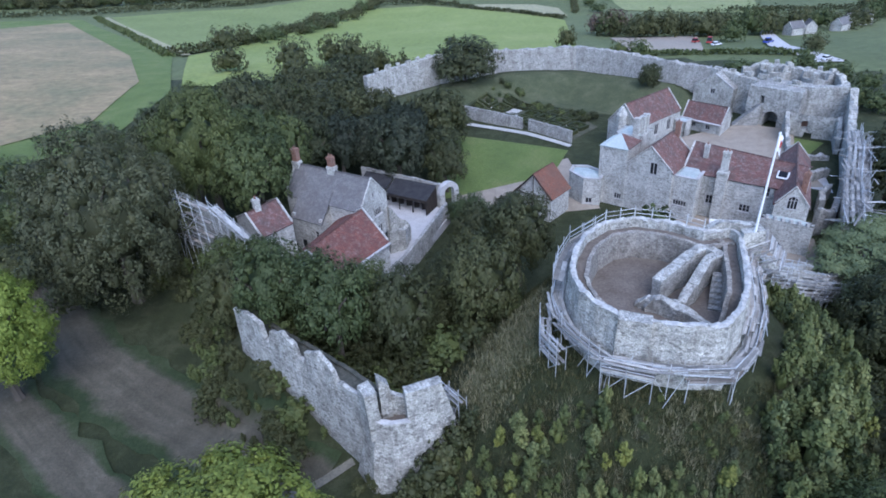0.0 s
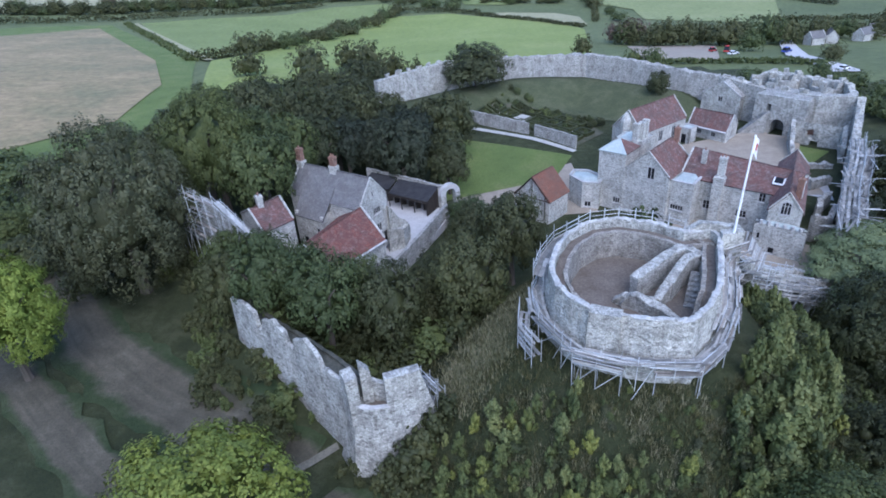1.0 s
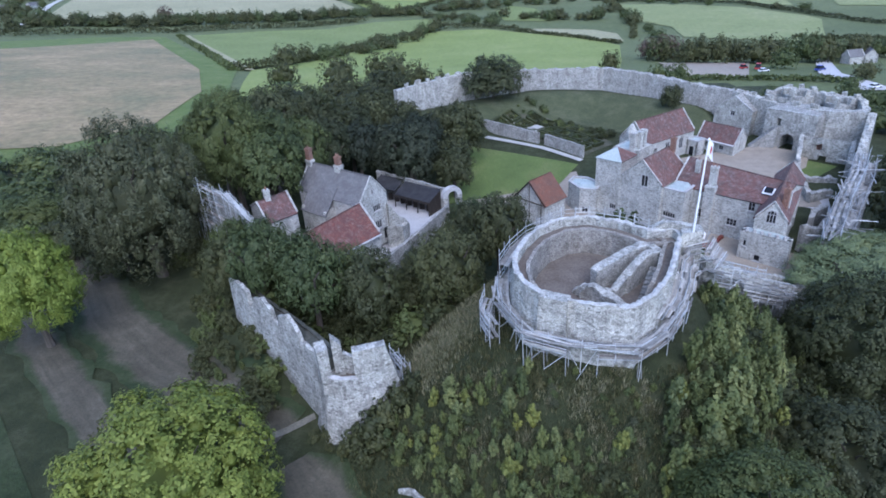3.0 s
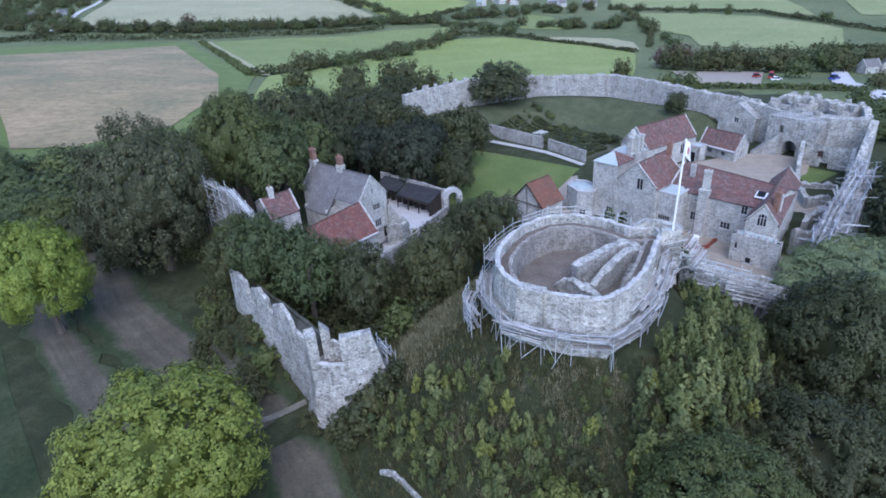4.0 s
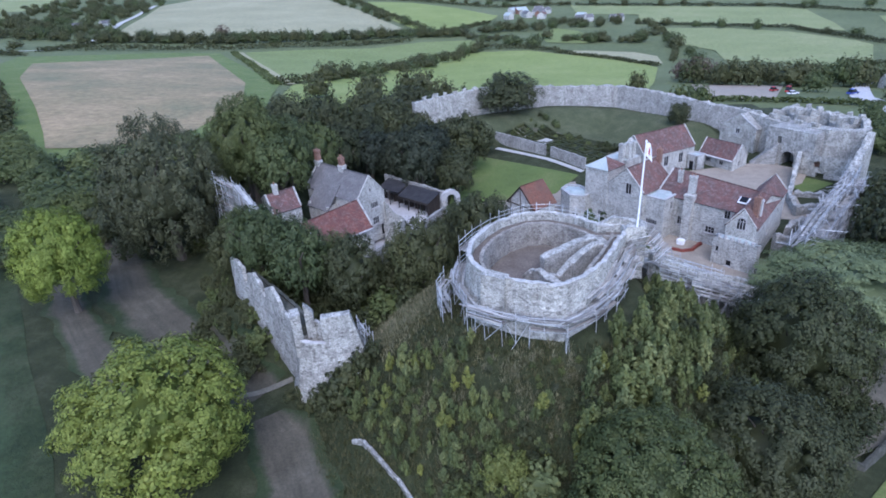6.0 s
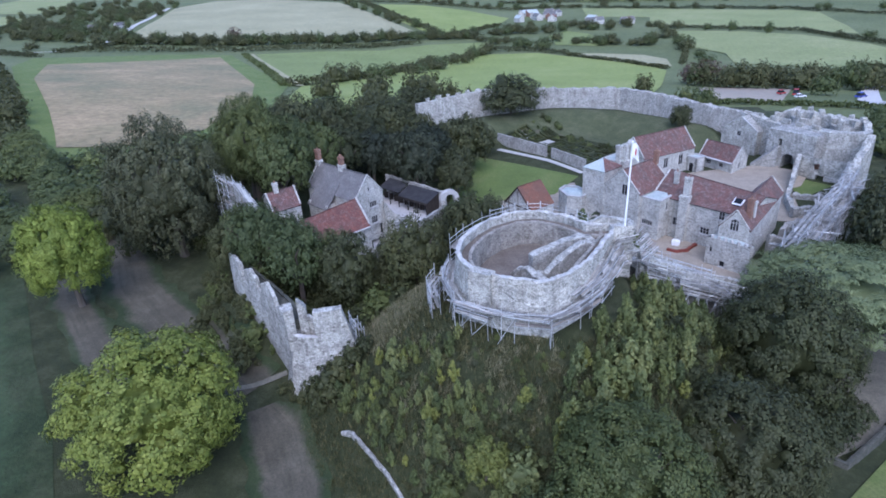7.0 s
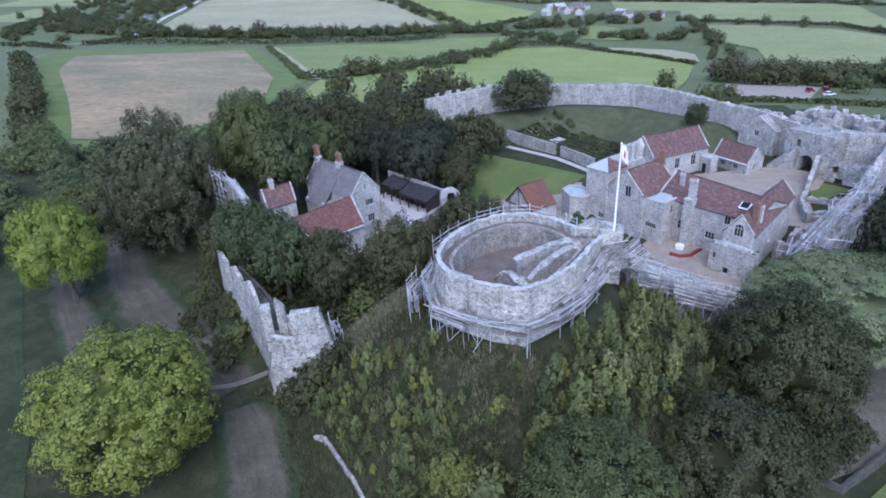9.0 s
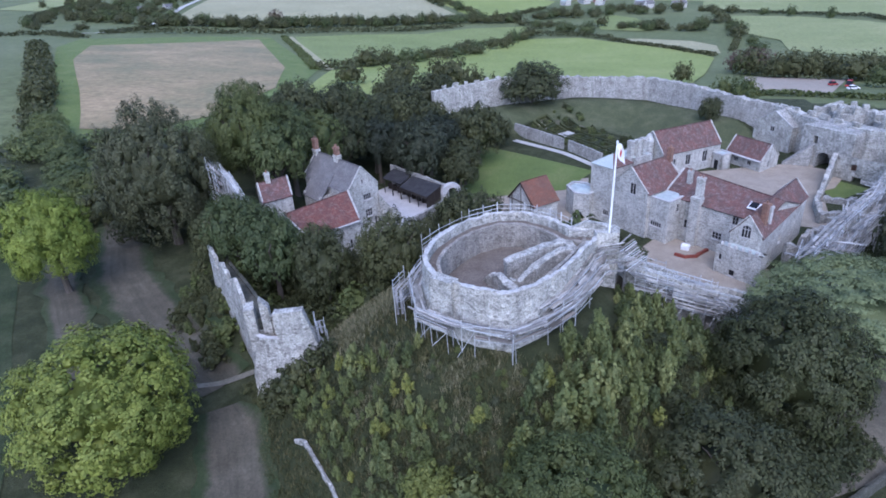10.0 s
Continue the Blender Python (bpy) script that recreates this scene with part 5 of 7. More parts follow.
for k in range(10):
    t0, t1 = math.pi * k / 10, math.pi * (k + 1) / 10
    pts = [(5.4 - 1.4 * math.cos(t0), 2.6 + 1.35 * math.sin(t0)), (5.4 - 1.4 * math.cos(t1), 2.6 + 1.35 * math.sin(t1)),
           (5.4 - 1.75 * math.cos(t1), 2.6 + 1.7 * math.sin(t1)), (5.4 - 1.75 * math.cos(t0), 2.6 + 1.7 * math.sin(t0))]
    ring = [(Vector(ga) + gdir * u, z) for u, z in pts]
    bm = bmesh.new()
    hull(bm, [(p.x - gin.x * 0.08, p.y - gin.y * 0.08, z) for p, z in ring], [(p.x + gin.x * 0.3, p.y + gin.y * 0.3, z) for p, z in ring])
    bmesh.ops.recalc_face_normals(bm, faces=bm.faces)
    part("arch_stone", bm, STONE_DARK, gate)
bm = bmesh.new()
for s0, s1 in ((0.1, 3.9), (6.9, 10.4)):
    q = [Vector(ga) + gdir * s0 + gin * 1.2, Vector(ga) + gdir * s1 + gin * 1.2, Vector(ga) + gdir * s1 + gin * 8, Vector(ga) + gdir * s0 + gin * 8]
    prism(bm, [tuple(p) for p in q], -0.4, 8.3)
part("side_wall", bm, STONE_DARK, gate)
bm = bmesh.new()
q = [Vector(ga) + gdir * 0.2 + gin * 0.6, Vector(ga) + gdir * 10.2 + gin * 0.6, Vector(ga) + gdir * 10.2 + gin * 8, Vector(ga) + gdir * 0.2 + gin * 8]
prism(bm, [tuple(p) for p in q], 8.32, 8.6)
part("terrace", bm, STONE_DARK, gate)
for k in range(18):
    a = Vector((48.3, 77.6)).lerp(Vector((53.0, 76.2)), k / 18)
    bm = bmesh.new()
    prism(bm, [(a.x, a.y), (a.x + 0.32, a.y - 0.1), (a.x + 0.75, a.y + 1.5), (a.x + 0.43, a.y + 1.6)], -0.2, 0.9 + 0.26 * k)
    part("step", bm, STONE_DARK, gate)
ruin = thing("ruined_building", "roofless ruined stone building inside the gate", "ruin")
bm = bmesh.new()
panel(bm, (55.4, 70.6), (62.4, 64.4), -0.3, 5.6, 0.8, ((2.8, 4.0, 2.4, 4.4), (3.6, 5.2, -0.3, 1.6)))
bmesh.ops.subdivide_edges(bm, edges=bm.edges, cuts=3, use_grid_fill=True)
for v in bm.verts:
    v.co += noise.noise_vector(v.co * 0.7) * 0.22
    if v.co.z > 5.2:
        v.co.z -= 0.9 + 1.1 * noise.noise(v.co * 0.45)
part("wall", bm, STONE_MID, ruin)
bm = bmesh.new()
panel(bm, (56.4, 71.2), (59.0, 68.8), 2.5, 4.5, 0.5)
part("infill", bm, BRICK, ruin, "patch of old red brickwork")
for i, (ln, tops) in enumerate((([(55.4, 70.6), (52.4, 64.6), (50.4, 60.0)], [5.8, 3.0, 1.6]), ([(62.4, 64.6), (58.6, 58.4)], [5.6, 3.4]), ([(50.4, 60.0), (47.8, 54.4), (46.8, 48.0)], [1.8, 2.6, 2.2]),
                               ([(46.2, 47.4), (51.2, 49.6)], [2.4, 2.0]), ([(50.0, 57.4), (55.6, 56.0)], [1.4, 1.8]), ([(39.6, 34.0), (42.0, 37.8), (46.0, 41.6)], [4.4, 3.6, 3.0]),
                               ([(36.4, 30.4), (39.6, 31.2), (43.4, 35.8)], [4.8, 4.0, 3.6]))):
    stub(ln, lambda x, y: land(x, y) - 0.4, tops, 0.8, 60 + i, STONE if i < 3 else STONE_DARK, ruin, "ruined_wall", 0.16, 0.7)
tagged(drape("grass_plot", [(52, 57.5), (51.5, 63), (55.5, 68.5), (60, 64)], LAWN, 0.1, 8), "small plot of green grass inside the ruin", "lawn", kind="structure")
tagged(drape("stone_floor", [(44.6, 46), (46.2, 47.2), (50.8, 49.4), (48.0, 42.8)], PAVING, 0.1, 8), "pale paved floor inside the ruin", "floor", kind="structure")
# outer gatehouse towers beyond the curtain
for cx, cy, r, z in ((63.5, 90.5, 3.4, 9.6), (69.5, 83.5, 3.4, 9.2)):
    gt = thing("gatehouse_tower", "round gatehouse tower of pale limestone with merlons", "castle tower", "gatehouse towers")
    circ = [(cx + r * math.cos(q * math.pi / 10), cy + r * math.sin(q * math.pi / 10)) for q in range(20)]
    part("tower_wall", loft(circ, levels(-0.4, lambda x, y, s: land(x, y) - 1, 8.0, 5, 0.0) + [(0, z - 1, False), (0.9, z - 1, False), (0.92, z - 2.4, False), (2.6, z - 2.4, False)], True, 0.7, 0.12, jag=0.3, seed=cx), STONE, gt)
    for q in range(0, 20, 3):
        a = q * math.pi / 10
        bar("merlon", (cx + (r - 0.4) * math.cos(a), cy + (r - 0.4) * math.sin(a), z - 1.1), (cx + (r - 0.4) * math.cos(a + 0.1), cy + (r - 0.4) * math.sin(a + 0.1), z + 0.4), 1.0, STONE, gt)
wall_thing("gatehouse_wall", "broken gatehouse wall between the towers", [(57.5, 93.5), (61.5, 92.5), (66.5, 87), (71, 80.5), (69, 75)], [8.6, 9.6, 9.2, 9.4, 8.8], 1.4, seed=71, jag=0.9, step=0.7)
pg = random.Random(4)
for a, b, z, n in (((49.9, 93.6), (60.6, 75.4), 8.9, 6), ((-29, 97.4), (-14, 109.2), 13.2, 6)):
    m = thing("parapet", "row of worn stone merlons on the curtain wall", "parapet")
    for k in range(n):
        p = Vector(a).lerp(Vector(b), (k + pg.uniform(0.1, 0.3)) / n)
        q = Vector(a).lerp(Vector(b), (k + pg.uniform(0.55, 0.8)) / n)
        w = unit2(a, b)
        w = Vector((-w.y, w.x)) * (0.6 if a[0] > 0 else 0.4)
        bm = bmesh.new()
        beam(bm, (p.x + w.x, p.y + w.y, z + 0.2), (q.x + w.x, q.y + w.y, z + 0.2), 0.6, pg.uniform(0.7, 1.2))
        bmesh.ops.subdivide_edges(bm, edges=bm.edges, cuts=3, use_grid_fill=True)
        for v in bm.verts:
            v.co += noise.noise_vector(v.co * 0.9) * 0.25
        part("merlon", bm, STONE, m)


# ---- scaffolding ----
def tube(a, b, parent, r=0.075, name="tube"):
    return bar(name, a, b, r, STEEL, parent, None, 5)


def scaffold(label, line, inner, outer, lifts, foot=None, bay=2.1, rails=True, top_rail=1.1, boards=5, sway=0.0, brace=True, seed=0, boarded=False, boardwidth=None, legs=1, group="scaffolding", boardmat=None):
    """A scaffold along a plan line, between two offsets to its right: standards, ledgers, boards and rails."""
    g = random.Random(seed)
    sc = thing("scaffolding", label, "scaffolding", group)
    pts = resample(line, bay)
    n = len(pts)
    rows = []
    for i, p in enumerate(pts):
        a, b = pts[max(0, i - 1)], pts[min(n - 1, i + 1)]
        d = unit2(a, b)
        o = Vector((d.y, -d.x))
        dz = p[2] if len(p) > 2 else 0.0
        rows.append(((p[0] + o.x * inner, p[1] + o.y * inner), (p[0] + o.x * outer, p[1] + o.y * outer), dz))
    for num, (i_, o_, dz) in enumerate(rows):
        for q in (i_, o_):
            z0 = (land(*q) - 0.1) if foot is None else foot
            if legs > 1 and (num % legs or q is i_):
                z0 = lifts[0] + dz - 0.35
            e = g.uniform(0.1, 0.9)
            tube((q[0], q[1], z0), (q[0] + g.uniform(-sway, sway), q[1] + g.uniform(-sway, sway), lifts[-1] + dz + (top_rail + e if q is o_ else 0.3)), sc, name="standard")
    for k, z in enumerate(lifts):
        for (i0, o0, d0), (i1, o1, d1) in zip(rows, rows[1:]):
            tube((*i0, z - 0.12 + d0), (*i1, z - 0.12 + d1), sc, name="ledger")
            tube((*o0, z - 0.12 + d0), (*o1, z - 0.12 + d1), sc, name="ledger")
            tube((*i0, z - 0.06 + d0), (*o0, z - 0.06 + d0), sc, name="transom")
            for b in range(boards):
                f = (b + 0.5) / boards
                p, q = mix3((*i0, z + d0), (*o0, z + d0), f), mix3((*i1, z + d1), (*o1, z + d1), f)
                e0, e1 = g.uniform(-0.12, 0.04), g.uniform(-0.04, 0.12)
                p2, q2 = mix3(p, q, e0), mix3(p, q, 1 + e1)
                bar("board", (p2[0], p2[1], p2[2] + g.uniform(0, 0.03)), (q2[0], q2[1], q2[2] + g.uniform(0, 0.03)), boardwidth or abs(outer - inner) / boards * 0.93, (boardmat or BOARD), sc, 0.05)
            if rails == "toe":
                bar("toe_board", (*o0, z + 0.12 + d0), (*o1, z + 0.12 + d1), 0.05, BOARD, sc, 0.22)
                tube((*o0, z + 0.45 + d0), (*o1, z + 0.45 + d1), sc, name="guard_rail")
            elif rails:
                for h in (0.55, 1.1):
                    if boarded:
                        bar("guard_board", (*o0, z + h + d0 + g.uniform(-0.04, 0.04)), (*o1, z + h + d1 + g.uniform(-0.04, 0.04)), 0.05, BOARD, sc, 0.2)
                    else:
                        tube((*o0, z + h + d0), (*o1, z + h + d1), sc, name="guard_rail")
                bar("toe_board", (*o0, z + 0.12 + d0), (*o1, z + 0.12 + d1), 0.05, BOARD, sc, 0.22)
            if brace and g.random() < 0.6:
                lo = (land(*o0) if k == 0 else lifts[k - 1] + d0)
                tube((*o0, lo + 0.1), (*o1, z + d1), sc, name="brace")
    return sc


FRONT = [(-8.0, 2.6), (-8.2, 0.6), (-8.1, -1.4), (-7.3, -3.4), (-6.3, -5.6), (-3.5, -6.9), (-1.2, -7.6), (1.7, -8.0), (4.0, -6.0), (6.3, -2.8), (7.7, 0.2), (8.8, 3.0)]
scaffold("galvanised tube scaffold with timber boards round the keep", FRONT[:5], 0.45, 1.6, [13.4], seed=1, bay=1.6, boards=4, sway=0.1, legs=2)
scaffold("timber boarded scaffold platform round the keep front", FRONT[4:], 0.5, 1.45, [13.55], seed=6, bay=1.6, boards=4, sway=0.06, brace=False, legs=3, rails="toe", top_rail=0.1)
scaffold("lower lift of scaffold boards round the keep foot", [(-1.2, -7.6), (1.7, -8.0), (4.0, -6.0), (6.3, -2.8)], 1.1, 1.7, [12.75], seed=2, bay=1.7, boards=3, sway=0.1, rails=False, top_rail=0.1, brace=False, legs=2, boardmat=BOARD_OLD)
scaffold("boarded bay of scaffold in front of the keep buttress", [(-6.9, -5.4), (-3.3, -7.2)], 1.0, 1.8, [12.9], seed=9, bay=1.9, boards=4, sway=0.1, rails="toe", top_rail=0.1, legs=1)
scaffold("second lift of scaffold boards against the keep wall", [(5.4, -4.0), (6.3, -2.8), (7.7, 0.2), (8.8, 3.0)], 0.45, 1.4, [14.4], seed=7, bay=1.5, boards=4, sway=0.12, brace=False, legs=9, rails="toe", top_rail=0.3)
scaffold("small scaffold stair beside the keep", [(-9.9, 0.6), (-10.4, -1.6), (-9.6, -3.8)], 0.2, 1.2, [11.4, 12.8], seed=3, bay=1.3, boards=2, boardwidth=0.28)
scaffold("scaffold on the back of the keep wall", [(-2.0, 11.0), (-5.0, 8.7), (-6.8, 5.7), (-8.0, 2.6)], 0.5, 1.5, [13.2, 15.4], seed=4, bay=2.0, boards=2)
litter = thing("scaffold_stack", "loose scaffold tubes and boards leaning on the keep scaffold", "scaffolding")
lg = random.Random(3)
rim_pts = resample(FRONT, 0.8)
for k in range(70):
    i = lg.randrange(1, len(rim_pts) - 2)
    p, q = rim_pts[i], rim_pts[i + 1]
    d = unit2(p, q)
    o = Vector((d.y, -d.x)) * lg.uniform(0.8, 2.0)
    L = lg.uniform(0.9, 2.2)
    z = lg.choice((13.7, 13.75, 13.8, 12.9, 13.7))
    tilt = lg.uniform(-0.2, 0.2)
    a, b = (p[0] + o.x - d.x * L, p[1] + o.y - d.y * L, z - tilt), (p[0] + o.x + d.x * L, p[1] + o.y + d.y * L, z + tilt)
    if k % 3:
        bar("board", a, b, 0.22, BOARD, litter, 0.05)
    else:
        tube(a, b, litter)
# raking tubes under the platform
for x, y, ux, uy in ((-6.7, -6.1, -0.7, -0.8), (-4.2, -8.0, 1.5, -0.7), (-1.4, -9.0, -1.8, -0.3), (2.4, -9.2, 0.1, -0.2)):
    tube((x + ux, y + uy, land(x + ux, y + uy) - 0.05), (x * 0.97, y * 0.97, 13.3), litter, 0.055, "raking_tube")
chute = thing("board_ramp", "sweeping ramp of weathered boards and tubes against the keep", "scaffolding")
SWEEP = resample([(4.2, -5.8), (6.3, -2.8), (7.7, 0.2), (8.8, 3.0), (10.0, 4.6), (11.8, 5.0), (12.8, 6.6)], 1.3)
last = len(SWEEP) - 1
for lane in range(13):
    w = lane / 12
    for i in range(lane // 4, last):
        def spot(k):
            a, b = SWEEP[max(0, k - 1)], SWEEP[min(last, k + 1)]
            d = unit2(a, b)
            f = k / last
            off = 0.25 + 2.0 * w * (0.75 + 0.25 * f)
            hi, lo = 14.6 + 1.9 * f ** 1.2, 13.5 + 0.7 * f
            return (SWEEP[k][0] + d.y * off, SWEEP[k][1] - d.x * off, hi + (lo - hi) * w + lg.uniform(-0.09, 0.09))
        p, q = Vector(spot(i)), Vector(spot(i + 1))
        if lg.random() < 0.14:
            continue
        e = (q - p) * lg.uniform(0.02, 0.3)
        if lane % 4 == 3:
            bar("tube", tuple(p - e), tuple(q + e), 0.08, STEEL, chute, None, 5)
        else:
            bar("board", tuple(p - e), tuple(q + e), 0.19, BOARD if lg.random() < 0.7 else BOARD_OLD, chute, 0.05)
rail = thing("wall_guard_rail", "white tubular guard rail along the keep parapet", "railing")
BACK = resample([(6.8, 7.3), (5.6, 8.6), (4.3, 9.8), (1.2, 11.3), (-2.0, 11.0), (-5.0, 8.7)], 1.7)
for i, p in enumerate(BACK):
    tube((*p, 16.2), (p[0], p[1], 18.1), rail, 0.12, "post")
    if i:
        for h in (17.3, 17.8):
            tube((*BACK[i - 1], h), (*p, h), rail, 0.065, "rail")
# stair up the motte between its walls, under scaffolding
stair = thing("motte_stair", "stone stair up the motte between rubble walls", "stair")
sa, sb = Vector((12.2, 8.0)), Vector((34.0, 20.5))
sd = (sb - sa).normalized()
sn = Vector((-sd.y, sd.x))
for k in range(58):
    f = k / 58
    p = sa.lerp(sb, f)
    z = 11.8 - 12.2 * f
    bm = bmesh.new()
    q = [p - sn * 1.1, p + sd * 0.46 - sn * 1.1, p + sd * 0.46 + sn * 1.1, p + sn * 1.1]
    prism(bm, [tuple(v) for v in q], z - 0.9, z)
    part("step", bm, STONE, stair)
for s, sd2 in ((1.5, 81), (-1.5, 82)):
    ln = [tuple(sa + sn * s), tuple(sa.lerp(sb, 0.5) + sn * s), tuple(sb + sn * s)]
    stub(ln, lambda x, y: land(x, y) - 0.8, [13.2, 6.2, 0.8], 0.8, sd2, STONE, stair, "side_wall", 0.1, 0.4)
for k, (f0, f1, z0, off) in enumerate(((0.0, 0.24, 12.2, -2.3), (0.2, 0.52, 9.0, -2.6), (0.48, 0.98, 5.2, -2.6), (0.04, 0.30, 12.0, 2.3), (0.28, 0.62, 8.4, 2.3), (0.1, 0.5, 11.2, 0.0))):
    p, q = sa.lerp(sb, f0) + sn * off, sa.lerp(sb, f1) + sn * off
    drop = -12.2 * (f1 - f0)
    scaffold("tube scaffold with timber boards over the motte stair", [(p.x, p.y, 0.0), (q.x, q.y, drop)], -0.9, 0.9, [z0 - 1.5, z0], seed=10 + k, bay=1.8, boards=4, sway=0.2, boarded=k == 1, top_rail=0.6)
loose = random.Random(5)
for k in range(64):
    f = loose.random() * 0.9
    p = sa.lerp(sb, f) + sn * loose.uniform(-3.4, 3.2)
    z = 12.0 - 12.6 * f + loose.uniform(-1.2, 0.4)
    a = math.atan2(sd.y, sd.x) + loose.choice((0, 0, 0, 1.57)) + loose.uniform(-0.2, 0.2)
    L = loose.uniform(1.2, 2.6)
    dz = -math.tan(0.45) * L * (0.8 if abs(math.cos(a - math.atan2(sd.y, sd.x))) > 0.5 else 0.0) * loose.uniform(0.6, 1.1)
    bar("loose_board", (p.x - math.cos(a) * L, p.y - math.sin(a) * L, z - dz), (p.x + math.cos(a) * L, p.y + math.sin(a) * L, z + dz), 0.22, BOARD, stair, 0.05)
# scaffolding over the south-east curtain and on the west wall
SE = [(59.2, 55.6), (53.8, 47.2), (45.3, 35.7), (36.9, 23.2)][::-1]
scaffold("scaffolding with boards outside the south-east curtain wall", SE, 0.4, 2.0, [0.6, 2.6, 4.6], seed=21, bay=2.0, boards=3, sway=0.3)
scaffold("scaffold boards over the top of the curtain wall", SE, -1.5, 0.6, [6.3], foot=4.6, seed=23, bay=1.8, boards=3, sway=0.35, boardwidth=0.36)
clad = thing("scaffold_stack", "loose boards and tubes thrown over the curtain scaffold", "scaffolding")
for k in range(120):
    p = Vector(SE[0]).lerp(Vector(SE[-1]), loose.random()) + Vector((0.85, -0.53)) * loose.uniform(-1.6, 2.4)
    a = math.atan2(32.4, 22.3) + loose.uniform(-0.35, 0.35) + (1.57 if loose.random() < 0.25 else 0)
    L = loose.uniform(1.0, 2.4)
    z, dz = loose.uniform(4.4, 7.2), loose.uniform(-0.5, 0.5)
    e = Vector((math.cos(a), math.sin(a))) * L
    if k % 3:
        bar("board", (p.x - e.x, p.y - e.y, z - dz), (p.x + e.x, p.y + e.y, z + dz), 0.22, BOARD, clad, 0.05)
    else:
        bar("tube", (p.x - e.x, p.y - e.y, z - dz), (p.x + e.x, p.y + e.y, z + dz), 0.09, STEEL, clad, None, 5)
scaffold("scaffolding on the west curtain wall", [(-53.6, 31.2), (-49.8, 27.2), (-46.2, 23.8)], 0.3, 1.5, [10.6, 12.6, 14.6, 16.3], seed=24, bay=2.2, boards=1, sway=0.12, boardwidth=0.4, boardmat=BOARD_OLD, rails=False, top_rail=0.9)
scaffold("raking scaffold at the end of the west curtain wall", [(-46.0, 23.6, 0.0), (-44.0, 22.0, -1.4), (-41.8, 20.4, -3.0)], -0.6, 0.6, [16.4], foot=11.5, seed=26, bay=1.5, boards=1, sway=0.1, boardwidth=0.6)
scaffold("small scaffold beside the corner tower", [(-20.0, -2.4), (-18.6, -4.6)], 0.2, 1.1, [8.8], seed=25, bay=1.6, boards=1, sway=0.15, boardwidth=0.25)

# ---- trees ----
bm = bmesh.new()
bmesh.ops.create_icosphere(bm, subdivisions=1, radius=1.0)
CLUMP_V = np.array([tuple(v.co) for v in bm.verts])
CLUMP_F = [tuple(v.index for v in f.verts) for f in bm.faces]
bm.free()


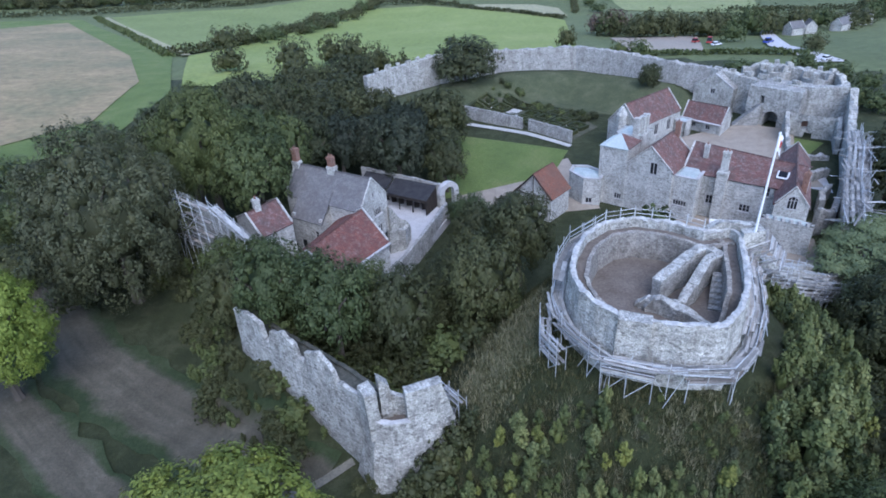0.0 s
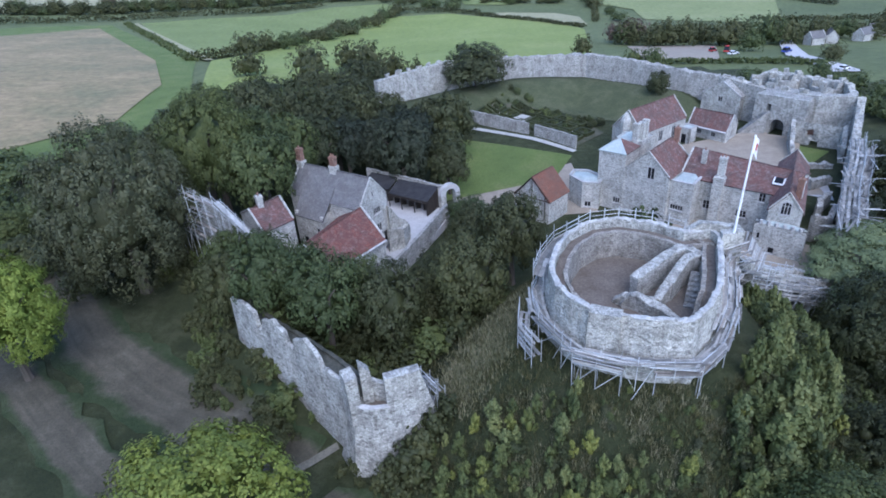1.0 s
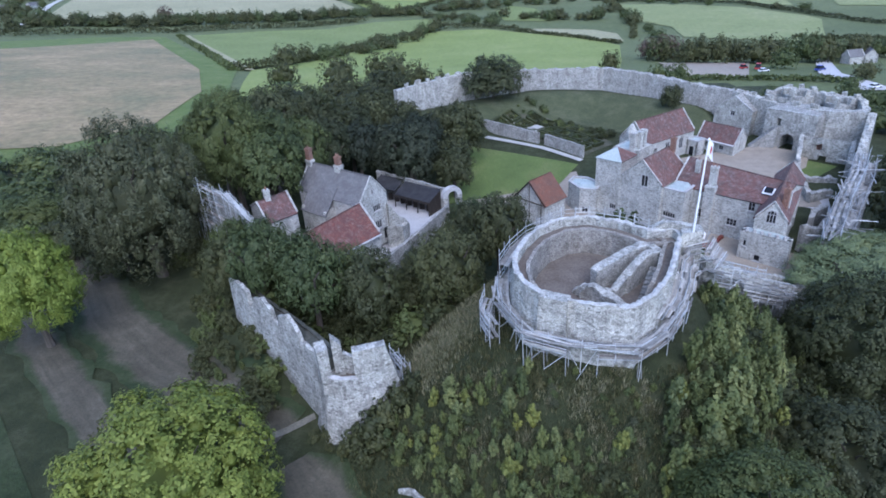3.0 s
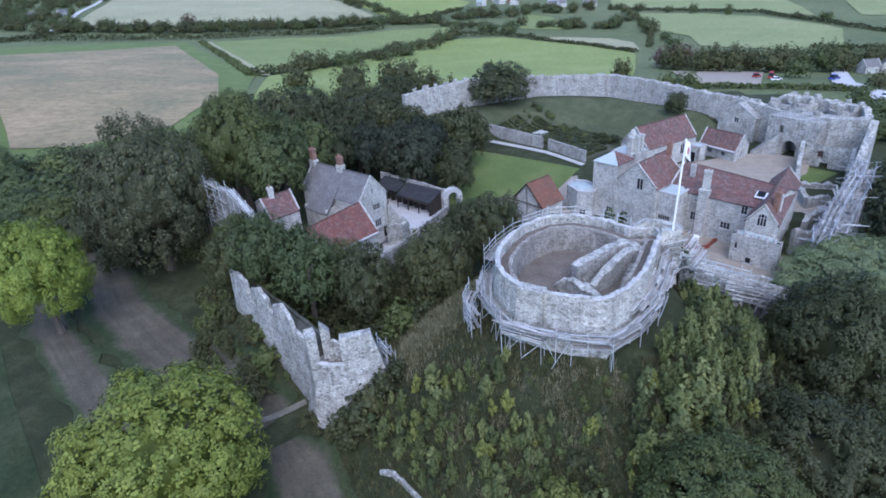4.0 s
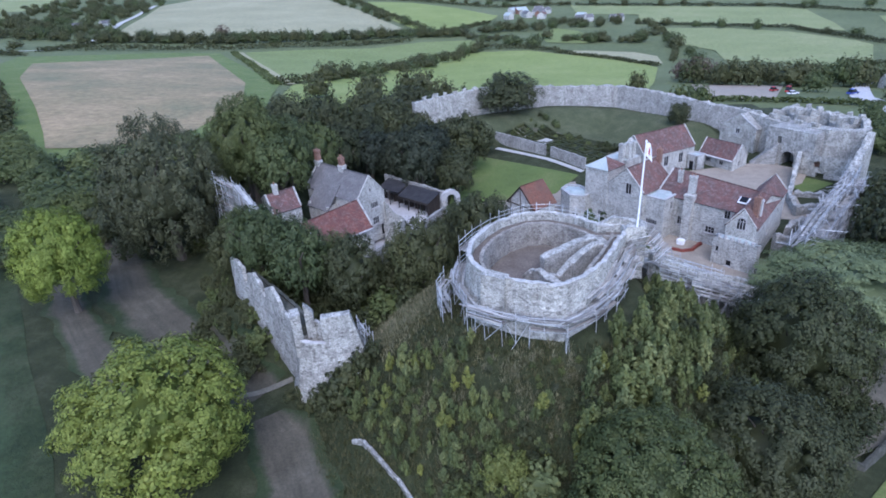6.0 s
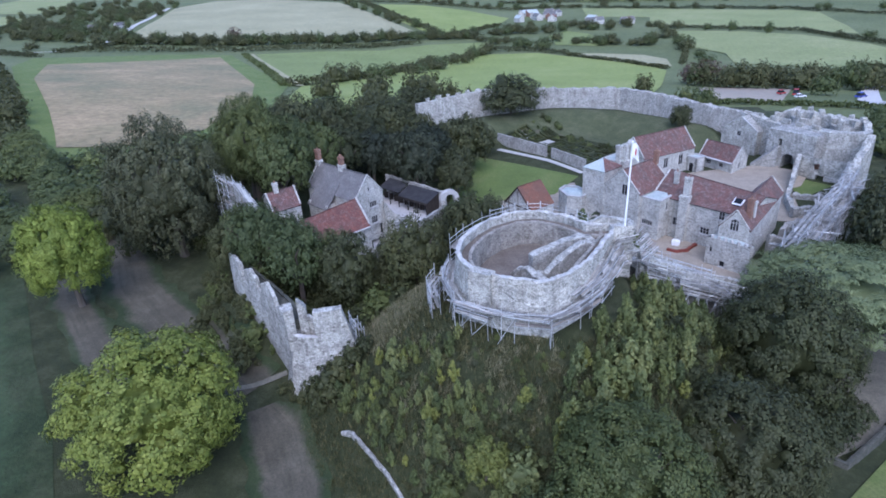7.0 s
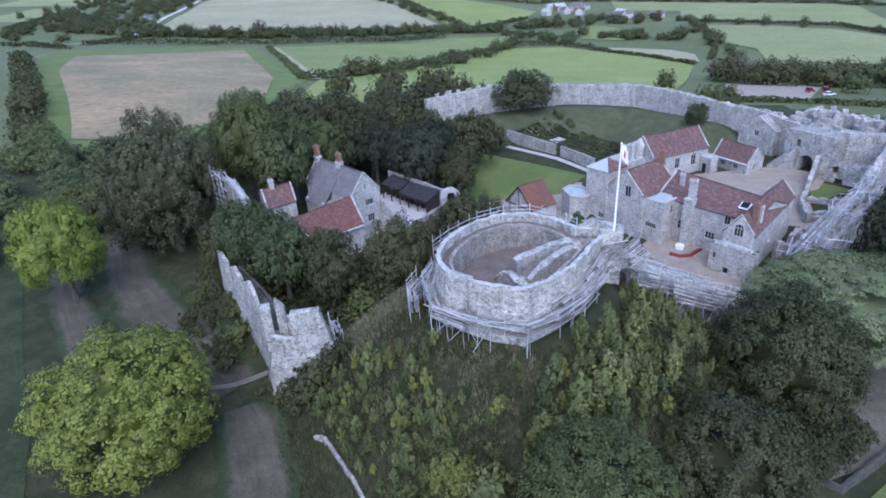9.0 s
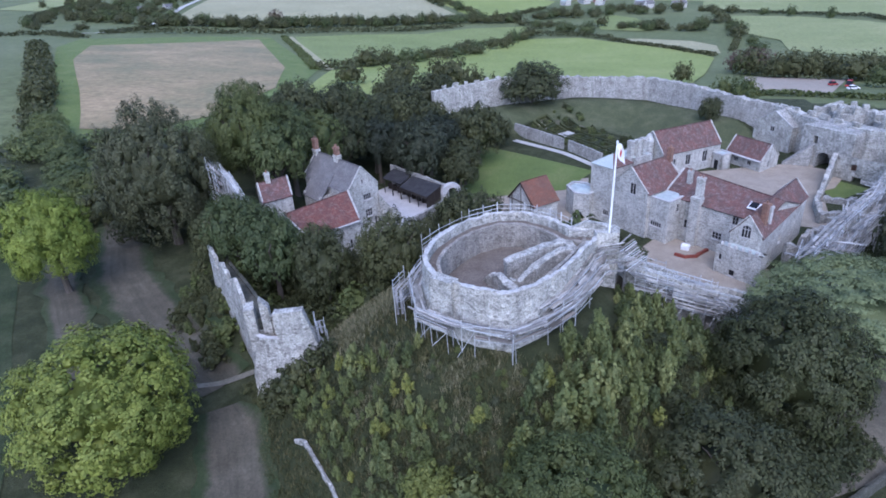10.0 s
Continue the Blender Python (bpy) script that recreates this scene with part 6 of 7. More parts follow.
def crown_data(name, seed, boughs, clumps, leaves, size=0.30, flat=0.75, cone=0.0, rag=0.12, tall=1.0, plate=0.85, leaf=0.42, open_=0.0, up=0.35, bottom=-0.55, form=0.15):
    """A crown of unit radius: boughs on a dome, each a mass of clumps of leaves on its outer side, with dark gaps between."""
    g = np.random.default_rng(seed)
    unit = lambda v: v / (np.linalg.norm(v, axis=-1, keepdims=True) + 1e-9)
    k = np.arange(boughs)
    z = np.clip(1 - (1 - bottom) * (k + 0.5) / boughs + g.normal(0, 0.05, boughs), bottom, 0.9995)
    a = k * 2.39996 + g.normal(0, 0.35, boughs)
    q = np.sqrt(1 - z * z) * (1 - cone * (z - bottom) / (1 - bottom))
    rb = size * g.uniform(0.68, 1.28, boughs)
    reach = (1 - rb * 0.9) * g.uniform(1 - rag * 1.5, 1 + rag * 0.5, boughs)
    bc = np.stack([q * np.cos(a) * reach, q * np.sin(a) * reach, z * flat * reach], 1)
    bo = unit(np.stack([q * np.cos(a), q * np.sin(a), z * 0.9 + 0.15], 1))
    # clumps on each bough
    cd = unit(g.normal(0, 1, (boughs, clumps, 3)) + bo[:, None] * 0.75 + np.array([0, 0, 0.35]))
    squash = np.array([1, 1, plate * tall])
    cc = bc[:, None] + cd * (rb[:, None] * g.uniform(0.62, 1.08, (boughs, clumps)))[..., None] * squash
    rc = (rb[:, None] * g.uniform(0.28, 0.46, (boughs, clumps)))
    # leaves on each clump
    ld = unit(g.normal(0, 1, (boughs, clumps, leaves, 3)) + cd[:, :, None] * 0.7 + np.array([0, 0, 0.25]))
    p = (cc[:, :, None] + ld * (rc[..., None] * g.uniform(0.5, 1.15, ld.shape[:3]))[..., None] * (1, 1, tall)).reshape(-1, 3)
    nr = unit(ld * 0.85 + cd[:, :, None] * 0.5 + bo[:, None, None] * form + np.array([0, 0, up * 0.8]) + g.normal(0, 0.2, ld.shape)).reshape(-1, 3)
    u = unit(np.cross(nr, g.normal(0, 1, nr.shape)))
    w = np.cross(nr, u)
    s = (leaf * np.repeat(rc.reshape(-1), leaves) * g.uniform(0.6, 1.3, len(p)))[:, None]
    keep_ = g.random(len(p)) > open_
    p, nr, u, w, s = p[keep_], nr[keep_], u[keep_], w[keep_], s[keep_]
    quad = np.stack([p - u * s - nr * s * 0.2, p - w * s * 0.62 + u * s * 0.1, p + u * s * 1.05 - nr * s * 0.25, p + w * s * 0.66 - u * s * 0.1], 1)
    vs = [quad.reshape(-1, 3)]
    fs = [(4 * t, 4 * t + 1, 4 * t + 2, 4 * t + 3) for t in range(len(p))]
    # solid hearts of the boughs and of the crown
    first = 4 * len(p)
    heart = bc[:, None] * 0.88 + CLUMP_V[None] * (rb * 0.46)[:, None, None] * squash * g.uniform(0.8, 1.1, (boughs, len(CLUMP_V), 1))
    vs.append(heart.reshape(-1, 3))
    fs += [tuple(int(first + t * len(CLUMP_V) + i) for i in f) for t in range(boughs) for f in CLUMP_F]
    first += boughs * len(CLUMP_V)
    taper = 1 - cone * np.clip(CLUMP_V[:, 2:] - bottom, 0, 2) / (1 - bottom)
    vs.append(CLUMP_V * (0.54, 0.54, 0.54 * flat) * np.concatenate([taper, taper, np.ones_like(taper)], 1))
    fs += [tuple(int(first + i) for i in f) for f in CLUMP_F]
    me = mesh(name, np.concatenate(vs), fs)
    me.polygons.foreach_set("use_smooth", [True] * len(fs))
    return me


def sapling_data(name, seed, shoots=9, leaves=46, leaf=0.14):
    """A sapling of unit radius and height: upright leafy shoots round the tallest, thinning to their tips."""
    g = np.random.default_rng(seed)
    unit = lambda v: v / (np.linalg.norm(v, axis=-1, keepdims=True) + 1e-9)
    k = np.arange(shoots)
    a = k * 2.39996 + g.normal(0, 0.4, shoots)
    q = 0.9 * np.sqrt(k / shoots) * g.uniform(0.75, 1.1, shoots)
    tip = np.stack([q * np.cos(a), q * np.sin(a), 1.0 - 1.25 * q ** 1.5 + g.normal(0, 0.1, shoots)], 1)
    tip[0, 2] = 1.0
    long = g.uniform(0.42, 0.7, shoots)
    foot = tip * (0.62, 0.62, 1.0) - np.stack([k * 0.0, k * 0.0, long], 1)
    f = g.random((shoots, leaves)) ** 0.8
    out = unit(g.normal(0, 1, (shoots, leaves, 3)) * (1, 1, 0.4))
    wide = 0.34 * (1 - f) ** 0.5 + 0.03
    p = (foot[:, None] + (tip - foot)[:, None] * f[..., None] + out * (wide * g.uniform(0.55, 1.1, f.shape))[..., None] * (1, 1, 0.5)).reshape(-1, 3)
    nr = unit(out * 0.7 + np.array([0, 0, 0.75]) + g.normal(0, 0.3, out.shape)).reshape(-1, 3)
    u = unit(np.cross(nr, g.normal(0, 1, nr.shape)))
    w = np.cross(nr, u)
    s = (leaf * g.uniform(0.6, 1.35, len(p)))[:, None]
    z = np.array([1, 1, 0.6])
    quad = np.stack([p - u * s * z, p - w * s * 0.6 * z, p + u * s * z, p + w * s * 0.6 * z], 1)
    vs, fs = [quad.reshape(-1, 3)], [(4 * t, 4 * t + 1, 4 * t + 2, 4 * t + 3) for t in range(len(p))]
    first = 4 * len(p)
    for c, r in [((foot[j] * 0.6 + tip[j] * 0.4) * (0.9, 0.9, 1.0), (0.15, 0.15, long[j] * 0.42)) for j in range(shoots)] + [(np.array([0, 0, -0.45]), (0.42, 0.42, 0.55))]:
        vs.append(CLUMP_V * r + c)
        fs += [tuple(int(first + i) for i in f_) for f_ in CLUMP_F]
        first += len(CLUMP_V)
    me = mesh(name, np.concatenate(vs), fs)
    me.polygons.foreach_set("use_smooth", [True] * len(fs))
    return me


def trunk_data(name, seed):
    """A tapered trunk of unit height with limbs that reach into the crown."""
    g = random.Random(seed)
    bm = bmesh.new()

    def limb(a, b, r0, r1):
        d = (b - a).normalized()
        u = d.orthogonal().normalized()
        v = d.cross(u)
        ring = [(math.cos(k * math.pi / 3.5), math.sin(k * math.pi / 3.5)) for k in range(7)]
        hull(bm, [a + (u * p + v * q) * r0 for p, q in ring], [b + (u * p + v * q) * r1 for p, q in ring])

    fork = Vector((g.uniform(-0.03, 0.03), g.uniform(-0.03, 0.03), 0.42))
    limb(Vector((0, 0, -0.06)), Vector((0, 0, 0.08)), 0.055, 0.038)
    limb(Vector((0, 0, 0.08)), fork, 0.038, 0.028)
    for k in range(6):
        a = k * 1.05 + g.uniform(-0.3, 0.3)
        tip = fork + Vector((math.cos(a) * 0.22, math.sin(a) * 0.22, g.uniform(0.15, 0.38)))
        limb(fork, tip, 0.022, 0.010)
        limb(tip, tip + Vector((math.cos(a + 0.5) * 0.10, math.sin(a + 0.5) * 0.10, 0.10)), 0.010, 0.004)
    bmesh.ops.recalc_face_normals(bm, faces=bm.faces)
    me = bpy.data.meshes.new(name)
    bm.to_mesh(me)
    bm.free()
    me.materials.append(BARK)
    return me


CROWNS = {"broad": [crown_data("crown", sd, 58, 12, 13, 0.24, rag=0.17, plate=0.8, leaf=0.30, bottom=-0.7, form=0.55) for sd in (1, 2, 3, 19)],
          "ball": [crown_data("crown", sd, nb, 16, 18, sz, flat=0.8, rag=0.09, plate=0.85, leaf=0.24, bottom=-0.75, form=0.55) for sd, nb, sz in ((4, 140, 0.17), (15, 120, 0.18))],
          "lime": [crown_data("crown", sd, 150, 14, 19, 0.168, flat=0.85, rag=0.12, plate=0.9, leaf=0.27, bottom=-0.8, form=0.55) for sd in (24, 25)],
          "droopy": [crown_data("crown", 5, 170, 15, 16, 0.15, flat=0.95, rag=0.10, tall=1.5, plate=0.9, leaf=0.26, up=0.2, bottom=-0.85)],
          "layered": [crown_data("crown", 31, 150, 18, 24, 0.17, flat=0.42, rag=0.06, plate=0.8, tall=0.33, leaf=0.17, up=0.9, bottom=-0.1)],
          "wood": [crown_data("crown", sd, 58, 9, 9, 0.26, rag=0.14, plate=0.8, leaf=0.40, bottom=-0.7) for sd in (16, 17, 18)],
          "shrub": [crown_data("crown", sd, 14, 6, 6, 0.38, flat=0.9, rag=0.24, leaf=0.80, open_=0.1, bottom=-0.8) for sd in (6, 7, 8)],
          "spire": [sapling_data("crown", sd) for sd in (9, 10, 14, 20)],
          "far": [crown_data("crown", sd, 20, 6, 5, 0.36, leaf=0.46, rag=0.1, bottom=-0.8) for sd in (11, 12, 13)]}
TRUNKS = [trunk_data("trunk", s) for s in (1, 2, 3)]
tcount = [0]


def tree(x, y, top, r, mat, kind="broad", low=0.28, name="tree", label="", category="tree", group="trees", base=None, rv=None, turn=None):
    """A tree with its foot on the ground, its crown of radius r reaching up to the height top."""
    tcount[0] += 1
    n = tcount[0]
    z = land(x, y) - 0.1 if base is None else base
    h = top - z
    ob = thing(name, label, category, group, at=(x, y, z))
    flat = {"droopy": 0.95, "shrub": 0.9, "spire": 1.0, "ball": 0.8, "lime": 0.85, "layered": 0.42}.get(kind, 0.75)
    rv = rv or min((h * (1 - low)) / 1.85, r * (9 if kind in ("spire", "shrub") else 1.05 if kind in ("broad", "wood") and y > 36 else 1.25))
    data = CROWNS[kind][n % len(CROWNS[kind])]
    cr = new("crown", data)
    if not data.materials:
        data.materials.append(mat)
    cr.material_slots[0].link = "OBJECT"
    cr.material_slots[0].material = mat
    cr.parent = ob
    cr.location = (0, 0, h - rv * 1.02)
    cr.scale = (r, r, rv / flat)
    cr.rotation_euler = (0, 0, (n * 2.4) % 6.28 if turn is None else turn)
    if kind not in ("shrub", "spire"):
        tr = new("trunk", TRUNKS[n % 3])
        tr.parent = ob
        tr.scale = (h * 0.75, h * 0.75, h * 0.92)
        tr.rotation_euler = (0, 0, n)
    return ob


tree(-38.3, -16.6, 14.2, 9.2, L_LIME, "lime", 0.0, "lime_tree", "broad lime tree with bright yellowish-green leaves")
tree(-66.0, 7.8, 19.2, 6.2, L_GOLD, "lime", 0.2, "lime_tree", "lime tree with bright yellowish-green leaves")
D = "dark green broadleaf tree with a dense crown"
M = "mid-green broadleaf tree with a rounded crown"
C = "blackish spreading cedar with layered boughs"
for x, y, top, r, m, k, lab, low in (
        (-60, 26, 26.6, 9.8, L_BEECH, "droopy", "huge dark tree with drooping foliage beside the wall", 0.14), (-66, 27, 15, 7.5, L_DARK, "broad", D, 0.02),
        (-51, 40, 27.2, 7.0, L_OLIVE, "ball", M, 0.15), (-46, 45, 22.5, 4.6, L_MID, "broad", M, 0.15), (-56, 48, 23, 5.6, L_MID, "broad", M, 0.1),
        (-50, 57, 24, 6.0, L_DARK, "broad", D, 0.1), (-44, 68, 20.5, 5.6, L_DARK, "broad", D, 0.1), (-40, 58, 17, 4.4, L_DARK, "broad", D, 0.1), (-58, 66, 19, 6.0, L_DARK, "broad", D, 0.1),
        (-34, 76, 17, 5.0, L_DARK, "broad", D, 0.1), (-28, 82, 14, 3.8, L_DARK, "broad", D, 0.1), (-24, 57, 15.6, 4.8, L_CONIF, "broad", C, 0.05), (-36, 88, 16, 4.8, L_DARK, "broad", D, 0.1),
        (-30, 63, 14, 4.4, L_CONIF, "broad", C, 0.05), (-18.5, 76, 13.5, 4.5, L_DARK, "broad", D, 0.1), (-16, 61, 11.3, 3.4, L_DARK, "broad", D, 0.05), (-22, 68, 14, 4.0, L_CONIF, "broad", C, 0.05), (-13, 85, 9.5, 3.6, L_DARK, "broad", D, 0.1),
        (-6.5, 108.5, 17.4, 9.4, L_DARK, "broad", "large dark tree against the curtain wall", 0.02), (-46, 112, 13, 6.4, L_DARK, "broad", D, 0.1), (-37, 122, 13, 6.4, L_DARK, "broad", D, 0.1), (-60, 104, 14, 6.4, L_DARK, "broad", D, 0.1),
        (-52, 90, 15, 5.6, L_DARK, "broad", D, 0.1), (-72, 84, 14, 6.4, L_DARK, "broad", D, 0.1), (-66, 62, 16, 5.6, L_DARK, "broad", D, 0.1),
        (-43, 52, 19.5, 4.6, L_MID, "broad", M, 0.1), (-52, 64, 20.5, 5.0, L_DARK, "broad", D, 0.1), (-37, 66, 17.5, 4.8, L_DARK, "broad", D, 0.1), (-60, 56, 21, 5.2, L_DARK, "broad", D, 0.1), (-47, 78, 17.5, 5.0, L_MID, "broad", D, 0.1), (-62, 76, 17, 5.4, L_DARK, "broad", D, 0.1), (-70, 70, 15, 5.2, L_DARK, "broad", D, 0.1), (-34.5, 61, 15.5, 4.2, L_CONIF, "broad", C, 0.05), (-27, 73, 14.5, 4.4, L_DARK, "broad", D, 0.1), (-64, 38, 15, 5.0, L_DARK, "broad", D, 0.1), (-40, 82, 15.5, 4.8, L_DARK, "broad", D, 0.1), (-56, 98, 13, 5.5, L_DARK, "broad", D, 0.1),
        (-37.6, 10.2, 18.5, 4.3, L_MID, "broad", D, 0.1), (-31.2, 7.8, 17.5, 4.5, L_MID, "broad", D, 0.1), (-24.3, 7.8, 15.2, 4.3, L_DARK, "broad", D, 0.05), (-15.3, 9.8, 16.9, 4.7, L_DARK, "broad", "tall dark tree at the foot of the motte", 0.05),
        (-8.6, 24.2, 14.9, 4.9, L_DARK, "broad", "dense dark yew beside the keep", 0.05), (-28.2, 13.6, 12.8, 3.8, L_MID, "broad", M, 0.05), (-20.4, 12.8, 11.4, 3.9, L_DARK, "broad", D, 0.05), (-43.4, 14.0, 14.6, 4.0, L_DARK, "broad", D, 0.1), (-34.5, 13.8, 14.8, 3.6, L_MID, "broad", M, 0.1),
        (-19.0, 19.0, 9.8, 3.8, L_DARK, "broad", D, 0.05), (-13.5, 33.5, 9.0, 3.9, L_DARK, "broad", D, 0.05), (-15.0, 26.0, 9.0, 3.8, L_DARK, "broad", D, 0.05), (-7.5, 36, 9.2, 3.9, L_DARK, "broad", D, 0.05), (-13, 43, 5.8, 3.2, L_MID, "broad", M, 0.05), (-40.6, 19.0, 14.2, 3.4, L_MID, "broad", M, 0.1),
        (-44.8, 19.6, 14.6, 3.4, L_OLIVE, "broad", D, 0.1), (-24.5, 66, 15.0, 4.8, L_CONIF, "broad", C, 0.05), (-15.0, 72.5, 15.0, 4.8, L_DARK, "broad", D, 0.05), (-15.8, 56.0, 11.0, 3.6, L_DARK, "broad", D, 0.05), (-44.6, 37.0, 21.6, 5.0, L_MID, "broad", M, 0.1),
        (29.9, 3.6, 11.4, 8.3, L_DEEP, "ball", "large dark round-headed tree below the motte", 0.0),
        (8.6, -22.2, 12.6, 6.6, L_OLIVE, "ball", "mid-green tree on the slope of the motte", 0.05), (2.5, -25.5, 8.0, 3.4, L_MID, "wood", M, 0.05), (14, -23.5, 7.5, 3.0, L_MID, "broad", M, 0.05),
        (42.6, 15.0, 8.4, 14.0, L_BLUE, "layered", "spreading grey-green cedar below the wall", 0.3),
        (54, 30, 12.5, 6.5, L_DARK, "broad", D, 0.05), (60, 42, 11, 6.5, L_DARK, "broad", D, 0.05), (66, 52, 9, 6, L_DARK, "broad", D, 0.05), (50, 22, 8, 5, L_DARK, "broad", D, 0.05), (62, 26, 9, 7, L_DARK, "broad", D, 0.05)):
    r *= 1.2 if y > 36 and x < -12 and k == "broad" and r < 6.5 else 1.0
    tree(x, y, top, r, m, "wood" if k == "broad" and r < 7.5 and (y > 72 or x > 48) else k, low, label=lab)
# added bushes that stand in for the low skirts of the large tree
for x, y, h, r in ((30.4, -5.4, 5.0, 3.4), (33.2, -3.2, 4.6, 3.2), (27.4, -8.2, 5.2, 3.2), (36.2, -0.4, 4.0, 3.0)):
    tree(x, y, land(x, y) + h, r, L_DEEP, "wood", 0.0, "bush", "dark bush added as low foliage of the large trees", "bush", "bushes")
tree(20.8, -12.6, 8.2, 7.6, L_DARK, "ball", 0.0, label="dark round-headed tree on the motte slope", rv=6.6)
tree(-3.6, -20.5, 8.0, 2.3, L_YEL, "wood", 0.05, "bush", "bright yellow-green bush at the foot of the motte", "bush", "bushes")
tree(36.6, 97.0, 10.6, 3.0, L_DARK, "wood", 0.02, "bush", "round dark bush on the grassy bank", "bush", "bushes")
tree(14.6, 13.6, 12.2, 2.3, L_MID, "shrub", 0.02, "bush", "leafy green bush below the keep", "bush", "bushes")
# dark leafy clumps that fill the dark place at the wall foot
for x, y, h in ((15.6, 32.6, 2.6), (14.6, 34.6, 2.2), (16.9, 31.4, 2.4), (13.6, 36.4, 1.8)):
    tree(x, y, land(x, y) + h, 1.4, L_DARK, "shrub", 0.0, "bush", "dark leafy clump against the hall wall", "bush", "bushes")
tree(7.4, 20.5, 13.2, 3.2, L_OLIVE, "shrub", 0.02, "bush", "leafy green bush below the keep", "bush", "bushes")

# shrubs on the motte and on the banks
vg = random.Random(11)


SCRUB = {}


def gather(store, key, kind, x, y, z, r, rv, m):
    """Adds one turned and scaled crown to a joined mesh."""
    data = vg.choice(CROWNS[kind])
    co = np.empty(len(data.vertices) * 3)
    data.vertices.foreach_get("co", co)
    co = co.reshape(-1, 3)
    a = vg.uniform(0, 6.28)
    flat = {"shrub": 0.9, "spire": 1.0}.get(kind, 0.75)
    turned = np.stack([co[:, 0] * math.cos(a) - co[:, 1] * math.sin(a), co[:, 0] * math.sin(a) + co[:, 1] * math.cos(a), co[:, 2]], 1)
    _, vs, fs, n = store.setdefault(key, [m, [], [], 0])
    vs.append(turned * (r, r, rv / flat) + (x, y, z))
    fs += [tuple(i + n for i in p.vertices) for p in data.polygons]
    store[key][3] = n + len(co)


def shrubs(count, xr, yr, hr, mats, kinds=("shrub", "spire"), skip=None, label="leafy green bush on the slope of the motte", group="bushes on the motte", name="bush", slim=0.32, joined=False, gap=0.0):
    made, tried, put = 0, 0, []
    while made < count:
        x, y = vg.uniform(*xr), vg.uniform(*yr)
        tried += 1
        if tried < 9000 and (skip and skip(x, y) or gap and any((x - p) ** 2 + (y - q) ** 2 < gap * gap for p, q in put)):
            continue
        put.append((x, y))
        h = vg.uniform(*hr)
        k = vg.choice(kinds)
        r, m = h * vg.uniform(0.75, 1.15) * (slim if k == "spire" else 0.62), vg.choice(mats)
        if joined:
            gather(SCRUB, (name, label, m.name), k, x, y, land(x, y) - 0.1 + h * 0.46, r, h / 1.85, m)
        else:
            tree(x, y, land(x, y) + h, r, m, k, 0.0, name, label, "bush", group)
        made += 1


for x, y, h in ((-25.2, -9.0, 2.2), (-24.2, -9.0, 3.2), (-22.6, -8.4, 3.8), (-21.2, -7.6, 3.8), (-19.8, -6.6, 3.2), (-18.6, -5.4, 2.6), (-23.4, -10.4, 2.6), (-21.8, -9.8, 2.8)):
    tree(x, y, land(x, y) + h, h * 0.5, L_DARK, "shrub", 0.0, "bush", "leafy green bush below the corner tower", "bush", "bushes on the motte")


def off_motte(x, y):
    r = math.hypot(x - 1.5, y - 2)
    return r < (11.6 if x > 5 else 13.2) or (-7 < x < 4 and -14 < y) or (x < -6 and y > -7.5) or (x < -9 and -4.5 < (x + 16) + (y + 16.6) < 1.2) or x + y < -35.5


STAIR = lambda x, y: abs((x - 12.2) * 0.4974 - (y - 8.0) * 0.8675)
TIPS = (L_FRESH, L_TIP, L_OLIVE, L_FRESH, L_MID)
LOWS = (L_DARK, L_MID, L_DEEP)
SAP = "young leafy saplings and scrub on the motte"
MAT = "low dark scrub covering the foot of the motte"
shrubs(48, (4, 19), (-18, -2), (2.0, 5.4), TIPS, ("spire",), skip=lambda x, y: off_motte(x, y) or x > 14.4 + 0.457 * (y + 10.2) or (x < 7 and y > -10), slim=0.28, gap=1.5)
shrubs(44, (7.5, 14), (-9, 4), (1.0, 2.3), (L_OLIVE, L_MID, L_TIP), ("spire", "spire", "shrub"), skip=lambda x, y: math.hypot(x - 1.5, y - 2) < 10.4 or (x < 8.5 and y > -6), slim=0.36, gap=0.9)
shrubs(70, (-10, 9), (-17, -8.5), (0.35, 0.95), (L_OLIVE, L_MID, L_BEECH, TUFT), ("shrub", "spire"), skip=lambda x, y: math.hypot(x - 1.5, y - 2) < 11.4, label="low scrub in the rough grass of the motte", name="scrub", slim=0.45, joined=True)
shrubs(40, (11, 24), (-4, 8), (1.4, 3.4), TIPS, ("spire",), skip=lambda x, y: off_motte(x, y) or STAIR(x, y) < 2.6, slim=0.32, gap=1.2)
shrubs(44, (11, 24), (-3, 12), (2.4, 4.6), TIPS, ("spire",), skip=lambda x, y: off_motte(x, y) or not (3.2 < (x - 12.2) * 0.4974 - (y - 8.0) * 0.8675 < 8.5), slim=0.28)
shrubs(60, (-21, -5), (-20, -5), (1.0, 2.7), TIPS + (L_TIP, L_YEL), ("spire",), skip=off_motte, slim=0.33, gap=1.1)
shrubs(110, (4, 22), (-20, 4), (1.0, 2.2), LOWS, ("shrub",), skip=lambda x, y: off_motte(x, y) or STAIR(x, y) < 2.6, label=MAT, name="scrub", joined=True)
shrubs(110, (-21, 4), (-22, -8), (0.6, 1.4), LOWS, ("shrub",), skip=lambda x, y: off_motte(x, y) or (-9 < x < 2 and y > -15) or noise.noise(Vector((x * 0.22, y * 0.22, 9))) < -0.05, label=MAT, name="scrub", joined=True)
shrubs(120, (-20, 16), (-24, -6), (0.9, 2.6), TIPS + (L_YEL,), ("spire",), skip=lambda x, y: off_motte(x, y) or (-9 < x < 2 and y > -15) or noise.noise(Vector((x * 0.22, y * 0.22, 9))) < -0.2, label=SAP, name="scrub", slim=0.34, joined=True, gap=0.9)
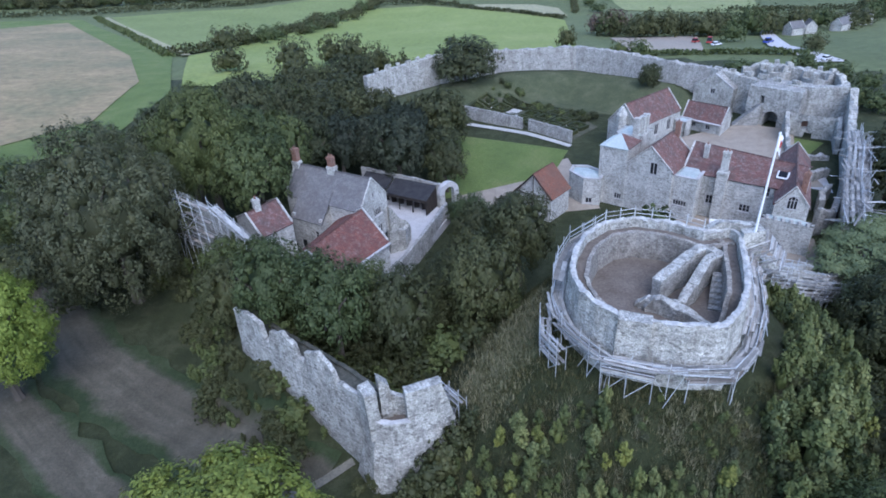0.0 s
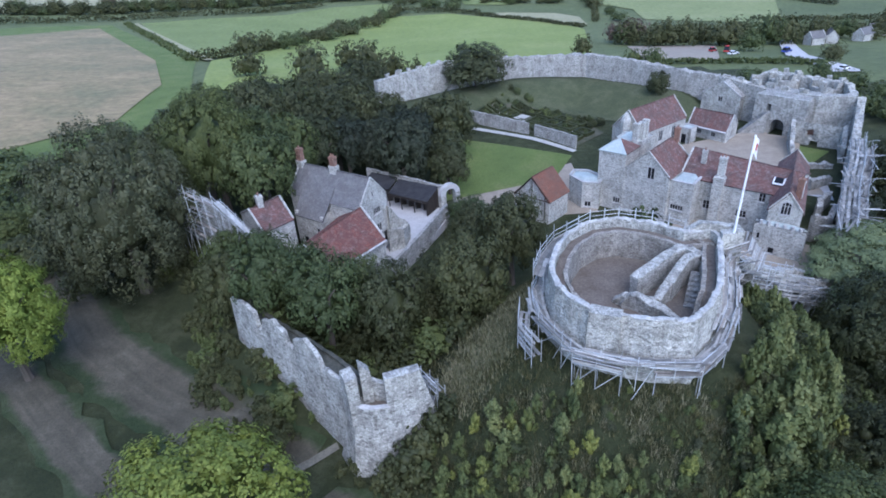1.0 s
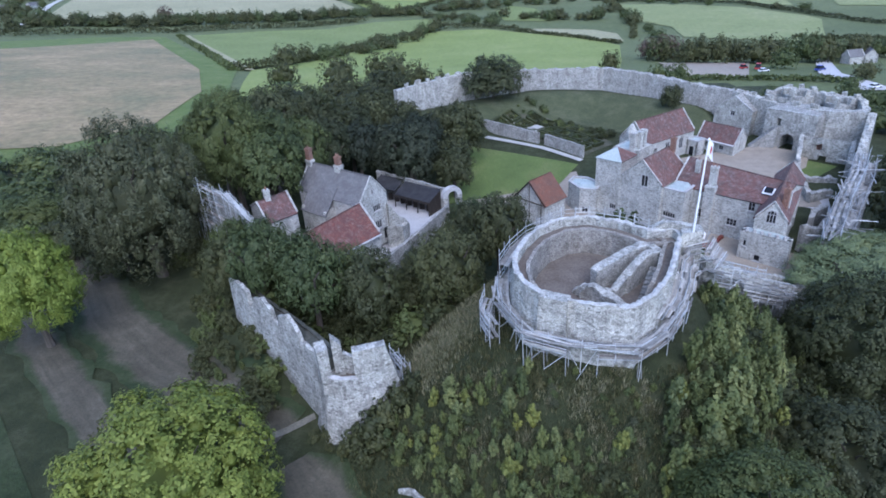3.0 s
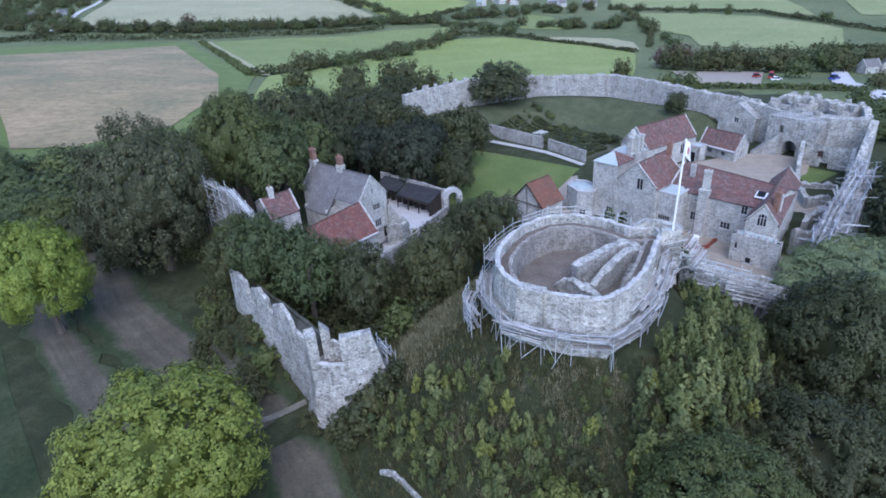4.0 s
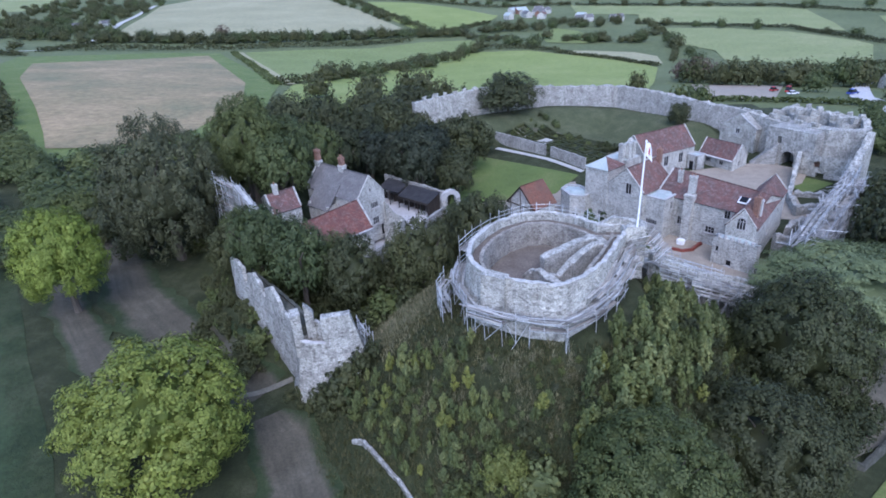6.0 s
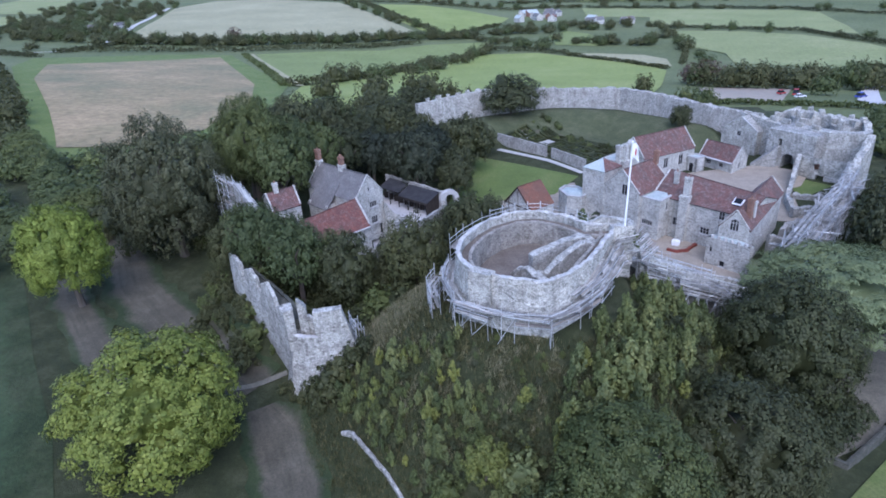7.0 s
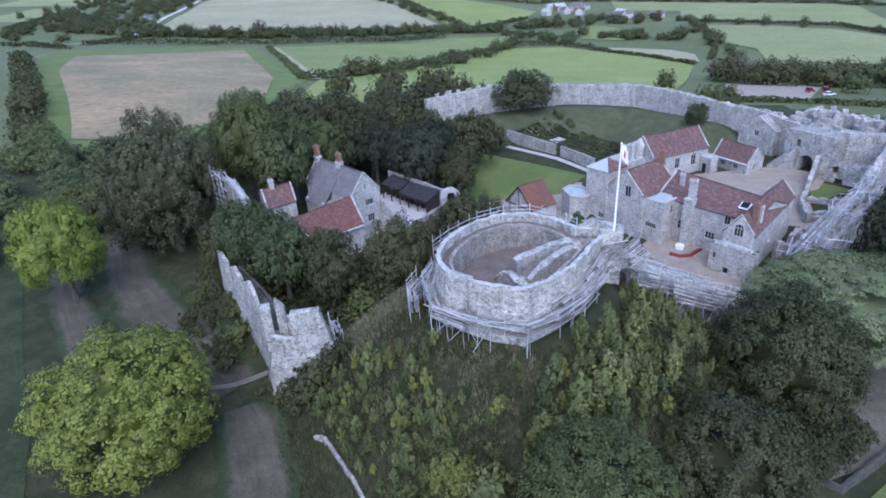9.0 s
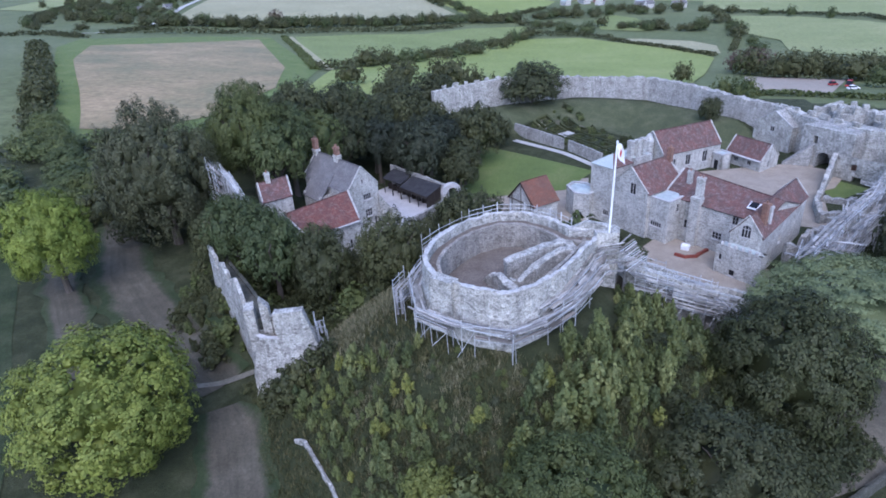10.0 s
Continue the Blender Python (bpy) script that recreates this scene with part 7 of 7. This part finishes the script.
shrubs(46, (-12, 6), (-26, -13), (0.8, 2.4), TIPS, ("spire",), skip=off_motte, label=SAP, name="scrub", slim=0.28, joined=True)
shrubs(30, (-15, 18), (-30, -20), (1.5, 3.6), TIPS, skip=off_motte, label=SAP, name="scrub", joined=True)
shrubs(26, (14, 30), (4, 14), (1.2, 2.6), (L_MID, L_DARK), skip=lambda x, y: off_motte(x, y) or STAIR(x, y) < 3.4, label=SAP, name="scrub", joined=True)
shrubs(26, (20, 30), (-26, -16), (1.5, 3.5), (L_MID, L_DARK), skip=off_motte, label=SAP, name="scrub", joined=True)
# undergrowth below the trees behind the curtain wall
shrubs(90, (-42, -12), (3, 16), (2.2, 5.0), LOWS, ("shrub",), skip=lambda x, y: side(BAILEY, x, y) < 2.0 or (x > -19 and y < 6.5), label="dark undergrowth below the trees behind the wall", name="undergrowth", joined=True)
# the bank below the west curtain
shrubs(120, (-60, -33), (-4, 32), (1.0, 2.8), (L_MID, L_DARK, L_DARK), skip=lambda x, y: not (-7.0 < side(BAILEY, x, y) < -1.0), label="leafy bushes on the bank below the wall", group="bushes on the bank", name="bank_scrub", joined=True)
shrubs(16, (-44, -26), (-9, 8), (0.8, 2.0), (L_MID, L_DARK), skip=lambda x, y: not (-4.5 < side(BAILEY, x, y) < -1.2), label="leafy bushes on the bank below the wall", group="bushes on the bank", name="bank_scrub", joined=True)
# the wooded edge to the west
for k in range(46):
    x, y = vg.uniform(-128, -68), vg.uniform(16, 78)
    if y < -0.35 * (x + 60) - 4 + vg.uniform(-6, 6) or (x > -84 and y < 44):
        x, y = vg.uniform(-110, -66), vg.uniform(48, 92)
    h = vg.uniform(3.6, 6.8)
    tree(x, y, land(x, y) + h, vg.uniform(3.4, 5.4), vg.choice((L_MID, L_OLIVE, L_MID, L_FRESH)), "far" if x < -90 else "wood", 0.02, label="dark broadleaf tree at the edge of the field")
for x, y, h, r, m in ((-84, 22, 6.5, 5.5, L_MID), (-78, 31, 6, 5, L_DARK), (-92, 30, 6.5, 6, L_MID), (-97, 44, 6, 5.5, L_FRESH), (-90, 12, 6, 5, L_MID), (-88, 40, 6.5, 5, L_OLIVE), (-128, 71, 7, 5.5, L_FRESH), (-121, 66, 7, 5, L_FRESH), (-114, 60, 6.5, 5, L_FRESH), (-108, 55, 6, 4.5, L_FRESH), (-134, 78, 7, 5, L_FRESH)):
    tree(x, y, land(x, y) + h, r, m, "broad", 0.02, label="dark broadleaf tree beside the path")

# the garden
GO, GU, GV = Vector((-9.0, 95.6)), Vector((0.707, -0.707)), Vector((0.707, 0.707))
plot = lambda u, v: tuple(GO + GU * u + GV * v)
field([plot(0, 0.5), plot(30, 0.5), plot(30, 11), plot(20, 16), plot(8, 15), plot(1, 9)], GARDEN_SOIL, "brown soil and gravel of the walled garden", 0.16, 12, 2.0, "garden_ground")
PLANTS = (L_DARK, L_DEEP, L_MID, L_DARK, L_OLIVE, L_FRESH)
for i in range(7):
    for j in range(3):
        u0, v0 = 0.8 + 4.1 * i, 1.4 + 4.4 * j
        if (i, j) in ((0, 2), (6, 2), (2, 1)):
            continue
        hd = thing("garden_hedge", "low clipped dark green box hedge round a bed", "hedge", "garden hedges")
        ring = [plot(u0, v0), plot(u0 + 3.1, v0), plot(u0 + 3.1, v0 + 3.2), plot(u0, v0 + 3.2)]
        for a, b in zip(ring, ring[1:] + ring[:1]):
            part("clipped_hedge", loft([a, b], [(-0.25, lambda x, y, s: land(x, y) - 0.2, False), (-0.22, lambda x, y, s: land(x, y) + 0.9, False), (0.22, lambda x, y, s: land(x, y) + 0.9, False), (0.25, lambda x, y, s: land(x, y) - 0.2, False)], False, 0.5, 0.12, 1.6), L_DARK, hd)
        for _ in range(5):
            x, y = plot(u0 + vg.uniform(0.6, 2.5), v0 + vg.uniform(0.6, 2.6))
            h, m = vg.uniform(0.5, 1.5), vg.choice(PLANTS)
            gather(SCRUB, ("garden_planting", "green shrubs planted in the garden beds", m.name), "shrub", x, y, land(x, y) + h * 0.42, h * 0.55, h / 1.85, m)
for u, v, w, d, turn in ((4.6, 6.6, 5.5, 1.3, 0.2), (10.0, 5.8, 4.5, 1.6, -0.3), (9.6, 8.4, 2.6, 2.6, 0.0), (18.0, 5.6, 6.0, 0.9, 0.0), (25.0, 4.5, 1.2, 6.0, 0.0)):
    c, sn2 = math.cos(turn), math.sin(turn)
    field([plot(u + p * c - q * sn2, v + p * sn2 + q * c) for p, q in ((-w / 2, -d / 2), (w / 2, -d / 2), (w / 2, d / 2), (-w / 2, d / 2))], CHALK, "pale gravel walk between the garden beds", 0.32, 4, 1.0, "garden_walk")
shrubs(40, (-8, 30), (78, 107), (0.8, 2.2), PLANTS, ("shrub",), lambda x, y: not (11 < (Vector((x, y)) - GO).dot(GV) < 16.5 and 0 < (Vector((x, y)) - GO).dot(GU) < 27), "green shrubs planted in the garden beds", "garden bushes", "garden_planting", joined=True)
for (nm, lab, _), (m, vs, fs, _) in SCRUB.items():
    tagged(part(nm, mesh(nm, np.concatenate(vs), fs), m), lab, "bushes", kind="stuff")


# ---- hedges, woods and farms in the distance ----
def hedge(line, h, w, mat, per=18, leaf=0.6, label="dark field hedge with bushes in it"):
    g = np.random.default_rng(int(abs(line[0][0] * 7 + line[0][1])))
    pts = resample(line, 2.0)
    vs, fs = [], []
    for x0, y0 in pts:
        hh = h * (0.75 + 0.5 * noise.noise(Vector((x0 * 0.08, y0 * 0.08, 3))) + 0.25 * g.random())
        for _ in range(int(per * 2)):
            t, s = g.uniform(0, math.pi), g.uniform(0.55, 1.05)
            x, y = x0 + g.normal(0, 0.8) + math.cos(t) * w / 2 * s, y0 + g.normal(0, 0.8) + math.cos(t) * w / 2 * s * 0.7
            p = np.array([x, y, land(x, y) + hh * (0.15 + 0.85 * math.sin(t) * s)])
            u, v = g.normal(0, 1, 3), g.normal(0, 1, 3)
            u, v = u / np.linalg.norm(u) * leaf, v / np.linalg.norm(v) * leaf
            b = len(vs)
            vs += [p - u, p - v, p + u, p + v]
            fs.append((b, b + 1, b + 2, b + 3))
    ob = part("hedge", mesh("hedge", vs, fs), mat)
    return tagged(ob, label, "hedge", "field hedges", "stuff")


for ln, h, w, m in (([(-347, 352), (-360, 445)], 4, 5, L_DARK), ([(-355, 442), (-310, 438), (-260, 440), (-221, 467), (-168, 495), (-125, 541), (-86, 581), (-57, 587)], 8, 8, L_DARK),
                    ([(-336, 366), (-280, 386), (-233, 404), (-199, 436), (-149, 465), (-109, 515)], 5, 9, L_DARK), ([(-115, 215), (-107, 228), (-97, 274), (-86, 347), (-80, 406), (-43, 481)], 5, 6, L_DARK),
                    ([(24, 466), (64, 420), (87, 374)], 3, 4, L_DARK), ([(124, 671), (178, 648), (257, 604), (283, 500), (300, 440)], 4, 6, L_DARK), ([(73, 902), (323, 822), (343, 786)], 5, 6, L_DARK),
                    ([(-270, 917), (-180, 745), (-107, 609)], 6, 8, L_DARK), ([(-219, 388), (-158, 288), (-116, 213)], 1.6, 3, L_MID), ([(-40, 500), (0, 490), (24, 470)], 5, 6, L_DARK),
                    ([(-290, 235), (-215, 160), (-182, 126), (-152, 92), (-139, 78)], 4.5, 7, L_DARK), ([(-420, 300), (-377, 335), (-330, 312)], 4, 6, L_DARK), ([(60, 182), (98, 176), (122, 166)], 2.2, 3, L_MID),
                    ([(-45, 722), (-70, 640), (-90, 590), (-20, 560)], 4, 6, L_DARK), ([(104, 405), (120, 470), (139, 620)], 3, 4, L_DARK), ([(-190, 935), (-60, 900), (60, 915)], 5, 7, L_DARK),
                    ([(-600, 1080), (-276, 920), (-186, 935)], 5, 7, L_DARK), ([(200, 372), (300, 330), (420, 300)], 4, 6, L_DARK), ([(-700, 760), (-560, 500), (-480, 420)], 6, 8, L_DARK),
                    ([(350, 790), (420, 700), (560, 640)], 4, 6, L_DARK), ([(-60, 1010), (200, 1000), (520, 930)], 5, 8, L_DARK), ([(-400, 1250), (0, 1200), (500, 1150)], 6, 10, L_DARK)):
    hedge(ln, h, w, m)


WOODS = {}


def far_tree(x, y, h, r, m=None, label=""):
    """Adds a crown to the distant woods of that leaf."""
    m = m or vg.choice((L_DARK, L_DARK, L_MID))
    data = CROWNS["far"][vg.randrange(3)]
    co = np.empty(len(data.vertices) * 3)
    data.vertices.foreach_get("co", co)
    co = co.reshape(-1, 3)
    a = vg.uniform(0, 6.28)
    rv = h / 1.75
    turned = np.stack([co[:, 0] * math.cos(a) - co[:, 1] * math.sin(a), co[:, 0] * math.sin(a) + co[:, 1] * math.cos(a), co[:, 2]], 1)
    turned = turned * (r, r, rv / 0.75) + (x, y, land(x, y) + h - rv)
    vs, fs = WOODS.setdefault(m.name, (m, [], []))[1:]
    n = sum(len(v) for v in vs)
    vs.append(turned)
    fs += [tuple(i + n for i in p.vertices) for p in data.polygons]


for k in range(26):
    f = k / 25
    far_tree(78 + 92 * f + vg.uniform(-4, 4), 262 - 14 * f + vg.uniform(-14, 16), vg.uniform(9, 13), vg.uniform(5.5, 8.5))
for x, y, h, r in ((84, 268, 13, 7), (91, 276, 12, 7), (80, 280, 11, 6)):
    far_tree(x, y, h, r, L_RUST, "distant copper-leaved tree")
for x, y, h, r, m in ((45, 206, 9, 4.6, L_DARK), (52, 163, 9, 4.8, L_OLIVE), (57, 158, 10.5, 4.6, L_MID), (61, 165, 9, 4, L_OLIVE), (-38, 160, 12, 7, L_DARK), (-46, 168, 11, 6, L_DARK), (-56, 150, 12, 7, L_DARK),
                      (-62, 182, 8, 5, L_DARK), (-78, 160, 9, 6, L_DARK), (-30, 150, 10, 5, L_DARK), (-262, 462, 14, 8, L_RUST), (120, 215, 9, 6, L_MID), (128, 172, 7, 5, L_DARK), (-200, 142, 5, 4, L_DARK), (-176, 122, 5, 4, L_DARK), (-158, 101, 8, 5.5, L_DARK), (-166, 110, 8, 6, L_DARK), (-52, 128, 11, 6, L_DARK), (-22, 140, 9, 5, L_DARK)):
    far_tree(x, y, h, r, m)
for k in range(24):
    tree_x, tree_y = vg.uniform(62, 112), vg.uniform(96, 150)
    far_tree(tree_x, tree_y, vg.uniform(2.2, 4.0) + (3 if tree_x > 90 else 0), vg.uniform(3.5, 5.5), L_MID, "low leafy bush beyond the gatehouse")
for a, b, n, sp in (((-103, 235), (-40, 490), 16, 5), ((-366, 438), (-262, 443), 26, 8), ((-262, 443), (-168, 497), 26, 8), ((-168, 497), (-62, 588), 26, 8), ((-50, 560), (20, 490), 12, 12), ((20, 540), (115, 515), 16, 14), ((-60, 620), (110, 690), 36, 40), ((-410, 440), (-560, 640), 80, 70), ((-520, 660), (-640, 900), 70, 80), ((-640, 700), (-800, 1000), 50, 110),
                    ((120, 400), (130, 640), 8, 5), ((160, 250), (330, 330), 26, 22), ((-280, 870), (-135, 640), 10, 6), ((130, 667), (300, 525), 6, 4), ((-190, 940), (60, 915), 14, 12), ((60, 915), (420, 780), 10, 10), ((-60, 1010), (520, 930), 18, 25),
                    ((-700, 760), (-480, 420), 20, 18), ((-500, 1200), (500, 1150), 22, 40), ((300, 330), (520, 300), 16, 30)):
    for k in range(n):
        p = Vector(a).lerp(Vector(b), (k + vg.random()) / n)
        far_tree(p.x + vg.gauss(0, sp * 0.4), p.y + vg.gauss(0, sp * 0.4), vg.uniform(6, 12), vg.uniform(4.5, 8.5))

for nm, (m, vs, fs) in WOODS.items():
    tagged(part("woodland", mesh("woodland", np.concatenate(vs), fs), m), "distant broadleaf trees between the fields", "trees", kind="stuff")

for k in range(16):
    x, y = (vg.uniform(-25, 30), vg.uniform(735, 830)) if k < 11 else (vg.uniform(60, 110), vg.uniform(690, 740))
    a = vg.uniform(0, 3.1)
    d, w, L = Vector((math.cos(a), math.sin(a))), vg.uniform(3.5, 5), vg.uniform(5, 9)
    nn = Vector((-d.y, d.x)) * w
    z = land(x, y)
    p, q = Vector((x, y)) - d * L, Vector((x, y)) + d * L
    house("village_house", "distant village house with a pale wall", tuple(p), tuple(q), tuple(p + nn), tuple(q + nn), z + 8, z + 4.8, z - 0.5, vg.choice((ASHLAR, ASHLAR, BRICK)), vg.choice((SLATE, RED_TILE, SLATE, LEAD)), front=((L * 0.5, L * 0.5 + 1.4, z + 1, z + 2.4, 2, 1), (L * 1.4, L * 1.4 + 1.4, z + 1, z + 2.4, 2, 1)), group="village houses")
for x, y, a, L in ((158, 232, 0.2, 3.6), (168, 236, 1.2, 3.6), (186, 240, 0.5, 4.5), (-470, 560, 0.4, 8), (-455, 585, 1.4, 7), (210, 262, 0.1, 7)):
    d = Vector((math.cos(a), math.sin(a)))
    nn = Vector((-d.y, d.x)) * 2.6
    z = land(x, y)
    p, q = Vector((x, y)) - d * L, Vector((x, y)) + d * L
    house("farm_house", "distant pale house among trees", tuple(p), tuple(q), tuple(p + nn), tuple(q + nn), z + 6.0, z + 3.4, z - 0.5, ASHLAR, SLATE, front=((L * 0.5, L * 0.5 + 1.4, z + 1, z + 2.4, 2, 1),), group="village houses")


# ---- cars and clutter ----
def car(x, y, ang, mat, label, L=4.3, W=1.75, H=1.45, name="car"):
    c = thing(name, label, name if name == "car" else "vehicle", "parked vehicles", at=(x, y, land(x, y) + 0.62))
    c.rotation_euler = (0, 0, radians(ang))
    bm = bmesh.new()
    hull(bm, [(-L / 2, -W / 2, 0.3), (L / 2, -W / 2, 0.3), (L / 2, W / 2, 0.3), (-L / 2, W / 2, 0.3)], [(-L / 2 + 0.1, -W / 2, 0.85), (L / 2 - 0.25, -W / 2, 0.75), (L / 2 - 0.25, W / 2, 0.75), (-L / 2 + 0.1, W / 2, 0.85)])
    bmesh.ops.bevel(bm, geom=bm.edges[:], offset=0.1, segments=2, affect="EDGES")
    part("body", bm, mat, c)
    bm = bmesh.new()
    hull(bm, [(-L * 0.42, -W * 0.46, 0.8), (L * 0.26, -W * 0.46, 0.8), (L * 0.26, W * 0.46, 0.8), (-L * 0.42, W * 0.46, 0.8)], [(-L * 0.30, -W * 0.38, H - 0.05), (L * 0.06, -W * 0.38, H - 0.05), (L * 0.06, W * 0.38, H - 0.05), (-L * 0.30, W * 0.38, H - 0.05)])
    part("cabin_glass", bm, GLASS, c)
    bm = bmesh.new()
    beam(bm, (-L * 0.31, 0, H - 0.03), (L * 0.07, 0, H - 0.03), W * 0.78, 0.06)
    part("roof", bm, mat, c)
    for sx in (-0.3, 0.3):
        for sy in (-0.48, 0.48):
            bm = bmesh.new()
            beam(bm, (L * sx, W * sy - 0.1, 0.32), (L * sx, W * sy + 0.1, 0.32), 0.64, 0.64, 12)
            part("wheel", bm, RUBBER, c)
    return c


car(103.5, 196, 10, WHITE, "white parked car at the edge of the car park")
car(128, 201, 30, BLUE, "blue parked van beyond the castle", 5.2, 2.0, 2.0)
car(120.5, 153, 20, WHITE, "white parked car on the road")
car(106.5, 208, 60, RED, "red farm vehicle at the edge of the car park", 5.0, 2.2, 2.4, "farm_vehicle")
car(101.5, 210, 20, RED, "red farm vehicle at the edge of the car park", 3.6, 1.8, 1.8, "farm_vehicle")
bar_ob = thing("safety_barrier", "sagging orange-red plastic safety barrier", "barrier")
part("mesh_strip", loft([(22.2, 33.4), (23.6, 32.6), (25.2, 33.0), (27.2, 35.4)], [(-0.3, lambda x, y, s: land(x, y) + 0.1, False), (-0.2, lambda x, y, s: land(x, y) + 0.55, False), (0.25, lambda x, y, s: land(x, y) + 0.5, False), (0.4, lambda x, y, s: land(x, y) + 0.1, False)], False, 0.4, 0.1), ORANGE_RED, bar_ob)
skip = thing("builders_bag", "white builder's bag in the courtyard", "bag")
bm = bmesh.new()
prism(bm, [(23.3, 35.4), (24.4, 34.9), (24.8, 35.9), (23.7, 36.4)], 0.5, 1.5, 0.1)
bmesh.ops.bevel(bm, geom=bm.edges[:], offset=0.12, segments=2, affect="EDGES")
part("bag", bm, WHITE, skip)
LOW = [(-19.6, -13.9), (-18.2, -14.5), (-15.6, -17.0), (-13.1, -19.5), (-10.6, -22.4)]
wall_thing("low_wall", "low pale stone wall below the motte", LOW, [land(*p) + 0.55 for p in LOW], 0.32, mat=STONE_DARK, seed=91, jag=0.15, batter=0.05, category="wall", low=lambda x, y, s: land(x, y) - 0.5)
wall_thing("low_wall", "low dark stone wall above the lower lawn", [(31.0, -6.6), (33.6, -7.9), (39.8, -2.4), (47, 3)], [-4.4, -4.5, -4.4, -4.2], 0.5, seed=92, jag=0.15, batter=0.05, category="wall", mat=DARK_OLIVE, low=lambda x, y, s: land(x, y) - 0.8)

# rough grass on the motte and banks
tg = np.random.default_rng(8)
tv, tf = [], []
while len(tf) < 60000:
    x, y = tg.uniform(-26, 24), tg.uniform(-24, 14)
    r = math.hypot(x - 1.5, y - 2)
    if r < 10.8 or r > 30 or (noise.noise(Vector((x * 0.25, y * 0.25, 4))) < -0.15 and tg.random() < 0.7):
        continue
    z = land(x, y) + 0.05
    for _ in range(3):
        a, h = tg.uniform(0, 6.28), tg.uniform(0.18, 0.55)
        dx, dy = math.cos(a), math.sin(a)
        px, py = x + tg.normal(0, 0.15), y + tg.normal(0, 0.15)
        b = len(tv)
        tv += [(px - dy * 0.05, py + dx * 0.05, z - 0.1), (px + dy * 0.05, py - dx * 0.05, z - 0.1), (px + dx * h * 0.5, py + dy * h * 0.5, z + h)]
        tf.append((b, b + 1, b + 2))
cv, cf = [], []
while len(cf) < 9000:
    u, o = tg.uniform(-1, 15), tg.normal(-2.0, 1.6)
    x, y = -20 + 0.716 * u - 0.698 * o, -2.2 + 0.698 * u + 0.716 * o
    z = land(x, y) + 0.05
    a, h = tg.uniform(0, 6.28), tg.uniform(0.2, 0.6)
    dx, dy = math.cos(a), math.sin(a)
    b = len(cv)
    cv += [(x - dy * 0.06, y + dx * 0.06, z - 0.1), (x + dy * 0.06, y - dx * 0.06, z - 0.1), (x + dx * h * 0.6, y + dy * h * 0.6, z + h)]
    cf.append((b, b + 1, b + 2))
for _ in range(1300):
    x, y = tg.uniform(-14, 12), tg.uniform(-20, -6)
    if math.hypot(x - 1.5, y - 2) < 10.6 or noise.noise(Vector((x * 0.3, y * 0.3, 2))) < 0.0:
        continue
    for _ in range(16):
        px, py = x + tg.normal(0, 0.2), y + tg.normal(0, 0.2)
        z = land(px, py)
        a, h = tg.uniform(0, 6.28), tg.uniform(0.25, 0.6)
        dx, dy = math.cos(a), math.sin(a)
        b = len(cv)
        cv += [(px - dy * 0.05, py + dx * 0.05, z - 0.1), (px + dy * 0.05, py - dx * 0.05, z - 0.1), (px + dx * h * 0.6, py + dy * h * 0.6, z + h)]
        cf.append((b, b + 1, b + 2))
tagged(part("crest_tufts", mesh("crest_tufts", cv, cf), DRY_TUFT), "pale dry grass blades on the crest", "grass", kind="stuff")
tagged(part("rough_grass", mesh("rough_grass", tv, tf), TUFT), "long dry grass on the slopes of the motte", "grass", kind="stuff")
